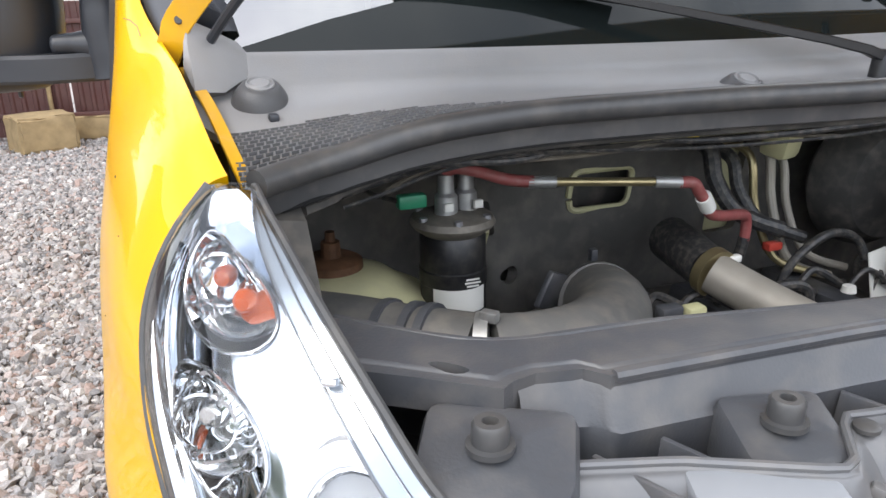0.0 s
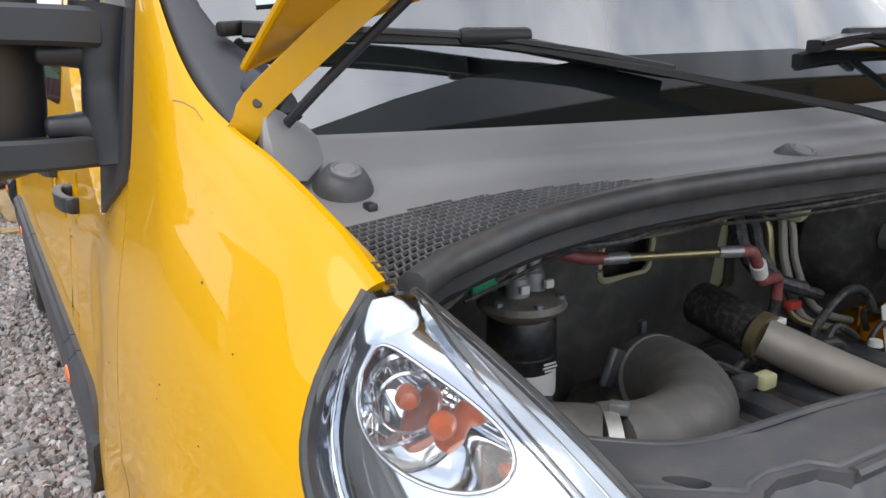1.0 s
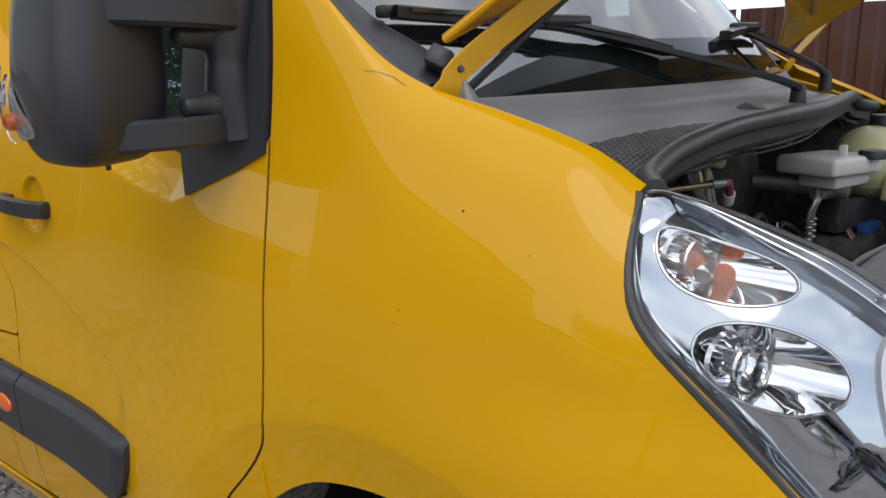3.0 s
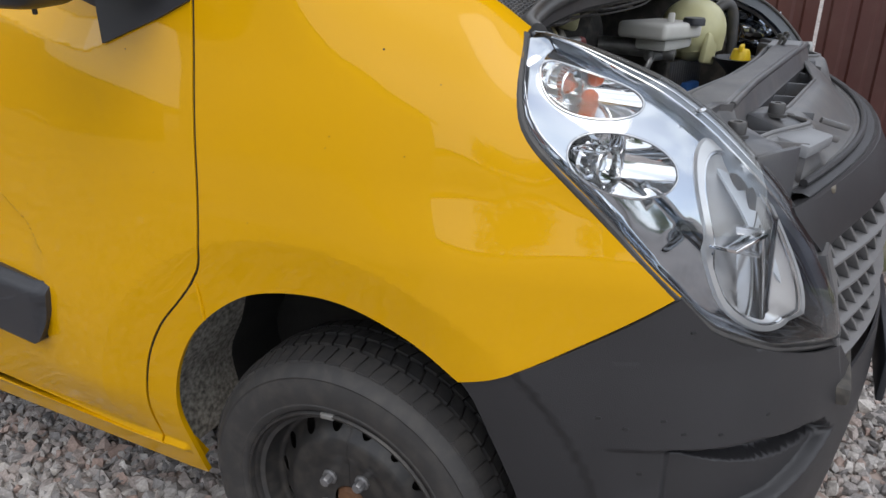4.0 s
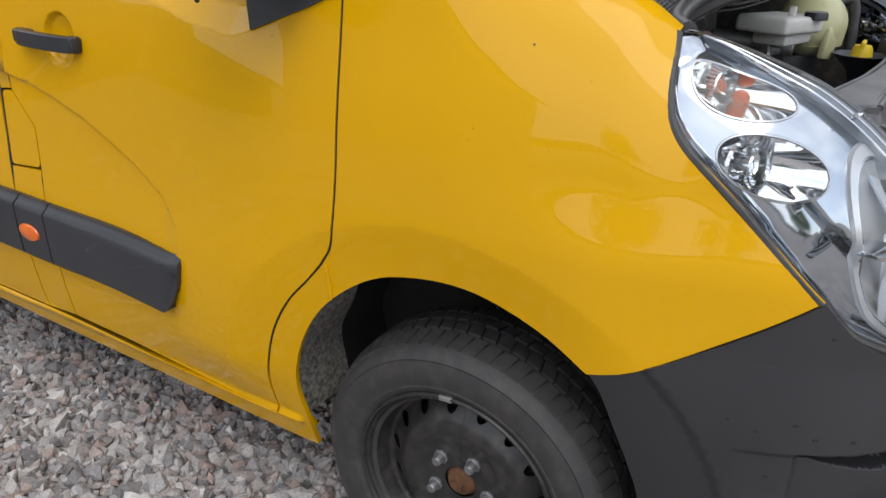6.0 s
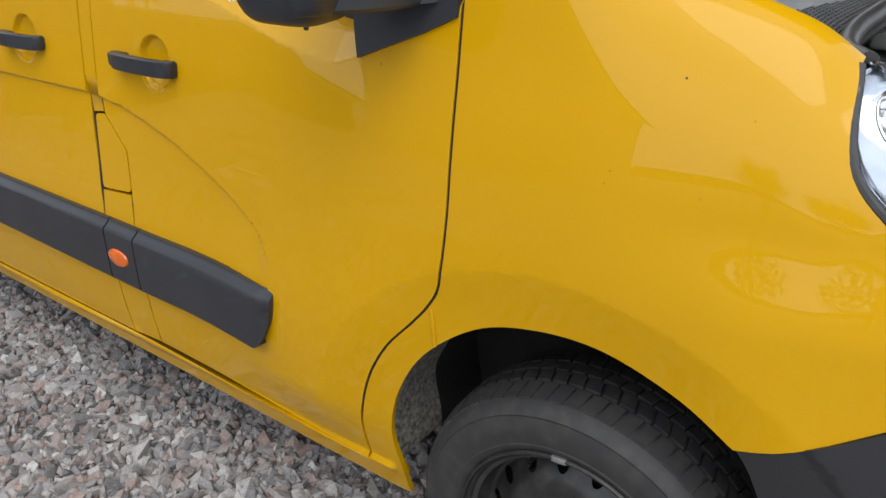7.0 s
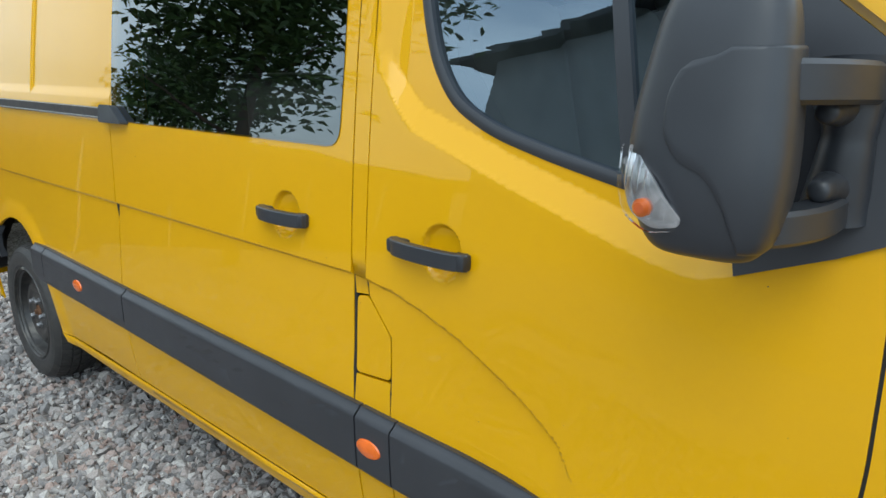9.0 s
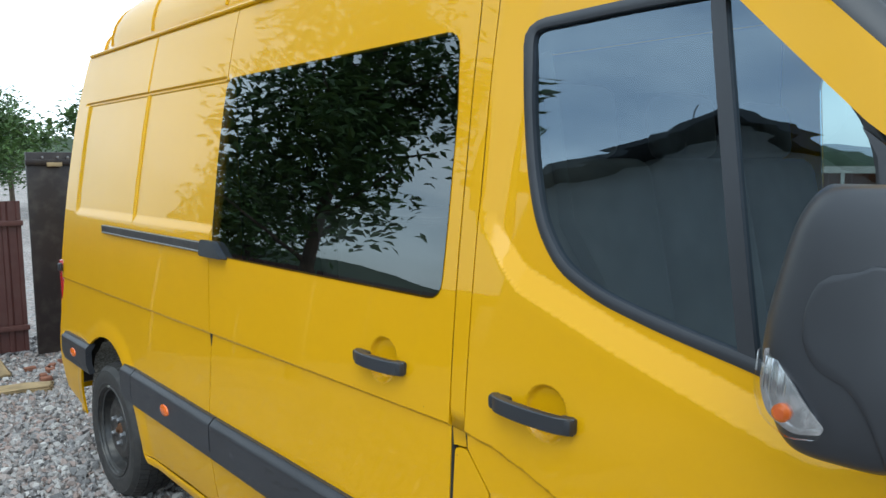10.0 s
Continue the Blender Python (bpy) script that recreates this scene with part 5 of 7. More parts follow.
SHINY = material("bright indicator reflector", (0.62, 0.63, 0.66), 0.22, metal=0.75, vary=0.35, vary_size=90)
lens = panel("mirror_indicator", SIGNAL, signal_at, GLASS, mirror, step=0.01, thick=0.003, out=-1, label="clear indicator lens on the mirror")
lens.visible_shadow = False
panel("indicator_back", inset(SIGNAL, 0.003), lambda y, z: signal_at(y, z) + Vector((0.014, 0, 0)), SHINY, mirror, step=0.008, thick=0.004, out=-1)
part("indicator_bulb", lathe([(0.0, 0.007), (0.007, 0.006), (0.0115, 0.001), (0.012, -0.006)], 16, m=Matrix.Translation((-1.244, 0.514, 1.286)) @ Matrix.Rotation(radians(-90), 4, "Y")), AMBER, mirror, "amber bulb")
for k in range(2, 7):
    y = 0.476 + 0.011 * k
    low, high = 1.306, min(1.354, 1.278 + 1.15 * (y - 0.465))
    if high - low > 0.012:
        part("lens_rib", bar([signal_at(y, z) + Vector((0.007, 0, 0)) for z in np.linspace(low + 0.003, high - 0.004, 6)], 0.0016, 0.0030, (1, 0, 0)), SATIN, mirror)
part("mirror_drain", lathe([(0.0, -0.006), (0.004, -0.004), (0.004, 0.006)], 10, at=(-1.135, 0.47, 1.214)), BLACK, mirror)
part("mirror_glass", block((0.085, 0.004, 0.17), (-1.135, 0.534, 1.39), 0.001), CHROME, mirror)

# ---- cowl panel, seal, wipers ----
SEAL_LINE = [(-0.848, -0.246, 1.192), (-0.793, -0.213, 1.196), (-0.745, -0.203, 1.203), (-0.689, -0.204, 1.216), (-0.629, -0.215, 1.228), (-0.528, -0.222, 1.236), (-0.41, -0.225, 1.237), (-0.265, -0.242, 1.239), (-0.043, -0.259, 1.238), (0.2, -0.245, 1.238), (0.45, -0.222, 1.235), (0.58, -0.208, 1.220), (0.69, -0.200, 1.202), (0.77, -0.225, 1.190)]
SEAL_LINE = [Vector(p) for p in SEAL_LINE]
SEAL_CURVE = curve_points(SEAL_LINE, 5)


def seal_at(x):
    xs = [p.x for p in SEAL_CURVE]
    return Vector((x, np.interp(x, xs, [p.y for p in SEAL_CURVE]), np.interp(x, xs, [p.z for p in SEAL_CURVE])))


def cowl_at(x, k):
    """Cowl: k from 0 at the seal to 1 at the glass."""
    s = seal_at(max(-0.845, min(0.76, x)))
    g = Vector((x, screen_y(x, 1.30) - 0.012, 1.300))
    p = s.lerp(g, k)
    p.x = x
    p.z -= 0.027 * math.sin(math.pi * min(1, max(0, k)) ** 2.2) + 0.004
    # raised rim before the glass
    p.z += 0.004 * ease(0.86, 0.89, k)
    return p


def mesh_top(x):
    """How far up the cowl the open mesh reaches."""
    return read_table(((-0.86, 0.45), (-0.78, 0.46), (-0.72, 0.47), (-0.60, 0.36), (-0.50, 0.25), (-0.40, 0.14), (-0.28, 0.02)), x)


xs = np.linspace(-0.86, -0.28, 28)
cowl = panel("cowl_panel", [(-0.875, 1.0), (-0.90, 0.75), (-0.87, mesh_top(-0.87))] + [(x, mesh_top(x)) for x in xs] + [(-0.275, 0.0), (0.0, 0.0), (0.76, 0.0), (0.84, 0.6), (0.80, 1.0), (0.4, 1.0), (0.0, 1.0), (-0.4, 1.0)], cowl_at, COWL, van, step=0.03, thick=0.01, out=1, label="weathered grey plastic scuttle panel below the screen")
# Near-black sheet that puts the shade below the open mesh into colour.
panel("mesh_shade", [(-0.87, 0.0)] + [(x, mesh_top(x) + 0.03) for x in xs] + [(-0.28, 0.0)], lambda x, k: cowl_at(x, k) - Vector((0, 0, 0.030)), GAP_DARK, van, step=0.05, thick=0.002)
MESHED = material("dark mesh plastic", (0.12, 0.12, 0.122), 0.45, vary=0.3, vary_size=15, dust=0.2)
lat = bmesh.new()
rung = 0.033
for r in range(16):
    k0 = 0.012 + rung * r
    run = [x for x in np.linspace(-0.86, -0.285, 100) if k0 < mesh_top(x) + 0.012]
    if len(run) > 2:
        bar([cowl_at(x, k0) for x in run], 0.0022, 0.004, bm=lat)
    for x in np.arange(-0.857 + 0.0056 * (r % 2), -0.288, 0.0112):
        if k0 + rung < mesh_top(x) + 0.012:
            bar([cowl_at(x, k0), cowl_at(x + 0.0012, k0 + rung)], 0.0024, 0.004, bm=lat)
part("cowl_mesh", lat, MESHED, cowl, "grey plastic mesh over the air intake")
# Cowl plastic again, with the bosses' duller light put into the colour.
BOSS = material("shade-darkened cowl plastic", (0.085, 0.085, 0.088), 0.45, bump=0.2, bump_size=500, vary=0.2, vary_size=6)
for x, y, z in ((-0.806, -0.030, 1.268), (-0.188, -0.176, 1.256)):
    m = Matrix.Translation((x, y, z)) @ pose(0, 0, 0, 22, 0, 0)
    part("cowl_boss", lathe([(0.0, -0.002), (0.019, -0.002), (0.024, -0.004), (0.031, -0.014), (0.038, -0.030), (0.043, -0.055)], 32, m=m), BOSS, cowl, "raised round boss, darkened for its shade")
    part("cowl_cap", lathe([(0.0, 0.001), (0.0105, 0.001), (0.0125, -0.0012), (0.0140, -0.0012), (0.0155, 0.0012), (0.0175, 0.0), (0.018, -0.006)], 32, m=m), COWL, cowl, "round grey cap")
cone = bmesh.new()
for q in ((-0.886, 0.004, 1.338), (-0.872, 0.040, 1.345), (-0.815, 0.052, 1.312), (-0.802, 0.036, 1.294), (-0.806, 0.014, 1.272), (-0.846, -0.022, 1.256), (-0.882, -0.030, 1.258), (-0.892, -0.010, 1.290), (-0.84, 0.05, 1.24), (-0.89, 0.04, 1.24)):
    cone.verts.new(q)
bmesh.ops.convex_hull(cone, input=cone.verts)
bmesh.ops.subdivide_edges(cone, edges=list(cone.edges), cuts=2, use_grid_fill=True)
for _ in range(2):
    bmesh.ops.smooth_vert(cone, verts=cone.verts, factor=0.16, use_axis_x=True, use_axis_y=True, use_axis_z=True)
part("screen_corner_cover", cone, COWL, cowl, "grey plastic corner cover", sharp=28)
part("washer_nozzle", block((0.012, 0.018, 0.010), (-0.80, -0.075, 1.232), 0.003), BLACK, cowl)
bonnet_seal = part("bonnet_seal", tube([p + Vector((0, -0.004, 0.004)) for p in SEAL_LINE], 0.0155, 12, 5), SEAL, van, "fat rubber bonnet seal")
part("seal_base", bar([p + Vector((0, 0.010, -0.022)) for p in SEAL_LINE], 0.016, 0.026, smooth=4), SEAL, bonnet_seal)
# wipers


def glass_point(x, z, d):
    return Vector((x, screen_y(x, z) - d, z + d * 0.5))


WIPER = material("worn black wiper paint", (0.010, 0.010, 0.011), 0.38, vary=0.3, vary_size=20)
GLOSSY = material("glossy black spine", (0.014, 0.014, 0.015), 0.2, coat=0.4)


def wiper(pivot, knee, head, tip, tail, name_label):
    w = part("wiper", bar([pivot, knee, head], 0.016, 0.012, smooth=4, taper=(1.3, 0.8)), WIPER, van, name_label)
    part("wiper_blade", bar([tail, head.lerp(tail, 0.5) + Vector((0, 0.004, 0)), head, head.lerp(tip, 0.5) + Vector((0, 0.004, 0)), tip], 0.024, 0.020, smooth=3), WIPER, w, "black wiper blade")
    part("wiper_spine", bar([head.lerp(tail, 0.94) + Vector((0, -0.010, 0.004)), head + Vector((0, -0.012, 0.004)), head.lerp(tip, 0.97) + Vector((0, -0.010, 0.004))], 0.012, 0.008, smooth=2), GLOSSY, w)
    part("blade_end", block((0.035, 0.022, 0.018), tail + (tail - head).normalized() * 0.012, 0.005, (0, math.degrees(-math.asin((tail - head).normalized().z)), 18)), WIPER, w)
    part("wiper_adapter", block((0.10, 0.026, 0.022), head + Vector((0, -0.006, 0.006)), 0.008, (0, 0, -16)), WIPER, w)
    part("wiper_pivot", lathe([(0.0, 0.018), (0.010, 0.018), (0.015, 0.008), (0.018, -0.03)], 16, at=pivot), WIPER, w)
    return w


wiper(Vector((0.031, -0.196, 1.268)), Vector((-0.05, -0.17, 1.300)), glass_point(-0.56, 1.392, 0.024), glass_point(-0.311, 1.350, 0.020), glass_point(-0.855, 1.412, 0.020), "black wiper arm and blade parked on the screen")
wiper(Vector((0.50, -0.151, 1.280)), Vector((0.46, -0.13, 1.315)), glass_point(0.20, 1.392, 0.024), glass_point(0.03, 1.380, 0.020), glass_point(0.46, 1.385, 0.020), "far black wiper arm and blade")
# parking sticker on the glass, inside
st_n = Vector((0, -1, 0.93)).normalized()


def sticker_at(a, b):
    x = -0.822 + 0.105 * a + 0.013 * b
    return glass_point(x, 1.450 + 0.010 * a + 0.0565 * b, 0.004)


PAPER = material("pale sticker film", (0.47, 0.52, 0.52), 0.4, vary=0.05, vary_size=20)
permit = panel("permit_sticker", [(0, 0), (1, 0), (1, 1), (0, 1)], sticker_at, PAPER, windscreen, step=0.25, thick=0.0005, label="white numbered permit sticker")


def lettering(text, at, across, up, size, mat, parent, name):
    c = bpy.data.curves.new(name, "FONT")
    c.body, c.size, c.align_x, c.align_y = text, 1.0, "CENTER", "CENTER"
    tmp = bpy.data.objects.new(name, c)
    me = bpy.data.meshes.new_from_object(tmp)
    bpy.data.objects.remove(tmp)
    a, b = across.normalized(), up.normalized()
    n = a.cross(b).normalized()
    b = n.cross(a)
    m = Matrix((a, b, n)).transposed().to_4x4()
    me.transform(Matrix.Translation(at) @ m @ Matrix.Scale(size, 4))
    me.materials.clear()
    me.materials.append(mat)
    return part(name, me, mat, parent)


INK = material("grey ink", (0.11, 0.12, 0.12), 0.6)
PALE_INK = material("pale grey ink", (0.35, 0.36, 0.36), 0.6)
ax, up_ = sticker_at(1, 0.4) - sticker_at(0, 0.4), sticker_at(0.5, 1) - sticker_at(0.5, 0)
lettering("172", sticker_at(0.52, 0.42) + ax.cross(up_).normalized() * 0.0015, ax, up_, 0.046, INK, windscreen, "permit_number")
for q, wide in ((0.86, (0.22, 0.40)), (0.80, (0.22, 0.34)), (0.86, (0.62, 0.80))):
    part("permit_line", bar([sticker_at(wide[0], q) + ax.cross(up_).normalized() * 0.001, sticker_at(wide[1], q) + ax.cross(up_).normalized() * 0.001], 0.0006, 0.002), PALE_INK, windscreen)

# ---- bonnet, raised ----
def bonnet_rear(a):
    """The bonnet's lower edge: a from -1 to 1 across."""
    x = -0.087 + a * (0.807 if a < 0 else 0.787)
    arch = 1 - abs(a) ** 2.6
    return Vector((x, 0.025 - 0.125 * arch, 1.377 - 0.03 * max(0, a) + (0.150 + 0.01 * max(0, a)) * arch))


BONNET_WAY = Vector((0.0, -0.845, 0.535))


def bonnet_at(a, b):
    p = bonnet_rear(max(-1, min(1, a))) + BONNET_WAY * b
    p.x *= 1 - 0.10 * b * abs(a)
    p.z += 0.05 * b * (1 - a * a)
    return p


bonnet = panel("bonnet", [(-1, 0), (1, 0), (1, 0.45), (0.93, 0.68), (0.5, 0.76), (0, 0.78), (-0.5, 0.76), (-0.93, 0.68), (-1, 0.45)], lambda a, b: bonnet_at(a, b) + Vector((0, 0.003, 0.005)), PAINT, van, step=0.06, thick=0.004, out=1, label="raised yellow bonnet with black insulation pad")
INNER = [(-0.998, 0.0), (-0.5, 0.0), (0, 0.0), (0.5, 0.0), (0.998, 0.0), (0.998, 0.44), (0.925, 0.67), (0.5, 0.745), (0, 0.76), (-0.5, 0.745), (-0.925, 0.67), (-0.998, 0.44)]
panel("bonnet_frame", INNER, lambda a, b: bonnet_at(a, b) - Vector((0, 0.53, 0.845)) * (0.014 * ease(0.0, 0.05, b) * ease(0.0, 0.06, 1 - abs(a))), PAINT_IN, bonnet, step=0.05, thick=0.003, out=-1, label="yellow inner frame")
scallop = []
for k in range(41):
    a = -0.86 + 1.72 * k / 40
    lift = 0.20 + 0.05 * abs(math.sin(k * 0.55)) - 0.035 * (1 - a * a) + (0.045 if k % 8 in (3, 4) else 0.0)
    scallop.append((a, lift))
panel("insulation_pad", scallop + [(0.90, 0.5), (0.86, 0.64), (0.4, 0.72), (-0.4, 0.72), (-0.86, 0.64), (-0.93, 0.5)], lambda a, b: bonnet_at(a, b) - Vector((0, 0.53, 0.845)) * (0.026 + 0.008 * math.sin(a * 21) * math.sin(b * 30)), SOOT, bonnet, step=0.022, thick=0.018, out=-1, label="quilted black sound insulation")
for s in (-1, 1):
    part("bonnet_hem", tube([bonnet_at(s * (1 if b < 0.45 else 1 - 0.07 * (b - 0.45) / 0.23), b) + Vector((0, 0.001, 0.002)) for b in np.linspace(0.0, 0.68, 24)], 0.0048, 8, 1), PAINT, bonnet)
part("bonnet_rib", tube([bonnet_at(a, 0.075) - Vector((0, 0.53, 0.845)) * 0.014 for a in np.linspace(-0.80, 0.80, 24)], 0.012, 8, 1), PAINT_IN, bonnet)
for s in (-1, 1):
    k = 1.0 if s < 0 else -0.93
    arm = [Vector((-0.908, 0.036, 1.298)), Vector((-0.898, 0.016, 1.320)), Vector((-0.889, 0.005, 1.343)), Vector((-0.84, -0.057, 1.405)), Vector((-0.789, -0.117, 1.465)), Vector((-0.770, -0.140, 1.488))]
    arm = [Vector((p.x * k, p.y, p.z)) for p in arm]
    hinge = part("bonnet_hinge", bar(arm, 0.005, 0.034, (0.57 * k, -0.18, -0.655), smooth=3), PAINT_IN, van, "yellow pressed bonnet hinge")
    for p in (arm[4],):
        part("hinge_bolt", lathe([(0.0, 0.016), (0.005, 0.016), (0.006, 0.008), (0.013, 0.007), (0.013, 0.0)], 12, m=Matrix.Translation(p) @ Vector((0.2 * s, -0.9, -0.3)).to_track_quat("Z", "Y").to_matrix().to_4x4()), ALLOY, hinge)
    part("hinge_hole", lathe([(0.0, 0.0042), (0.0045, 0.0042), (0.0055, 0.002), (0.006, 0.0)], 14, m=Matrix.Translation(arm[2]) @ Vector((-0.3 * k, -0.95, 0.1)).to_track_quat("Z", "Y").to_matrix().to_4x4()), SEAL, hinge)
part("washer_hose", tube([(-0.715, -0.14, 1.500), (-0.745, -0.115, 1.465), (-0.79, -0.06, 1.405), (-0.83, -0.02, 1.355), (-0.86, 0.02, 1.31)], 0.006, 8), BLACK, bonnet, "black washer hose")
part("hinge_cover", block((0.045, 0.035, 0.030), (-0.862, 0.060, 1.352), 0.006, (30, 25, 35)), BLACK, van, "black hinge cover block")
part("hose_clip", block((0.03, 0.035, 0.022), (-0.715, -0.140, 1.503), 0.004, (0, 25, 30)), BLACK, bonnet)
for a in (-0.42, 0.42):
    p = bonnet_at(a, 0.02)
    part("bonnet_strap", tube([p + Vector((0, 0, -0.015)), p + Vector((0.03, -0.05, 0.0)), p + Vector((0.05, -0.10, 0.04))], 0.007, 8), BLACK, bonnet)

# ---- cabin ----
# Pale tone puts the light seen in the rear side glass into the bench.
BENCH = material("lightened bench back", (0.40, 0.41, 0.41), 0.5, vary=0.15, vary_size=5)
part("dashboard", mesh_of("dashboard", [(x, screen_y(x, 1.30) + dy, z) for dy, z in ((0.03, 1.29), (0.22, 1.345), (0.40, 1.34), (0.46, 1.28), (0.47, 0.85)) for x in np.linspace(-0.84, 0.80, 11)],
     [(11 * r + c, 11 * r + c + 1, 11 * r + c + 12, 11 * r + c + 11) for r in range(4) for c in range(10)], DASH), DASH, van, "grey dashboard behind the screen")


def seat(x, y, turn, label):
    s = part("seat", block((0.52, 0.52, 0.16), (x, y, 0.92), 0.05, seg=3), FABRIC, van, label)
    part("backrest", block((0.50, 0.15, 0.66), (x, y + 0.28, 1.28), 0.06, (-12, 0, 0), seg=3), FABRIC, s)
    part("headrest", block((0.28, 0.11, 0.20), (x, y + 0.37, 1.70), 0.045, (-8, 0, 0), seg=3), FABRIC, s)
    part("seat_base", block((0.46, 0.46, 0.5), (x, y, 0.60), 0.02), LINING, s)


seat(-0.55, 1.02, 0, "grey fabric cab seat")
seat(-0.02, 1.02, 0, "grey fabric middle cab seat")
seat(0.52, 1.02, 0, "grey fabric driver seat")
bench = part("bench", block((0.95, 0.60, 0.40), (-0.12, 2.24, 0.66), 0.04, seg=3), LINING, van, "rear bench with lightened back")
part("bench_back", block((0.92, 0.58, 0.56), (-0.12, 2.24, 1.135), 0.07, seg=4), BENCH, bench, "bench back, lightened for light in the glass")
part("bench_rim", block((0.95, 0.07, 0.56), (-0.12, 2.545, 1.135), 0.03, (-9, 0, 0), seg=3), FABRIC, bench)
part("bench_ledge", block((0.96, 0.62, 0.014), (-0.12, 2.23, 1.405), 0.006), LINING, bench)
part("seat_belt", bar([(-0.78, 1.30, 1.85), (-0.76, 1.24, 1.45), (-0.60, 1.10, 1.05)], 0.004, 0.045, (0, 1, 0)), FABRIC, van)
part("roof_lining", block((1.45, 3.6, 0.03), (0, 2.6, 2.13), 0.01), LINING, van)
part("steering_wheel", tube([(0.42 + 0.19 * math.cos(a), 0.62 - 0.10 * math.sin(a), 1.22 + 0.16 * math.sin(a)) for a in np.linspace(0, 2 * math.pi, 25)], 0.016, 8, 1), BLACK, van)
panel("inner_lining", [(0.57, 0.35), (3.40, 0.35), (3.40, 0.80), (4.36, 0.80), (4.36, 0.35), (4.6, 0.35), (4.6, 1.18), (0.5, 1.12), (0.36, 1.18), (0.36, 0.82), (0.57, 0.70)], lambda y, z: Vector((-0.86, y, z)), LINING, van, step=0.4, thick=0.02, out=-1)
panel("far_lining", [(1.4, 0.35), (4.6, 0.35), (4.6, 2.1), (1.4, 2.1)], lambda y, z: Vector((0.66, y, z)), LINING, van, step=0.4, thick=0.02, out=-1)
panel("far_lining", [(0.4, 0.35), (1.4, 0.35), (1.4, 1.2), (0.4, 1.15)], lambda y, z: Vector((0.78, y, z)), LINING, van, step=0.4, thick=0.02, out=-1)


# near-black strips added behind the panel gaps to make their shade
for line in (GAP[:-1], SLIDE_FRONT, SLIDE_REAR, [(y + 0.002, z) for y, z in DOOR_REAR]):
    pts = []
    for y, z in line:
        y = y if line is not SLIDE_FRONT else y - 0.002
        deep = 0.0105 if line[0] != GAP[0] else 0.0105 + 0.009 * (1 - ease(0.30, 0.50, z))
        pts.append((-door_skin(y, z) + deep, y, z))
    part("gap_backing", tube(pts, 0.0085, 8, 2), GAP_DARK, van)

panel("sill_end", [(0.485, 0.262), (0.60, 0.262), (0.60, 0.44), (0.485, 0.44)], lambda y, z: Vector((-door_skin(y, z) + 0.007, y, z)), PAINT, van, step=0.03, thick=0.002, out=-1)

# ---- small marks on the paint ----
def speck(at, size):
    p = at - Vector((0.0004, 0, 0))
    part("dirt_speck", lathe([(0.0, 0.0008), (size, 0.0004), (size * 1.2, -0.001)], 7, m=Matrix.Translation(p) @ Matrix.Rotation(radians(-90), 4, "Y")), SOOT, van)


rng = random.Random(11)
speck(wing_at(-0.064, wing_v(-0.064, 1.176)), 0.0015)
for k in range(5):
    y, z = rng.uniform(-0.2, 0.27), rng.uniform(0.85, 1.2)
    speck(wing_at(y, wing_v(y, z)), rng.uniform(0.0005, 0.0009))
for k in range(10):
    y, z = rng.uniform(0.35, 2.6), rng.uniform(0.70, 1.15)
    speck(door_at(y, z), rng.uniform(0.0005, 0.0010))
part("scratch", bar([wing_at(y, wing_v(y, z)) + Vector((-0.0006, -0.0006, 0)) for y, z in ((0.062, 1.323), (0.080, 1.334), (0.100, 1.341), (0.118, 1.343))], 0.0005, 0.0009), BOLT, van, "thin grey scratch")

# ---- engine bay ----
FIREWALL_Y = 0.12
WIRE = material("black wire loom", (0.026, 0.026, 0.027), 0.5, vary=0.3, vary_size=30, dust=0.3)
RED = material("faded red hose", (0.30, 0.075, 0.07), 0.5, vary=0.3, vary_size=25, dust=0.2)
BRASS = material("brass coloured pipe", (0.40, 0.33, 0.18), 0.35, metal=0.8, vary=0.3, vary_size=20)
TANK = material("yellowed tank plastic", (0.62, 0.60, 0.34), 0.35, vary=0.2, vary_size=10, dust=0.1)
DIRT = material("dirty brown plastic", (0.15, 0.13, 0.10), 0.7, vary=0.4, vary_size=10, dust=0.4)
HOSE = material("dusty rubber hose", (0.13, 0.127, 0.12), 0.55, vary=0.35, vary_size=9, dust=0.3, bump=0.2, bump_size=150)
FILTER = material("black filter paint", (0.012, 0.012, 0.013), 0.4, vary=0.3, vary_size=20, dust=0.08)
DUSTY = material("dusty aluminium", (0.36, 0.33, 0.28), 0.55, metal=0.35, vary=0.3, vary_size=14, dust=0.3)
GREEN = material("green connector", (0.03, 0.25, 0.13), 0.4)
BLUE = material("blue connector", (0.05, 0.17, 0.50), 0.4)
YELLOW = material("yellow cap plastic", (0.85, 0.60, 0.02), 0.4, vary=0.1, vary_size=15)


INSUL = material("moulded black insulation", (0.105, 0.099, 0.090), 0.7, bump=0.5, bump_size=45, vary=0.4, vary_size=7, dust=0.25)


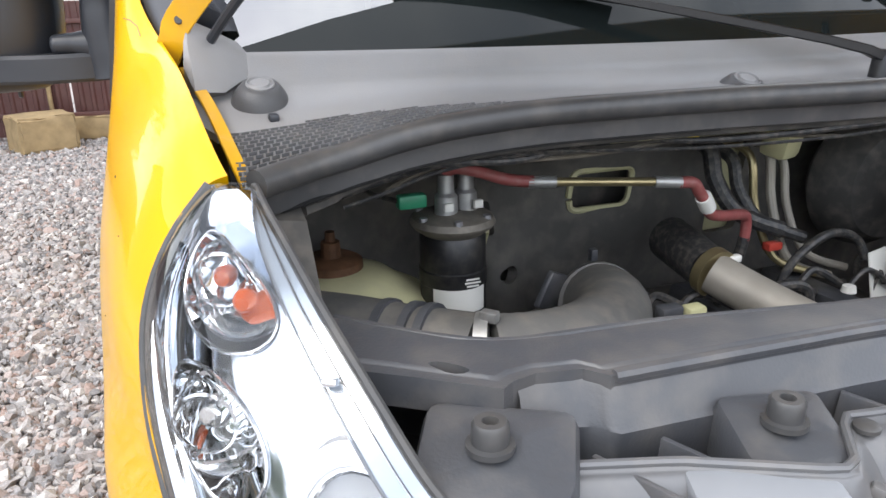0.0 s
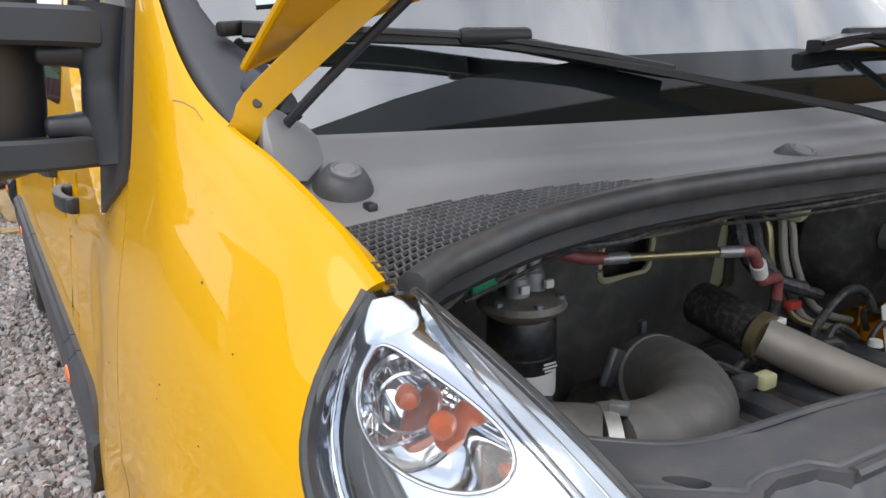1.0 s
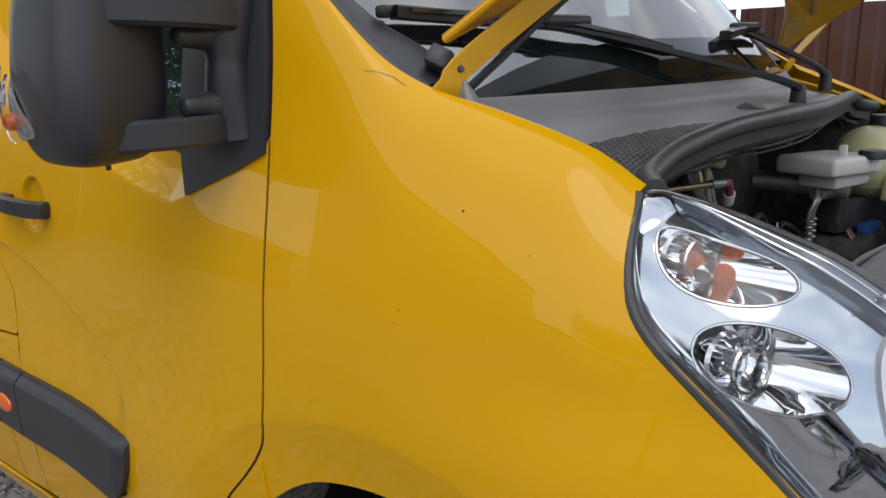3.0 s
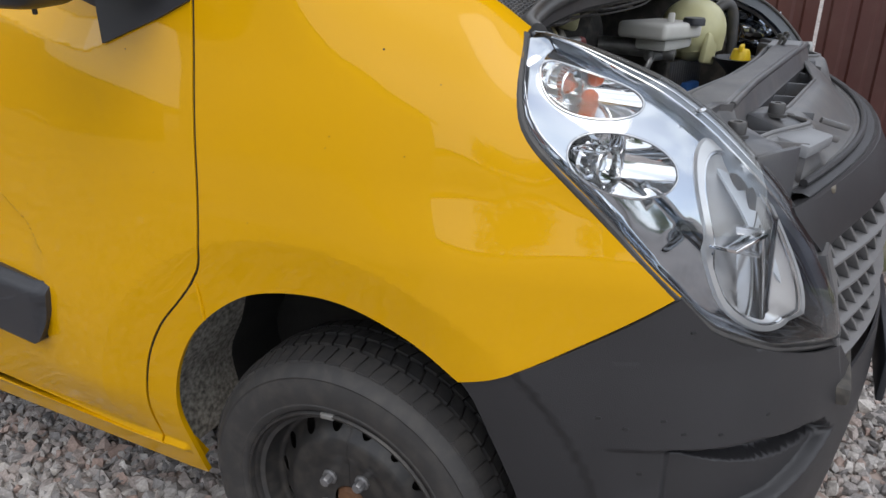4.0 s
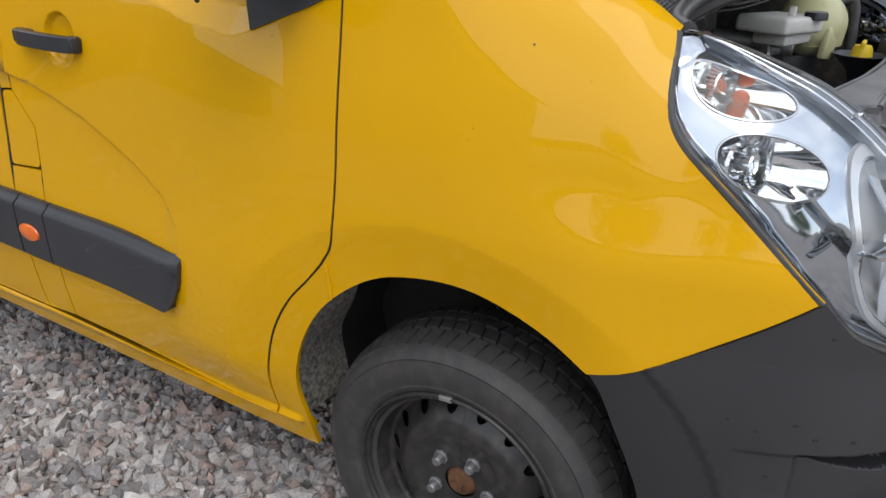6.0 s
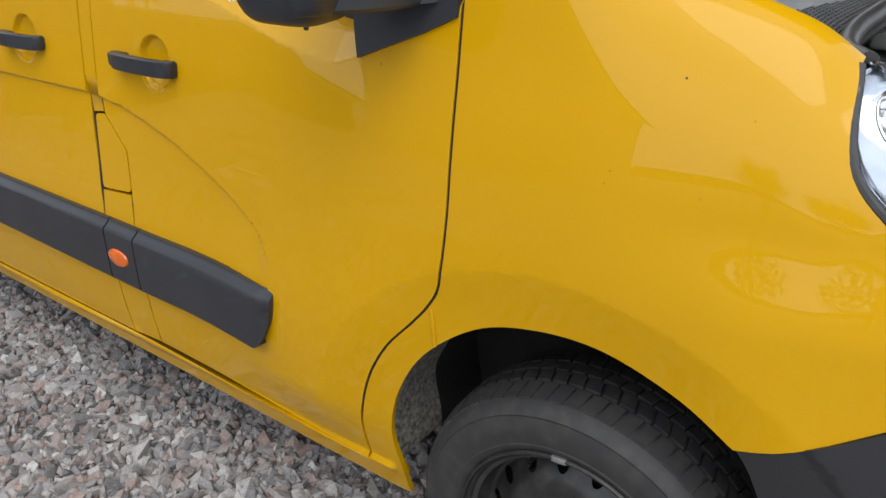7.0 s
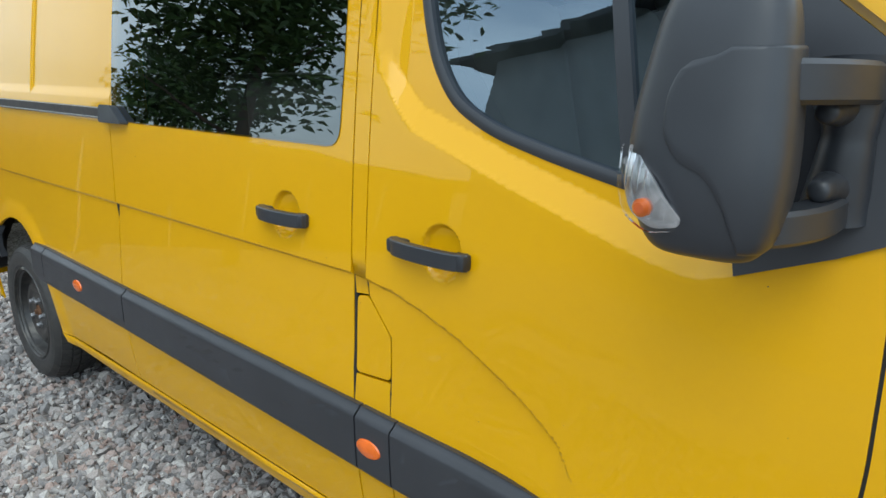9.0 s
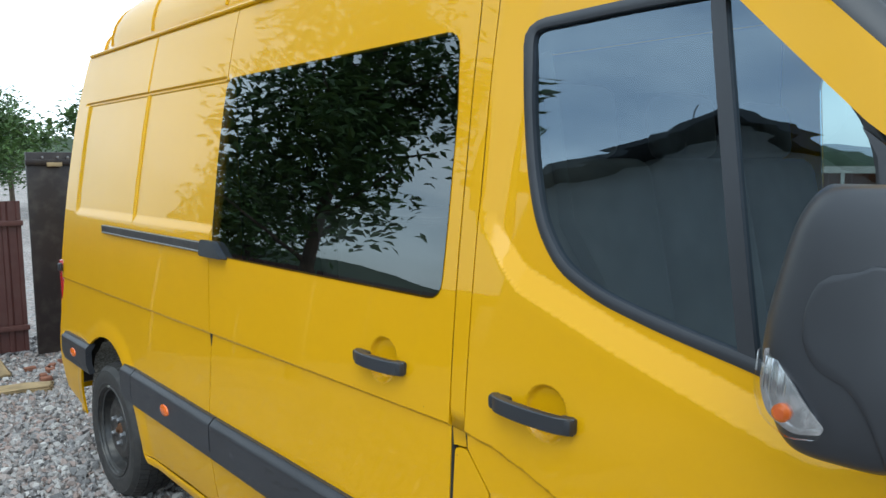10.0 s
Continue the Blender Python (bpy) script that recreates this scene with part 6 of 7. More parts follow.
def firewall():
    """Insulated bulkhead with openings that show the primed sheet behind."""
    def at(x, z):
        fold = 0.022 * ease(0.0, 0.04, 0.05 - abs(x + 0.43 + (z - 0.95) * 0.35)) + 0.016 * ease(0.0, 0.03, 0.04 - abs(x + 0.02 - (z - 0.9) * 0.2))
        return Vector((x, FIREWALL_Y - 0.02 * math.sin(x * 9) * math.sin(z * 11) - 0.05 * ease(1.05, 1.2, z) - fold, z))

    holes = [rounded([(-0.285, 1.005), (-0.165, 1.005), (-0.155, 1.075), (-0.280, 1.075)], 0.02),
             [(-0.395 + 0.020 * math.cos(t), 0.905 + 0.014 * math.sin(t)) for t in np.linspace(0, 2 * math.pi, 16)[:-1]],
             rounded([(-0.47, 0.98), (-0.42, 0.98), (-0.43, 1.04), (-0.47, 1.04)], 0.01),
             rounded([(0.02, 0.92), (0.11, 0.92), (0.12, 1.12), (0.03, 1.12)], 0.02)]
    panel("bulkhead_insulation", [(-0.86, 0.78), (-0.57, 0.78), (-0.57, 0.45), (0.53, 0.45), (0.53, 0.78), (0.80, 0.78), (0.80, 1.20), (0.4, 1.235), (0, 1.24), (-0.4, 1.235), (-0.86, 1.20)], at, INSUL, van, step=0.02, thick=0.02, holes=holes, out=1, label="black bulkhead insulation with cut-outs")
    part("bulkhead", block((0.78, 0.02, 0.42), (0.36, FIREWALL_Y + 0.05, 1.0), 0.004), CREAM, van, "primed bulkhead sheet")
    part("bulkhead", block((0.80, 0.02, 0.42), (-0.43, FIREWALL_Y + 0.06, 1.0), 0.004), SOOT, van)
    part("opening_rim", tube([(x, FIREWALL_Y - 0.012, z) for x, z in rounded([(-0.285, 1.005), (-0.165, 1.005), (-0.155, 1.075), (-0.280, 1.075), ], 0.02)] + [(-0.285, FIREWALL_Y - 0.012, 1.03)], 0.006, 6, 1), CREAM, van)
    part("bay_floor", block((1.08, 1.0, 0.04), (-0.03, -0.30, 0.55), 0.01), SOOT, van)
    part("scuttle_shelf", bar([p + Vector((0, 0.12, -0.040)) for p in SEAL_LINE], 0.20, 0.010, smooth=3), SOOT, van)
    part("scuttle_lip", bar([p + Vector((0, 0.030, -0.045)) for p in SEAL_LINE[6:-3]], 0.003, 0.004, smooth=4), CREAM, van)
    for s, k in ((-1, 1.0), (1, -0.93)):
        part("inner_wing", mesh_of("inner_wing", [(-0.86 * k, y, z) for y, z in ((-0.24, 1.16), (0.1, 1.24), (0.12, 0.78), (-0.40, 0.78), (-0.40, 0.95))] + [(-0.80 * k, y, z) for y, z in ((-0.24, 1.15), (0.1, 1.23), (0.12, 0.78), (-0.40, 0.78), (-0.40, 0.95))],
             [(0, 1, 2, 3, 4), (5, 6, 7, 8, 9), (0, 1, 6, 5), (4, 0, 5, 9)], SOOT, False), SOOT, van)
        part("wing_flange", bar([((0.024 - smooth_table(EDGE_X, y, 0.03)) * k, y + 0.006, shoulder(y)[0] - 0.040) for y in np.linspace(-0.225, 0.04, 14)], 0.014, 0.005), PAINT_IN, van)


firewall()
# strut tower
tower = part("strut_tower", lathe([(0.0, 0.052), (0.05, 0.052), (0.075, 0.044), (0.10, 0.025), (0.135, 0.006), (0.15, -0.03), (0.16, -0.10)], 40, at=(-0.708, 0.035, 0.935)), CREAM, van, "cream primed strut tower")
part("strut_plate", lathe([(0.0, 0.018), (0.035, 0.018), (0.046, 0.012), (0.047, 0.0)], 28, at=(-0.716, 0.050, 0.986)), RUST, tower, "rusty strut plate")
part("strut_nut", lathe([(0.0, 0.040), (0.007, 0.040), (0.008, 0.026), (0.014, 0.025), (0.016, 0.0)], 10, at=(-0.716, 0.050, 1.002)), RUST, tower)
# fuel filter
LID = material("dusty cast lid", (0.20, 0.18, 0.15), 0.6, metal=0.3, vary=0.4, vary_size=30, dust=0.3)
F = Vector((-0.553, -0.025, 0.93))
filt = part("fuel_filter", lathe([(0.0, -0.02), (0.040, -0.018), (0.047, -0.01), (0.048, 0.04), (0.050, 0.042), (0.050, 0.062), (0.048, 0.064), (0.048, 0.110), (0.044, 0.116)], 36, at=F), FILTER, van, "black fuel filter with metal lid and white label")
part("filter_lid", lathe([(0.0, 0.146), (0.020, 0.146), (0.046, 0.142), (0.058, 0.138), (0.062, 0.130), (0.058, 0.124), (0.052, 0.120), (0.045, 0.114)], 36, at=F), LID, filt, "dusty cast metal lid")
for k in range(6):
    a = k * math.pi / 3 + 0.3
    part("lid_screw", lathe([(0.0, 0.012), (0.006, 0.012), (0.007, 0.0)], 8, at=F + Vector((0.052 * math.cos(a), 0.052 * math.sin(a), 0.132))), BOLT, filt)
lab = bmesh.new()
rows = [[lab.verts.new(F + Vector((0.0488 * math.sin(a), -0.0488 * math.cos(a), z))) for a in np.linspace(-1.0, 0.75, 12)] for z in (0.004, 0.042)]
for i in range(11):
    lab.faces.new((rows[0][i], rows[0][i + 1], rows[1][i + 1], rows[1][i]))
part("filter_label", lab, WHITE, filt, "white paper label")
for z, w in ((0.056, 0.020), (0.051, 0.024), (0.046, 0.018)):
    part("label_bar", bar([F + Vector((0.010 + w * (t - 0.5), -0.0505, z)) for t in (0, 1)], 0.001, 0.0025), WHITE, filt)
for x, y in ((-0.012, -0.006), (0.022, 0.004)):
    part("fuel_port", lathe([(0.017, 0.14), (0.016, 0.17), (0.012, 0.175), (0.011, 0.200), (0.0, 0.205)], 16, at=F + Vector((x, y, 0))), ALLOY, filt)
part("port_clip", block((0.014, 0.008, 0.012), F + Vector((-0.016, -0.026, 0.158)), 0.002), WHITE, filt)
part("port_clip", block((0.014, 0.008, 0.012), F + Vector((0.032, -0.018, 0.156)), 0.002), WHITE, filt)
part("sensor_plug", block((0.042, 0.020, 0.020), (-0.610, -0.012, 1.092), 0.004), GREEN, filt, "green sensor plug")
part("sensor_wire", tube([(-0.63, -0.01, 1.094), (-0.66, 0.03, 1.10), (-0.68, 0.07, 1.12)], 0.004, 6), WIRE, filt)
part("filter_bracket", bar([F + Vector((0.055, 0.03, 0.10)), F + Vector((0.066, 0.07, 0.06)), F + Vector((0.066, 0.10, -0.02))], 0.03, 0.012), CREAM, filt)
# fuel line: red hose, brass pipe, red hose
line = part("fuel_line", tube([(-0.565, -0.03, 1.132), (-0.555, -0.042, 1.140), (-0.53, -0.052, 1.136), (-0.49, -0.07, 1.124), (-0.455, -0.082, 1.120)], 0.0086, 12), RED, van, "red fuel hose with brass pipe")
part("line_sleeve", tube([(-0.462, -0.080, 1.120), (-0.425, -0.092, 1.119)], 0.0085, 12, 1), ALLOY, line)
part("brass_pipe", tube([(-0.43, -0.090, 1.119), (-0.26, -0.140, 1.113)], 0.0062, 12, 1), BRASS, line)
part("line_sleeve", tube([(-0.29, -0.131, 1.114), (-0.253, -0.142, 1.112)], 0.0085, 12, 1), ALLOY, line)
part("red_hose", tube([(-0.256, -0.141, 1.112), (-0.235, -0.146, 1.110), (-0.222, -0.145, 1.095), (-0.21, -0.142, 1.082)], 0.0086, 12), RED, line)
part("hose_joint", tube([(-0.213, -0.143, 1.087), (-0.195, -0.135, 1.066)], 0.012, 12, 1), WHITE, line, "white hose joint")
part("red_hose", tube([(-0.197, -0.136, 1.068), (-0.18, -0.126, 1.052), (-0.14, -0.108, 1.040), (-0.085, -0.09, 1.030), (-0.072, -0.085, 1.015), (-0.072, -0.085, 0.985)], 0.0086, 12), RED, line)
part("black_hose", tube([(-0.072, -0.085, 0.99), (-0.078, -0.082, 0.955), (-0.10, -0.075, 0.93), (-0.13, -0.06, 0.915)], 0.009, 10), WIRE, line)
# intake duct, clamp and elbow
duct = part("intake_duct", tube([(-0.80, -0.07, 0.955), (-0.73, -0.13, 0.958), (-0.675, -0.185, 0.962), (-0.61, -0.250, 0.968)], [0.054, 0.052, 0.048, 0.046], 22, 5), HOSE, van, "black plastic air intake duct")
for t in (0.0, 0.35, 0.55):
    p, q = Vector((-0.70, -0.160, 0.960)), Vector((-0.625, -0.235, 0.966))
    part("duct_rib", tube([p.lerp(q, t), p.lerp(q, t + 0.10)], 0.0535, 22, 1), BAY, duct)
part("duct_clamp", tube([(-0.612, -0.248, 0.968), (-0.598, -0.256, 0.969)], 0.0485, 26, 1), ALLOY, duct, "bright hose clamp")
part("clamp_screw", block((0.014, 0.022, 0.014), (-0.603, -0.262, 1.018), 0.003, (0, 0, 40)), ALLOY, duct)
part("elbow_hose", tube([(-0.60, -0.255, 0.968), (-0.54, -0.262, 0.962), (-0.47, -0.245, 0.952), (-0.40, -0.200, 0.940), (-0.345, -0.125, 0.925), (-0.322, -0.050, 0.905), (-0.318, -0.02, 0.86)], [0.045, 0.047, 0.050, 0.054, 0.058, 0.060, 0.060], 26, 8, ribs=0.014), HOSE, duct, "dusty corrugated rubber elbow")
part("elbow_collar", tube([(-0.330, -0.075, 0.912), (-0.325, -0.060, 0.908)], 0.065, 26, 1), HOSE, duct)
part("elbow_tab", block((0.012, 0.012, 0.020), (-0.312, -0.020, 0.972), 0.002), BAY, duct)
part("elbow_wing", block((0.06, 0.012, 0.06), (-0.400, -0.050, 0.935), 0.004, (10, 25, 30)), BAY, duct)
# turbo pipe
pipe = part("turbo_pipe", tube([(-0.150, 0.0, 0.972), (-0.160, -0.06, 0.968), (-0.170, -0.125, 0.962)], [0.038, 0.037, 0.035], 22, 5), WIRE, van, "dark rubber boost hose")
part("pipe_clamp", tube([(-0.170, -0.122, 0.962), (-0.168, -0.138, 0.959)], 0.0385, 26, 1), BRASS, pipe)
part("clamp_screw", block((0.022, 0.012, 0.012), (-0.138, -0.138, 0.980), 0.003), WHITE, pipe)
part("metal_pipe", tube([(-0.170, -0.132, 0.960), (-0.125, -0.205, 0.930), (-0.05, -0.295, 0.888), (0.0, -0.35, 0.86)], 0.032, 22, 5), DUSTY, pipe, "dusty aluminium boost pipe")
# engine block beneath
engine = part("engine", block((0.62, 0.34, 0.26), (-0.10, -0.10, 0.74), 0.04), SOOT, van, "black engine below the hoses")
for k in range(5):
    part("engine_rib", block((0.05, 0.24, 0.03), (-0.32 + 0.10 * k, -0.12, 0.875), 0.008), BAY, engine)
part("connector", block((0.035, 0.022, 0.020), (-0.300, -0.20, 0.945), 0.004), BAY, engine)
part("connector", block((0.030, 0.022, 0.022), (-0.262, -0.205, 0.940), 0.004), TANK, engine)
rng = random.Random(5)
for k in range(9):
    x, y = -0.30 + 0.075 * k, -0.17 + 0.05 * rng.random()
    pts = [(x, y, 0.90), (x + 0.04, y + 0.03 * rng.random(), 0.915 + 0.02 * rng.random()), (x + 0.09, y - 0.03 * rng.random(), 0.905), (x + 0.13, y + 0.02, 0.89)]
    part("wiring_loom", tube(pts, 0.004 + 0.004 * rng.random(), 7), WIRE, engine)
# wiring along the scuttle
loom = part("scuttle_loom", tube([p + Vector((0.0, 0.035 + 0.012 * math.sin(k * 1.9), -0.050 - 0.006 * math.sin(k * 2.7))) for k, p in enumerate(SEAL_LINE[2:-1])], 0.0042, 8), WIRE, van, "dusty wiring loom under the scuttle")
part("loom_wire", tube([p + Vector((0.0, 0.028, -0.056 - 0.007 * math.sin(k * 1.3 + 1))) for k, p in enumerate(SEAL_LINE[2:-1])], 0.0024, 6), WIRE, loom)
part("loom_wire", tube([p + Vector((0.0, 0.05, -0.060 - 0.007 * math.sin(k * 2.3 + 2))) for k, p in enumerate(SEAL_LINE[3:9])], 0.0028, 6), DIRT, loom)
part("loom_wire", tube([(-0.70, 0.03, 1.125), (-0.64, -0.02, 1.142), (-0.58, -0.07, 1.160), (-0.53, -0.11, 1.172), (-0.45, -0.13, 1.176), (-0.36, -0.15, 1.180)], 0.0036, 6), WIRE, loom)
part("loom_clip", block((0.018, 0.008, 0.007), (-0.285, -0.195, 1.188), 0.002, (0, 0, 10)), YELLOW, loom, "yellow loom clip")
# pipes and solenoids by the middle of the bulkhead
for k, (x, z0, z1, r, mat) in enumerate(((0.00, 1.10, 0.93, 0.007, BRASS), (0.035, 1.12, 0.92, 0.008, DUSTY), (0.07, 1.09, 0.93, 0.007, DUSTY), (-0.04, 1.10, 1.0, 0.011, WIRE), (-0.09, 1.12, 1.02, 0.014, WIRE))):
    part("bulkhead_pipe", tube([(x - 0.02, 0.06, z0 + 0.02), (x, 0.0, z0), (x + 0.005, -0.02, (z0 + z1) / 2), (x + 0.03, -0.05, z1), (x + 0.10, -0.08, z1 - 0.03)], r, 10), mat, van)
part("heater_valve", block((0.06, 0.05, 0.05), (0.035, -0.03, 1.125), 0.012, (10, 0, 20)), CREAM, van)
part("hose_end", block((0.03, 0.018, 0.014), (0.015, -0.06, 0.955), 0.003), material("red clip", (0.5, 0.06, 0.04), 0.4), van)
part("black_cable_loop", tube([(-0.02, -0.12, 0.915), (0.0, -0.125, 0.955), (0.05, -0.125, 0.985), (0.10, -0.12, 0.985), (0.14, -0.12, 0.965), (0.15, -0.13, 0.935)], 0.0075, 10), WIRE, van, "looped black cable")
part("black_cable", tube([(-0.10, -0.14, 0.90), (-0.06, -0.16, 0.93), (-0.02, -0.17, 0.925), (-0.01, -0.175, 0.89)], 0.009, 10), WIRE, van)
part("pump_cap", lathe([(0.0, 0.012), (0.010, 0.010), (0.012, 0.0)], 12, at=(0.05, -0.19, 0.915)), WHITE, van)
tag = part("paper_tag", block((0.055, 0.003, 0.085), (0.155, -0.155, 0.915), 0.001, (-12, 0, 14)), WHITE, van, "white paper tag on a wire")
part("tag_wire", tube([(0.135, -0.163, 0.885), (0.15, -0.162, 0.925), (0.165, -0.160, 0.90), (0.18, -0.158, 0.94)], 0.003, 6), WIRE, tag)
# brake servo, reservoir, coolant tank, unit with fins
servo = part("brake_servo", lathe([(0.0, 0.07), (0.05, 0.068), (0.10, 0.055), (0.125, 0.02), (0.128, -0.02), (0.10, -0.05)], 32, m=Matrix.Translation((0.32, 0.03, 1.02)) @ pose(0, 0, 0, 90, 0, 0)), SOOT, van, "black brake servo drum")
part("master_cylinder", tube([(0.32, -0.04, 1.03), (0.33, -0.12, 1.03), (0.34, -0.26, 1.02)], 0.026, 14), ALLOY, servo)
for z in (-0.02, 0.015):
    part("cylinder_port", tube([(0.27, -0.20, 1.035 + z), (0.40, -0.24, 1.03 + z)], 0.017, 12, 1), ALLOY, servo)
res = part("brake_reservoir", block((0.22, 0.15, 0.045), (0.315, -0.215, 1.085), 0.012, (0, 2, -18), seg=3), WHITE, van, "white plastic brake fluid reservoir")
part("reservoir_lower", block((0.16, 0.10, 0.05), (0.335, -0.225, 1.055), 0.012, (0, 0, -18)), WHITE, res)
part("reservoir_cap", lathe([(0.0, 0.020), (0.028, 0.020), (0.031, 0.014), (0.031, 0.0)], 24, at=(0.352, -0.300, 1.098)), BLACK, res, "black screw cap")
part("level_sensor", block((0.018, 0.018, 0.03), (0.30, -0.245, 1.118), 0.004), WHITE, res)
tank = bmesh.new()
bmesh.ops.create_uvsphere(tank, u_segments=24, v_segments=16, radius=1)
for v in tank.verts:
    v.co = Vector((0.545 + v.co.x * 0.115, -0.27 + v.co.y * 0.10, 1.065 + v.co.z * 0.095))
ct = part("coolant_tank", tank, TANK, van, "yellowed translucent coolant tank")
part("coolant", lathe([(0.0, 0.0), (0.10, 0.0), (0.095, -0.05), (0.05, -0.07)], 24, at=(0.545, -0.27, 1.06)), TANK, ct)
part("tank_cap", lathe([(0.0, 0.036), (0.030, 0.036), (0.034, 0.030), (0.035, 0.0)], 24, at=(0.575, -0.285, 1.150)), BLACK, ct, "black pressure cap")
part("tank_hose", tube([(0.63, -0.32, 1.12), (0.655, -0.35, 1.135), (0.67, -0.37, 1.10), (0.67, -0.38, 0.98)], 0.017, 12), SEAL, ct, "black coolant hose")
part("tank_mount", block((0.07, 0.02, 0.09), (0.475, -0.335, 1.02), 0.008, (0, 10, -20)), TANK, ct)
unit = part("finned_unit", block((0.21, 0.05, 0.09), (0.52, -0.24, 0.935), 0.006, (0, 0, -18)), SOOT, van, "black finned control unit")
for k in range(14):
    part("fin", block((0.004, 0.012, 0.075), (0.43 + k * 0.0138, -0.238 - k * 0.0045, 0.94), 0.001), BAY, unit)
part("blue_plug", block((0.075, 0.03, 0.03), (0.535, -0.285, 0.893), 0.005, (0, 0, -18)), BLUE, unit, "blue connector plug")
for k in range(6):
    c = (RED, ALLOY, WIRE)[k % 3]
    part("plug_wire", tube([(0.42 + 0.008 * k, -0.25, 0.90), (0.415 + 0.010 * k, -0.27, 0.87), (0.39 + 0.012 * k, -0.28, 0.845)], 0.0028, 6), c, unit)
for x in (0.235, 0.275):
    part("brake_line", tube([(x + 0.04, -0.20, 1.03), (x, -0.21, 1.01), (x - 0.01, -0.20, 0.97), (x, -0.20, 0.92), (x - 0.01, -0.19, 0.86)], 0.006, 8), ALLOY, servo)
    for z in (0.955, 0.94, 0.925, 0.91):
        part("line_spring", lathe([(0.0075, -0.003), (0.0095, 0.0), (0.0075, 0.003)], 12, at=(x - 0.004, -0.20, z)), ALLOY, servo)
funnel = part("filler_funnel", lathe([(0.018, -0.06), (0.03, -0.02), (0.07, 0.012), (0.074, 0.012), (0.032, -0.028), (0.014, -0.06)], 28, at=(0.50, -0.42, 0.985)), BLACK, van, "black filler funnel with yellow oil cap")
part("oil_cap", lathe([(0.0, 0.030), (0.022, 0.030), (0.026, 0.022), (0.030, 0.0)], 20, at=(0.50, -0.425, 0.992)), YELLOW, funnel, "yellow oil cap")
part("cap_grip", block((0.055, 0.012, 0.020), (0.50, -0.425, 1.025), 0.004), YELLOW, funnel)
part("battery_box", block((0.30, 0.22, 0.16), (0.52, -0.20, 0.80), 0.02), SOOT, van)

# ---- radiator support and front top plate ----
PALE = material("pale grey plastic", (0.24, 0.25, 0.265), 0.45, vary=0.1, vary_size=9)
PLATE_REAR = ((-0.81, -0.275), (-0.784, -0.311), (-0.735, -0.362), (-0.69, -0.404), (-0.655, -0.420), (-0.507, -0.433), (-0.283, -0.478), (-0.1, -0.498), (0.05, -0.508), (0.45, -0.512))
PLATE_FRONT = ((-0.81, -0.425), (-0.768, -0.455), (-0.702, -0.505), (-0.690, -0.497), (-0.667, -0.492), (-0.627, -0.500), (-0.612, -0.520), (-0.50, -0.526), (-0.36, -0.534), (-0.10, -0.560), (0.20, -0.590), (0.45, -0.602))


def plate_at(x, k):
    """Top of the radiator support: k from 0 at its rear edge to 1 at the front."""
    y0, y1 = smooth_table(PLATE_REAR, x, 0.03), read_table(PLATE_FRONT, x)
    k = min(1.0, max(0.0, k))
    z = 1.062 + 0.012 * ease(0.0, 0.16, k) + 0.003 * (ease(0.20, 0.24, k) - ease(0.84, 0.90, k)) - 0.012 * ease(0.1, 0.45, x)
    return Vector((x, y0 + (y1 - y0) * k, z))


hole = [(-0.731 + 0.014 * math.cos(t), 0.80 + 0.075 * math.sin(t)) for t in np.linspace(0, 2 * math.pi, 14)[:-1]]
support = panel("radiator_support", [(-0.80, 0), (0.42, 0), (0.42, 1), (-0.80, 1)], plate_at, BAY, van, step=0.03, thick=0.03, holes=[hole], out=-1, label="dusty black plastic radiator support", extra_v=[0.04 * k for k in range(1, 25)], extra_u=[p[0] for p in PLATE_FRONT] + [-0.617, -0.64])
part("support_lip", tube([plate_at(x, 0.0) + Vector((0, 0.004, 0.002)) for x in np.linspace(-0.79, 0.41, 60)], 0.005, 8, 1), BAY, support)
part("support_fold", tube([plate_at(x, 1.0) + Vector((0, 0.002, -0.002)) for x in np.linspace(-0.608, 0.41, 40)], 0.006, 8, 1), BAY, support)
# flange below the fold, lying lower towards the front
flange_xs = np.linspace(-0.685, 0.40, 130)
flange_rows = [[plate_at(x, 1.0) + Vector((0, dy, dz)) for x in flange_xs] for dy, dz in ((0.004, -0.006), (-0.003, -0.014), (-0.012, -0.042), (-0.016, -0.046), (-0.010, -0.10))]
part("support_flange", mesh_of("support_flange", [p for r in flange_rows for p in r], [(130 * r + c, 130 * r + c + 1, 130 * r + c + 131, 130 * r + c + 130) for r in range(4) for c in range(129)], BAY, sharp=40), BAY, support, "stepped front flange of the support")
# rear face of the support, its end and the stiffening lines across it
back_xs = np.linspace(-0.79, 0.42, 40)
back_rows = [[plate_at(x, 0.0) + Vector((0, dy, dz)) for x in back_xs] for dy, dz in ((0.001, 0.0), (0.006, -0.02), (0.004, -0.11))]
part("support_back", mesh_of("support_back", [p for r in back_rows for p in r], [(40 * r + c, 40 * r + c + 1, 40 * r + c + 41, 40 * r + c + 40) for r in range(2) for c in range(39)], BAY, sharp=40), BAY, support)
part("support_end", block((0.012, 0.105, 0.10), (0.425, -0.556, 1.008), 0.004), BAY, support)
part("support_cover", block((0.13, 0.075, 0.010), (0.30, -0.548, 1.066), 0.003, (0, 0, -2)), PALE, support, "pale label plate")
part("lamp_bracket", block((0.16, 0.10, 0.05), (0.55, -0.53, 1.01), 0.012, (6, 4, 20)), BAY, support)
part("lamp_bracket", block((0.10, 0.05, 0.03), (0.56, -0.57, 1.03), 0.006, (0, 10, 32)), ALLOY, support)
# ledges with rubber buffers


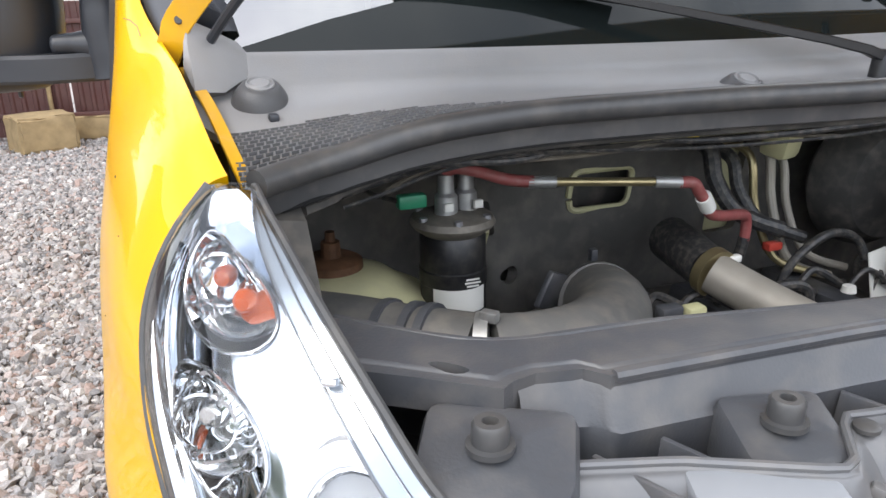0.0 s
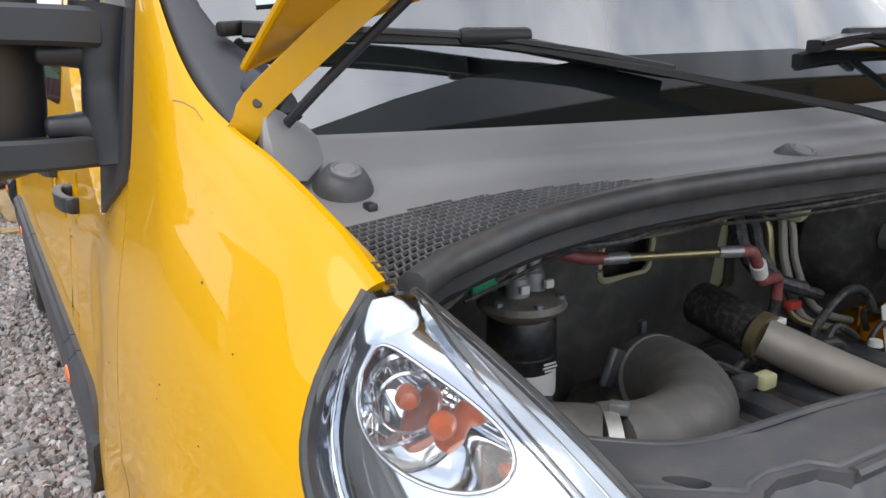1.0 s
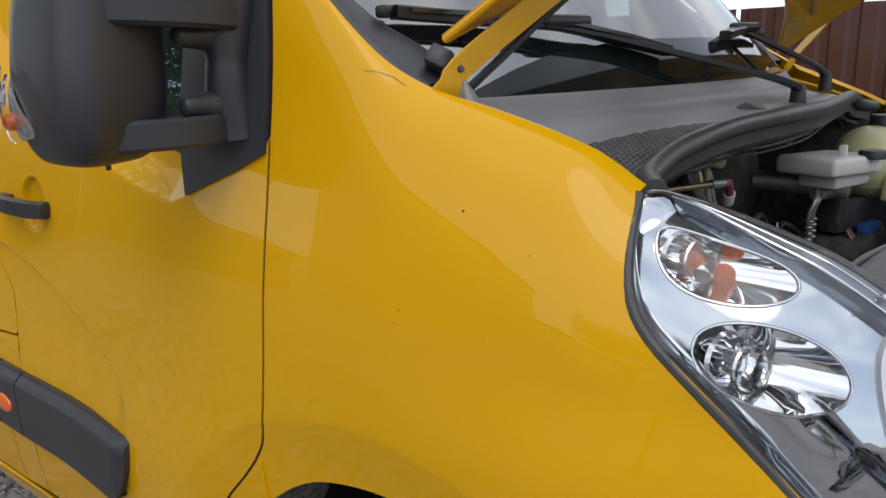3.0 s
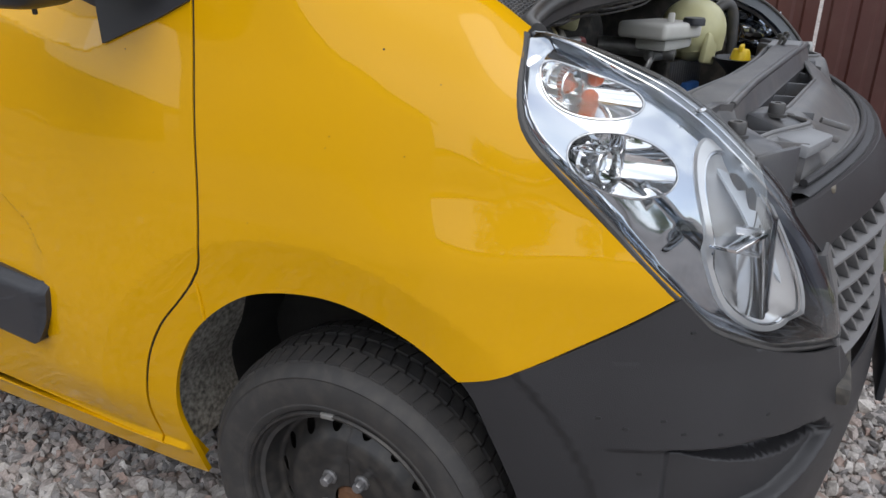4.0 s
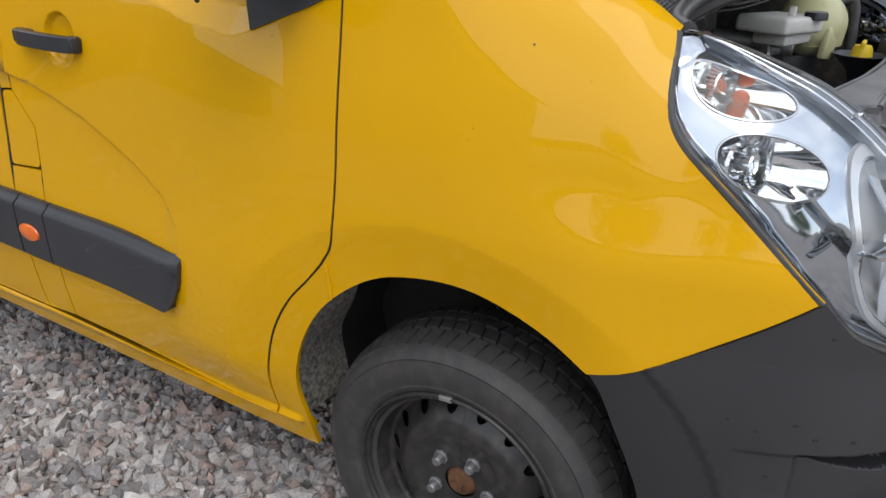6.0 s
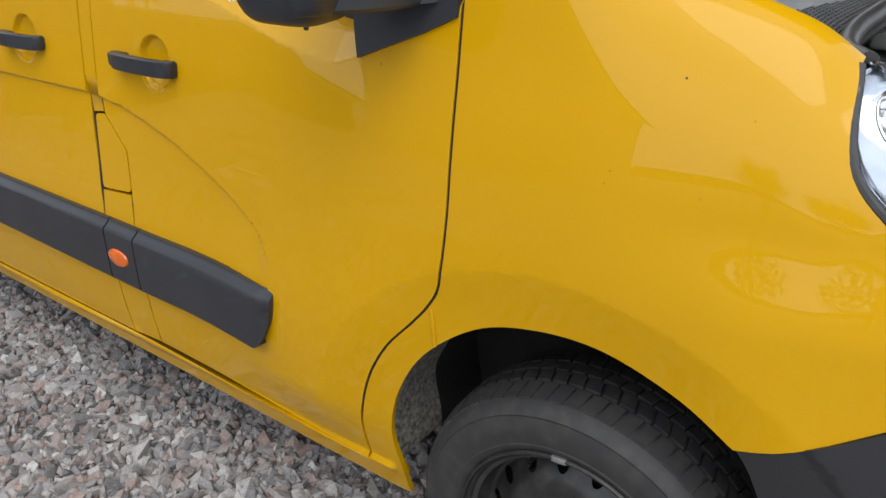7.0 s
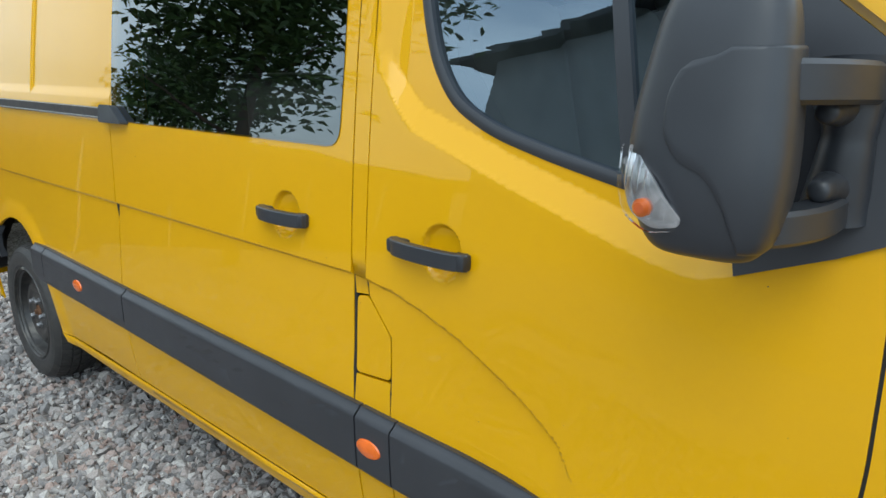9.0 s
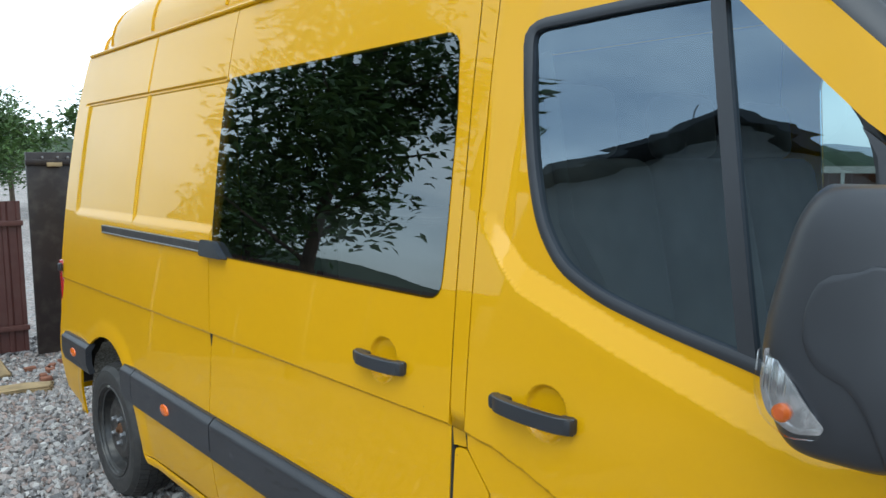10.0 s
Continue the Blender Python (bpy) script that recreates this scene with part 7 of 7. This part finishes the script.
def pod(x, y, z, wide, deep, turn, name, parent, label=""):
    """A sloping plastic pod with a raised round seat for a buffer."""
    bm = bmesh.new()
    loops = []
    for k, h in ((1.0, -0.055), (1.0, -0.012), (0.94, -0.003), (0.80, 0.0), (0.30, 0.001)):
        loops.append([bm.verts.new((px * k * wide / 2, py * k * deep / 2, h - 0.010 * (py < 0))) for px, py in rounded([(-1, -0.8), (-0.6, -1), (0.7, -1), (1, -0.5), (1, 1), (-1, 1)], 0.25, 3)])
    n = len(loops[0])
    for p, q in zip(loops, loops[1:]):
        for i in range(n):
            bm.faces.new((p[i], p[(i + 1) % n], q[(i + 1) % n], q[i]))
    bm.faces.new(loops[-1])
    bmesh.ops.transform(bm, matrix=pose(x, y, z, 5, 0, turn), verts=bm.verts)
    return part(name, bm, BAY, parent, label, sharp=45)


ledge = pod(-0.728, -0.546, 1.052, 0.125, 0.115, -30, "front_ledge", van, "dusty plastic ledge with rubber buffers")
part("ledge_wall", block((0.11, 0.012, 0.10), (-0.735, -0.602, 0.985), 0.003, (0, 0, -30)), BAY, ledge)
pod(-0.483, -0.585, 1.040, 0.095, 0.085, -14, "mount_pod", ledge)
pod(0.410, -0.588, 1.035, 0.105, 0.080, 12, "mount_pod", ledge)
pod(0.672, -0.528, 1.034, 0.115, 0.10, 32, "mount_pod", ledge)
for x, y, z in ((-0.730, -0.540, 1.052), (-0.486, -0.583, 1.040), (0.417, -0.584, 1.036), (0.662, -0.524, 1.036)):
    part("rubber_plug", lathe([(0.0, 0.013), (0.0055, 0.013), (0.0065, 0.020), (0.0125, 0.020), (0.0145, 0.017), (0.0145, 0.002), (0.019, 0.001), (0.019, -0.004)], 24, at=(x, y, z)), SEAL, ledge, "round rubber buffer")
part("duct_floor", block((1.10, 0.16, 0.010), (-0.03, -0.62, 0.945), 0.003, (4, 0, 0)), DIRT, van, "dirty duct floor behind the grille")
for x in (-0.620, -0.555, -0.36, -0.20, -0.03, 0.14, 0.31, 0.50):
    part("duct_rib", block((0.006, 0.11, 0.075), (x, -0.595, 0.985), 0.002, (4, 0, 28 if x < 0 else -28)), BAY, ledge)
SILVERED = material("silver grey plastic", (0.135, 0.137, 0.142), 0.34, metal=0.15, vary=0.2, vary_size=8, dust=0.2)


PLATE_BACK = ((-0.715, -0.545), (-0.66, -0.562), (-0.59, -0.585), (-0.485, -0.640), (-0.470, -0.640), (-0.425, -0.585), (-0.34, -0.60), (0.0, -0.635), (0.30, -0.60), (0.38, -0.585), (0.43, -0.640), (0.54, -0.585), (0.66, -0.545))


def top_plate(x, k):
    """Silver plate over the grille: k from 0 at its rear edge to 1 at the black band."""
    y0 = read_table(PLATE_BACK, x)
    y1 = -0.2 - nose_reach(0.975) * max(0.0, 1 - min(1.0, abs(x) / 0.955) ** 3) ** (1 / 3) - nose_bulge(x, 0.975) + 0.026
    y1 = min(y1, y0 - 0.02)
    k = min(1.0, max(0.0, k))
    z = 1.028 - 0.004 * ease(0, 0.12, k) - 0.076 * ease(0.1, 1.0, k) + 0.006 * ease(0.90, 0.96, k)
    return Vector((x, y0 + (y1 - y0) * k, z))


front_plate = panel("grille_top_plate", [(-0.712, 0), (0.66, 0), (0.66, 1), (-0.712, 1)], top_plate, SILVERED, van, step=0.04, thick=0.014, out=-1, label="silver grey plastic plate over the grille", extra_v=[0.05 * k for k in range(1, 20)], extra_u=[p[0] for p in PLATE_BACK])
part("plate_rim", tube([top_plate(x, 0.0) + Vector((0, 0, 0.001)) for x in np.linspace(-0.71, 0.65, 90)], 0.004, 8, 1), SILVERED, front_plate)
part("plate_screw", lathe([(0.0, 0.004), (0.008, 0.004), (0.011, 0.002), (0.011, -0.002)], 14, at=(-0.692, -0.566, 1.026)), SEAL, front_plate)
part("plate_screw", lathe([(0.0, 0.004), (0.008, 0.004), (0.011, 0.002), (0.011, -0.002)], 14, at=(-0.415, -0.602, 1.026)), SEAL, front_plate)
part("plate_block", block((0.115, 0.060, 0.022), (-0.545, -0.635, 1.010), 0.004, (9, 0, -18)), PALE, front_plate, "pale raised block")
for x, y, turn in ((-0.44, -0.668, 34), (-0.33, -0.685, 26)):
    part("plate_rib", block((0.012, 0.060, 0.012), (x, y, 1.000), 0.003, (16, 0, turn)), SILVERED, front_plate)
shelf = bmesh.new()
shelf_rows = []
for x in np.linspace(-0.66, 0.60, 64):
    u = math.degrees(math.asin(min(1.0, (abs(x) / half_width(-0.6, 0.945)) ** 1.5)))
    q = grille_band(u, 0.945)
    p, q = top_plate(x, 1.0), Vector((x, q.y, q.z))
    shelf_rows.append([shelf.verts.new(c) for c in (p + Vector((0, 0.01, -0.004)), p.lerp(q, 0.5) + Vector((0, 0, 0.003)), q, q + Vector((0, 0.002, -0.03)))])
for p, q in zip(shelf_rows, shelf_rows[1:]):
    for i in range(3):
        shelf.faces.new((p[i], p[i + 1], q[i + 1], q[i]))
part("band_shelf", shelf, BUMPER, front_plate, "black shelf behind the grille band")
part("front_ridge", tube([top_plate(x, 1.0) + Vector((0, -0.008, 0.004)) for x in np.linspace(-0.62, 0.56, 70)], 0.007, 8, 1), BUMPER, front_plate, "black ridge along the front edge")
part("bonnet_catch", tube([(0.62, -0.30, 1.0), (0.66, -0.33, 1.18), (0.70, -0.30, 1.42)], 0.004, 8, 2), ALLOY, van, "thin bonnet stay rod")
for x in (0.24, 0.36):
    part("support_hook", tube([(x, -0.53, 1.06), (x + 0.012, -0.54, 1.088), (x - 0.010, -0.55, 1.088), (x, -0.54, 1.066)], 0.004, 6), SEAL, support)

# ---- ground and surroundings ----
def build_ground():
    n = 60
    xs = [math.copysign(abs(k) ** 2.4, k) * 400 for k in np.linspace(-1, 1, n)]
    vs = [(x, y + 2, GROUND_Z - 0.012) for y in xs for x in xs]
    fs = [(n * r + c, n * r + c + 1, n * r + c + n + 1, n * r + c + n) for r in range(n - 1) for c in range(n - 1)]
    ob = new("ground", mesh_of("ground", vs, fs, GROUND))
    tagged(ob, "pinkish grey crushed granite yard", "ground", kind="structure")


build_ground()


def scatter_stones(name, spots, size, seed, label):
    """Broken stones strewn over rectangles (x0, x1, y0, y1, how many)."""
    rng = np.random.default_rng(seed)
    g = (1 + 5 ** 0.5) / 2
    ico = np.array([(-1, g, 0), (1, g, 0), (-1, -g, 0), (1, -g, 0), (0, -1, g), (0, 1, g), (0, -1, -g), (0, 1, -g), (g, 0, -1), (g, 0, 1), (-g, 0, -1), (-g, 0, 1)]) / 1.9
    tri = np.array([(0, 11, 5), (0, 5, 1), (0, 1, 7), (0, 7, 10), (0, 10, 11), (1, 5, 9), (5, 11, 4), (11, 10, 2), (10, 7, 6), (7, 1, 8),
                    (3, 9, 4), (3, 4, 2), (3, 2, 6), (3, 6, 8), (3, 8, 9), (4, 9, 5), (2, 4, 11), (6, 2, 10), (8, 6, 7), (9, 8, 1)])
    total = sum(s[4] for s in spots)
    shapes = ico[None] * (1 + rng.uniform(-0.48, 0.45, (total, 12, 1)))
    shapes = shapes * rng.uniform(0.5, 1.4, (total, 1, 3))
    shapes = shapes * (size * np.exp(rng.normal(0, 0.28, (total, 1, 1))))
    q = rng.normal(size=(total, 4))
    q /= np.linalg.norm(q, axis=1)[:, None]
    w, x, y, z = q.T
    rot = np.stack([1 - 2 * (y * y + z * z), 2 * (x * y - z * w), 2 * (x * z + y * w), 2 * (x * y + z * w), 1 - 2 * (x * x + z * z), 2 * (y * z - x * w),
                    2 * (x * z - y * w), 2 * (y * z + x * w), 1 - 2 * (x * x + y * y)], 1).reshape(-1, 3, 3)
    shapes = np.einsum("nij,nkj->nki", rot, shapes)
    at = np.concatenate([np.stack([rng.uniform(a, b, k), rng.uniform(c, d, k), GROUND_Z - 0.004 + rng.uniform(-0.006, 0.010, k)], 1) for a, b, c, d, k in spots])
    co = (shapes + at[:, None]).reshape(-1, 3)
    ids = (tri[None] + 12 * np.arange(total)[:, None, None]).reshape(-1)
    me = bpy.data.meshes.new(name)
    me.vertices.add(len(co))
    me.vertices.foreach_set("co", co.ravel())
    me.loops.add(len(ids))
    me.loops.foreach_set("vertex_index", ids)
    me.polygons.add(len(ids) // 3)
    me.polygons.foreach_set("loop_start", np.arange(0, len(ids), 3))
    me.polygons.foreach_set("use_smooth", np.zeros(len(ids) // 3, dtype=bool))
    me.update(calc_edges=True)
    me.materials.append(STONE)
    return tagged(new(name, me), label, "gravel", kind="stuff")


scatter_stones("gravel", [(-2.1, 0.2, 0.3, 3.2, 25000), (-3.2, 0.1, 3.2, 6.9, 24000), (-3.4, -2.1, 0.8, 3.2, 5500), (-0.9, 1.70, -2.8, 0.35, 22000), (-2.2, -0.9, -0.9, 0.35, 4500), (-4.2, -3.2, 3.2, 8.6, 4500), (-3.2, 0.4, 6.9, 8.0, 3500)], 0.0150, 4,
               "pinkish grey crushed granite gravel covering the yard")


def corrugated(name, length, height, at, turn, label):
    """A fence of ribbed sheet panels with rails and posts."""
    fence = tagged(new(name), label, "fence", kind="structure")
    fence.matrix_world = pose(*at, 0, 0, turn)
    bpy.context.view_layer.update()
    pitch = 0.10
    k = int(length / 1.1)
    for p in range(k):
        x0 = p * 1.1
        prof = []
        x = 0.0
        while x < 1.1 - 1e-6:
            prof += [(x0 + x, 0.0), (x0 + x + 0.055, 0.0), (x0 + x + 0.065, -0.012), (x0 + x + 0.095, -0.012)]
            x += pitch + 0.01
        prof = [q for q in prof if q[0] <= x0 + 1.1]
        vs = [(a, b, z) for z in (0.04, height) for a, b in prof]
        n = len(prof)
        fs = [(i, i + 1, n + i + 1, n + i) for i in range(n - 1)]
        bm = bmesh.new()
        bv = [bm.verts.new(v) for v in vs]
        for f in fs:
            bm.faces.new([bv[i] for i in f])
        part("sheet", bm, FENCE, fence, sharp=20)
    for z in (0.28 * height / 1.5, 0.86 * height):
        part("rail", block((length, 0.03, 0.045), (length / 2, -0.032, z), 0.004), FENCE_RAIL, fence)
    return fence


corrugated("fence_side", 13.2, 1.58, (1.82, -5.0, GROUND_Z), 90, "brown ribbed sheet metal fence with rails")
corrugated("fence_back", 7.7, 1.34, (-8.12, 8.80, GROUND_Z), -11.3, "brown ribbed sheet metal fence across the yard's end")
kerb = tagged(new("kerb"), "mossy concrete footing along the fence", "kerb", kind="structure")
for k in range(14):
    part("kerb_stone", block((0.13, 0.97, 0.20), (1.76, -4.5 + k, GROUND_Z + 0.03 + 0.006 * math.sin(k * 2.1)), 0.012), CONCRETE, kerb)
DARK_STEEL = material("dark brown gate steel", (0.022, 0.014, 0.013), 0.45, vary=0.3, vary_size=3, dust=0.1)
gate = tagged(new("gate_leaf"), "dark brown sheet steel gate leaf standing open", "gate")
part("gate_sheet", block((0.42, 0.04, 1.74), (-0.33, 7.20, 0.835), 0.006), DARK_STEEL, gate)
part("gate_bar", block((0.44, 0.03, 0.05), (-0.33, 7.17, 1.62), 0.004), DARK_STEEL, gate)
part("gate_latch", block((0.12, 0.03, 0.035), (-0.33, 7.15, 1.60), 0.004), WOOD, gate, "wooden latch")
for x in (-0.42, -0.30, -0.22):
    part("gate_bolt", lathe([(0.0, 0.008), (0.010, 0.006), (0.012, 0.0)], 10, m=Matrix.Translation((x, 7.155, 1.66)) @ pose(0, 0, 0, 90, 0, 0)), BOLT, gate)


def chunk(name, size, at, turn, label, seed, category):
    """A rough sawn block of wood."""
    rng = random.Random(seed)
    bm = block(size, (0, 0, 0), 0.03, seg=2)
    bmesh.ops.subdivide_edges(bm, edges=bm.edges[:], cuts=2, use_grid_fill=True)
    for v in bm.verts:
        v.co += Vector((rng.uniform(-1, 1), rng.uniform(-1, 1), rng.uniform(-1, 1))) * 0.010
    bmesh.ops.transform(bm, matrix=pose(*at, *turn), verts=bm.verts)
    return tagged(part(name, bm, WOOD), label, category)


chunk("log", (0.52, 0.42, 0.34), (-1.93, 7.05, GROUND_Z + 0.165), (0, 0, 24), "squared chunk of pale raw timber on gravel", 3, "log")
chunk("log", (0.70, 0.30, 0.24), (-1.45, 7.52, GROUND_Z + 0.115), (0, 0, -8), "split length of pale timber by the fence", 4, "log")
tagged(part("stake", tube([(-1.86, 7.50, GROUND_Z - 0.02), (-1.86, 7.50, 0.55)], 0.022, 8, 1), WOOD), "thin pale wooden stake at the fence", "stake")
chunk("plank", (0.55, 0.16, 0.035), (-0.98, 6.15, GROUND_Z + 0.025), (0, 0, -18), "weathered grey plank lying on gravel", 6, "plank")
chunk("plank", (0.16, 0.40, 0.025), (-1.0, 6.75, GROUND_Z + 0.13), (38, 0, 20), "short board leaning by the fence", 7, "plank")
CLAY = material("broken brick", (0.30, 0.13, 0.08), 0.9, bump=0.6, bump_size=70, vary=0.4, vary_size=20)
rng = random.Random(11)
for k in range(7):
    x, y = -0.75 + 0.30 * rng.random(), 6.3 + 0.5 * rng.random()
    ob = part("brick_shard", block((0.06 + 0.04 * rng.random(), 0.05, 0.035), (x, y, GROUND_Z + 0.018), 0.006, (0, 0, 180 * rng.random())), CLAY)
    tagged(ob, "broken red brick piece on the gravel", "rubble", group="rubble by the gate")


def leaf_cloud(bm, centre, radii, count, seed, size, gaps=0.35):
    """Leaves strewn through a crown, thicker towards clumps, with gaps between."""
    rng = random.Random(seed)
    made = 0
    clumps = []
    while len(clumps) < 34:
        p = Vector((rng.gauss(0, 0.5), rng.gauss(0, 0.5), rng.gauss(0, 0.5)))
        if p.length < 1:
            clumps.append(p)
    verts, faces = [], []
    while made < count:
        c = rng.choice(clumps)
        p = c + Vector((rng.gauss(0, 0.17), rng.gauss(0, 0.17), rng.gauss(0, 0.14)))
        if p.length > 1.12:
            continue
        at = Vector((centre[0] + p.x * radii[0], centre[1] + p.y * radii[1], centre[2] + p.z * radii[2]))
        m = pose(*at, rng.uniform(-50, 50), rng.uniform(-50, 50), rng.uniform(0, 360))
        s = size * rng.uniform(0.6, 1.25)
        k = len(verts)
        verts += [m @ Vector(q) * 1 for q in ((0, -s, 0), (s * 0.42, -s * 0.1, s * 0.14), (0, s, -s * 0.15), (-s * 0.42, -s * 0.1, s * 0.14))]
        faces += [(k, k + 1, k + 2), (k, k + 2, k + 3)]
        made += 1
    return verts, faces


def build_tree(x, y, height, spread, seed, label, count=7000, size=0.085, low=0.28):
    rng = random.Random(seed)
    tree = tagged(new("tree"), label, "tree")
    bm = tube([(x, y, GROUND_Z - 0.05), (x + 0.03, y, height * 0.25), (x - 0.03, y + 0.04, height * 0.5), (x, y, height * 0.85)], [0.10, 0.08, 0.055, 0.02], 10, 5)
    for k in range(9):
        a, h = k * 2.4, height * (0.25 + 0.06 * k)
        r = spread * 0.75
        tube([(x, y, h), (x + 0.4 * r * math.cos(a), y + 0.4 * r * math.sin(a), h + 0.25), (x + r * math.cos(a), y + r * math.sin(a), h + 0.6)], [0.035, 0.022, 0.008], 6, 3, bm=bm)
    part("trunk", bm, BARK, tree)
    c = height * (low + 1) / 2
    verts, faces = leaf_cloud(None, (x, y, c), (spread, spread, height * (1 - low) / 2), count, seed, size)
    part("crown", mesh_of("crown", verts, faces, LEAF, smooth=False), LEAF, tree, "crown of small green leaves")
    return tree


build_tree(-4.05, 7.0, 5.4, 1.55, 21, "young leafy cherry tree with dense green crown", 8000)
far = build_tree(0, 0, 4.2, 1.7, 22, "leafy green tree beyond the fence", 4500, 0.11, 0.12)
far.matrix_world = pose(4.5, 19.0, 0)
for x, y, r in ((9.5, -4.5, 160), (-0.6, 26.0, 200), (2.0, 34.0, 250), (-6.0, 40.0, 300), (-13.5, -6.0, 30), (-14.0, -1.5, 80), (-12.0, -11.0, 130), (4.0, 9.0, 20), (-7.5, 15.0, 70), (2.7, 27.0, 10), (4.4, 31.0, 190), (0.8, 36.0, 85)):
    copy_thing(far, pose(x, y, 0, 0, 0, r))


def build_house():
    """House across the yard: pale gable wall under a dark pitched roof."""
    wall_mat = material("pale render", (0.34, 0.33, 0.31), 0.9, bump=0.3, bump_size=40, vary=0.12, vary_size=1.5)
    roof_mat = material("dark roof sheet", (0.035, 0.033, 0.034), 0.5, vary=0.3, vary_size=2)
    house = tagged(new("house"), "pale rendered house with dark pitched roof", "house")
    y0, y1, x0, x1 = 4.2, 12.6, -12.0, -20.0
    peak, eave = 6.55, 4.9
    ym = 8.2
    part("wall", mesh_of("wall", [(x0, y0, -0.1), (x0, y1, -0.1), (x0, y1, eave), (x0, ym, peak - 0.1), (x0, y0, eave), (x1, y0, -0.1), (x1, y1, -0.1), (x1, y1, eave), (x1, ym, peak - 0.1), (x1, y0, eave)],
         [(0, 1, 2, 3, 4), (9, 8, 7, 6, 5), (0, 4, 9, 5), (1, 6, 7, 2), (2, 7, 8, 3), (3, 8, 9, 4)], wall_mat, False), wall_mat, house)
    for ya, yb, za, zb in ((ym, y0 - 0.6, peak, eave - 0.15), (ym, y1 + 0.6, peak, eave - 0.15)):
        bm = bmesh.new()
        vs = [bm.verts.new(p) for p in ((x0 + 0.6, ya, za), (x1 - 0.6, ya, za), (x1 - 0.6, yb, zb), (x0 + 0.6, yb, zb), (x0 + 0.6, ya, za + 0.16), (x1 - 0.6, ya, za + 0.16), (x1 - 0.6, yb, zb + 0.16), (x0 + 0.6, yb, zb + 0.16))]
        for q in ((0, 1, 2, 3), (7, 6, 5, 4), (0, 4, 5, 1), (1, 5, 6, 2), (2, 6, 7, 3), (3, 7, 4, 0)):
            bm.faces.new([vs[i] for i in q])
        part("roof", bm, roof_mat, house)
    part("aerial", tube([(x0, 9.4, 5.9), (x0, 9.4, 7.2)], 0.02, 6, 1), BOLT, house)


build_house()


def build_ridge():
    n = 120
    vs = []
    for k in range(n + 1):
        a = 2 * math.pi * k / n
        h = 7 + 4 * noise.noise((math.cos(a) * 3, math.sin(a) * 3, 0.3)) + 3 * noise.noise((math.cos(a) * 14, math.sin(a) * 14, 2.0))
        vs += [(260 * math.cos(a), 260 * math.sin(a), -2), (262 * math.cos(a), 262 * math.sin(a), h)]
    fs = [(2 * k, 2 * k + 2, 2 * k + 3, 2 * k + 1) for k in range(n)]
    m = material("distant woods", (0.10, 0.13, 0.09), 0.95, vary=0.4, vary_size=0.2)
    tagged(new("backdrop_ridge", mesh_of("ridge", vs, fs, m)), "low wooded ridge on the horizon", "hills", kind="structure")


build_ridge()
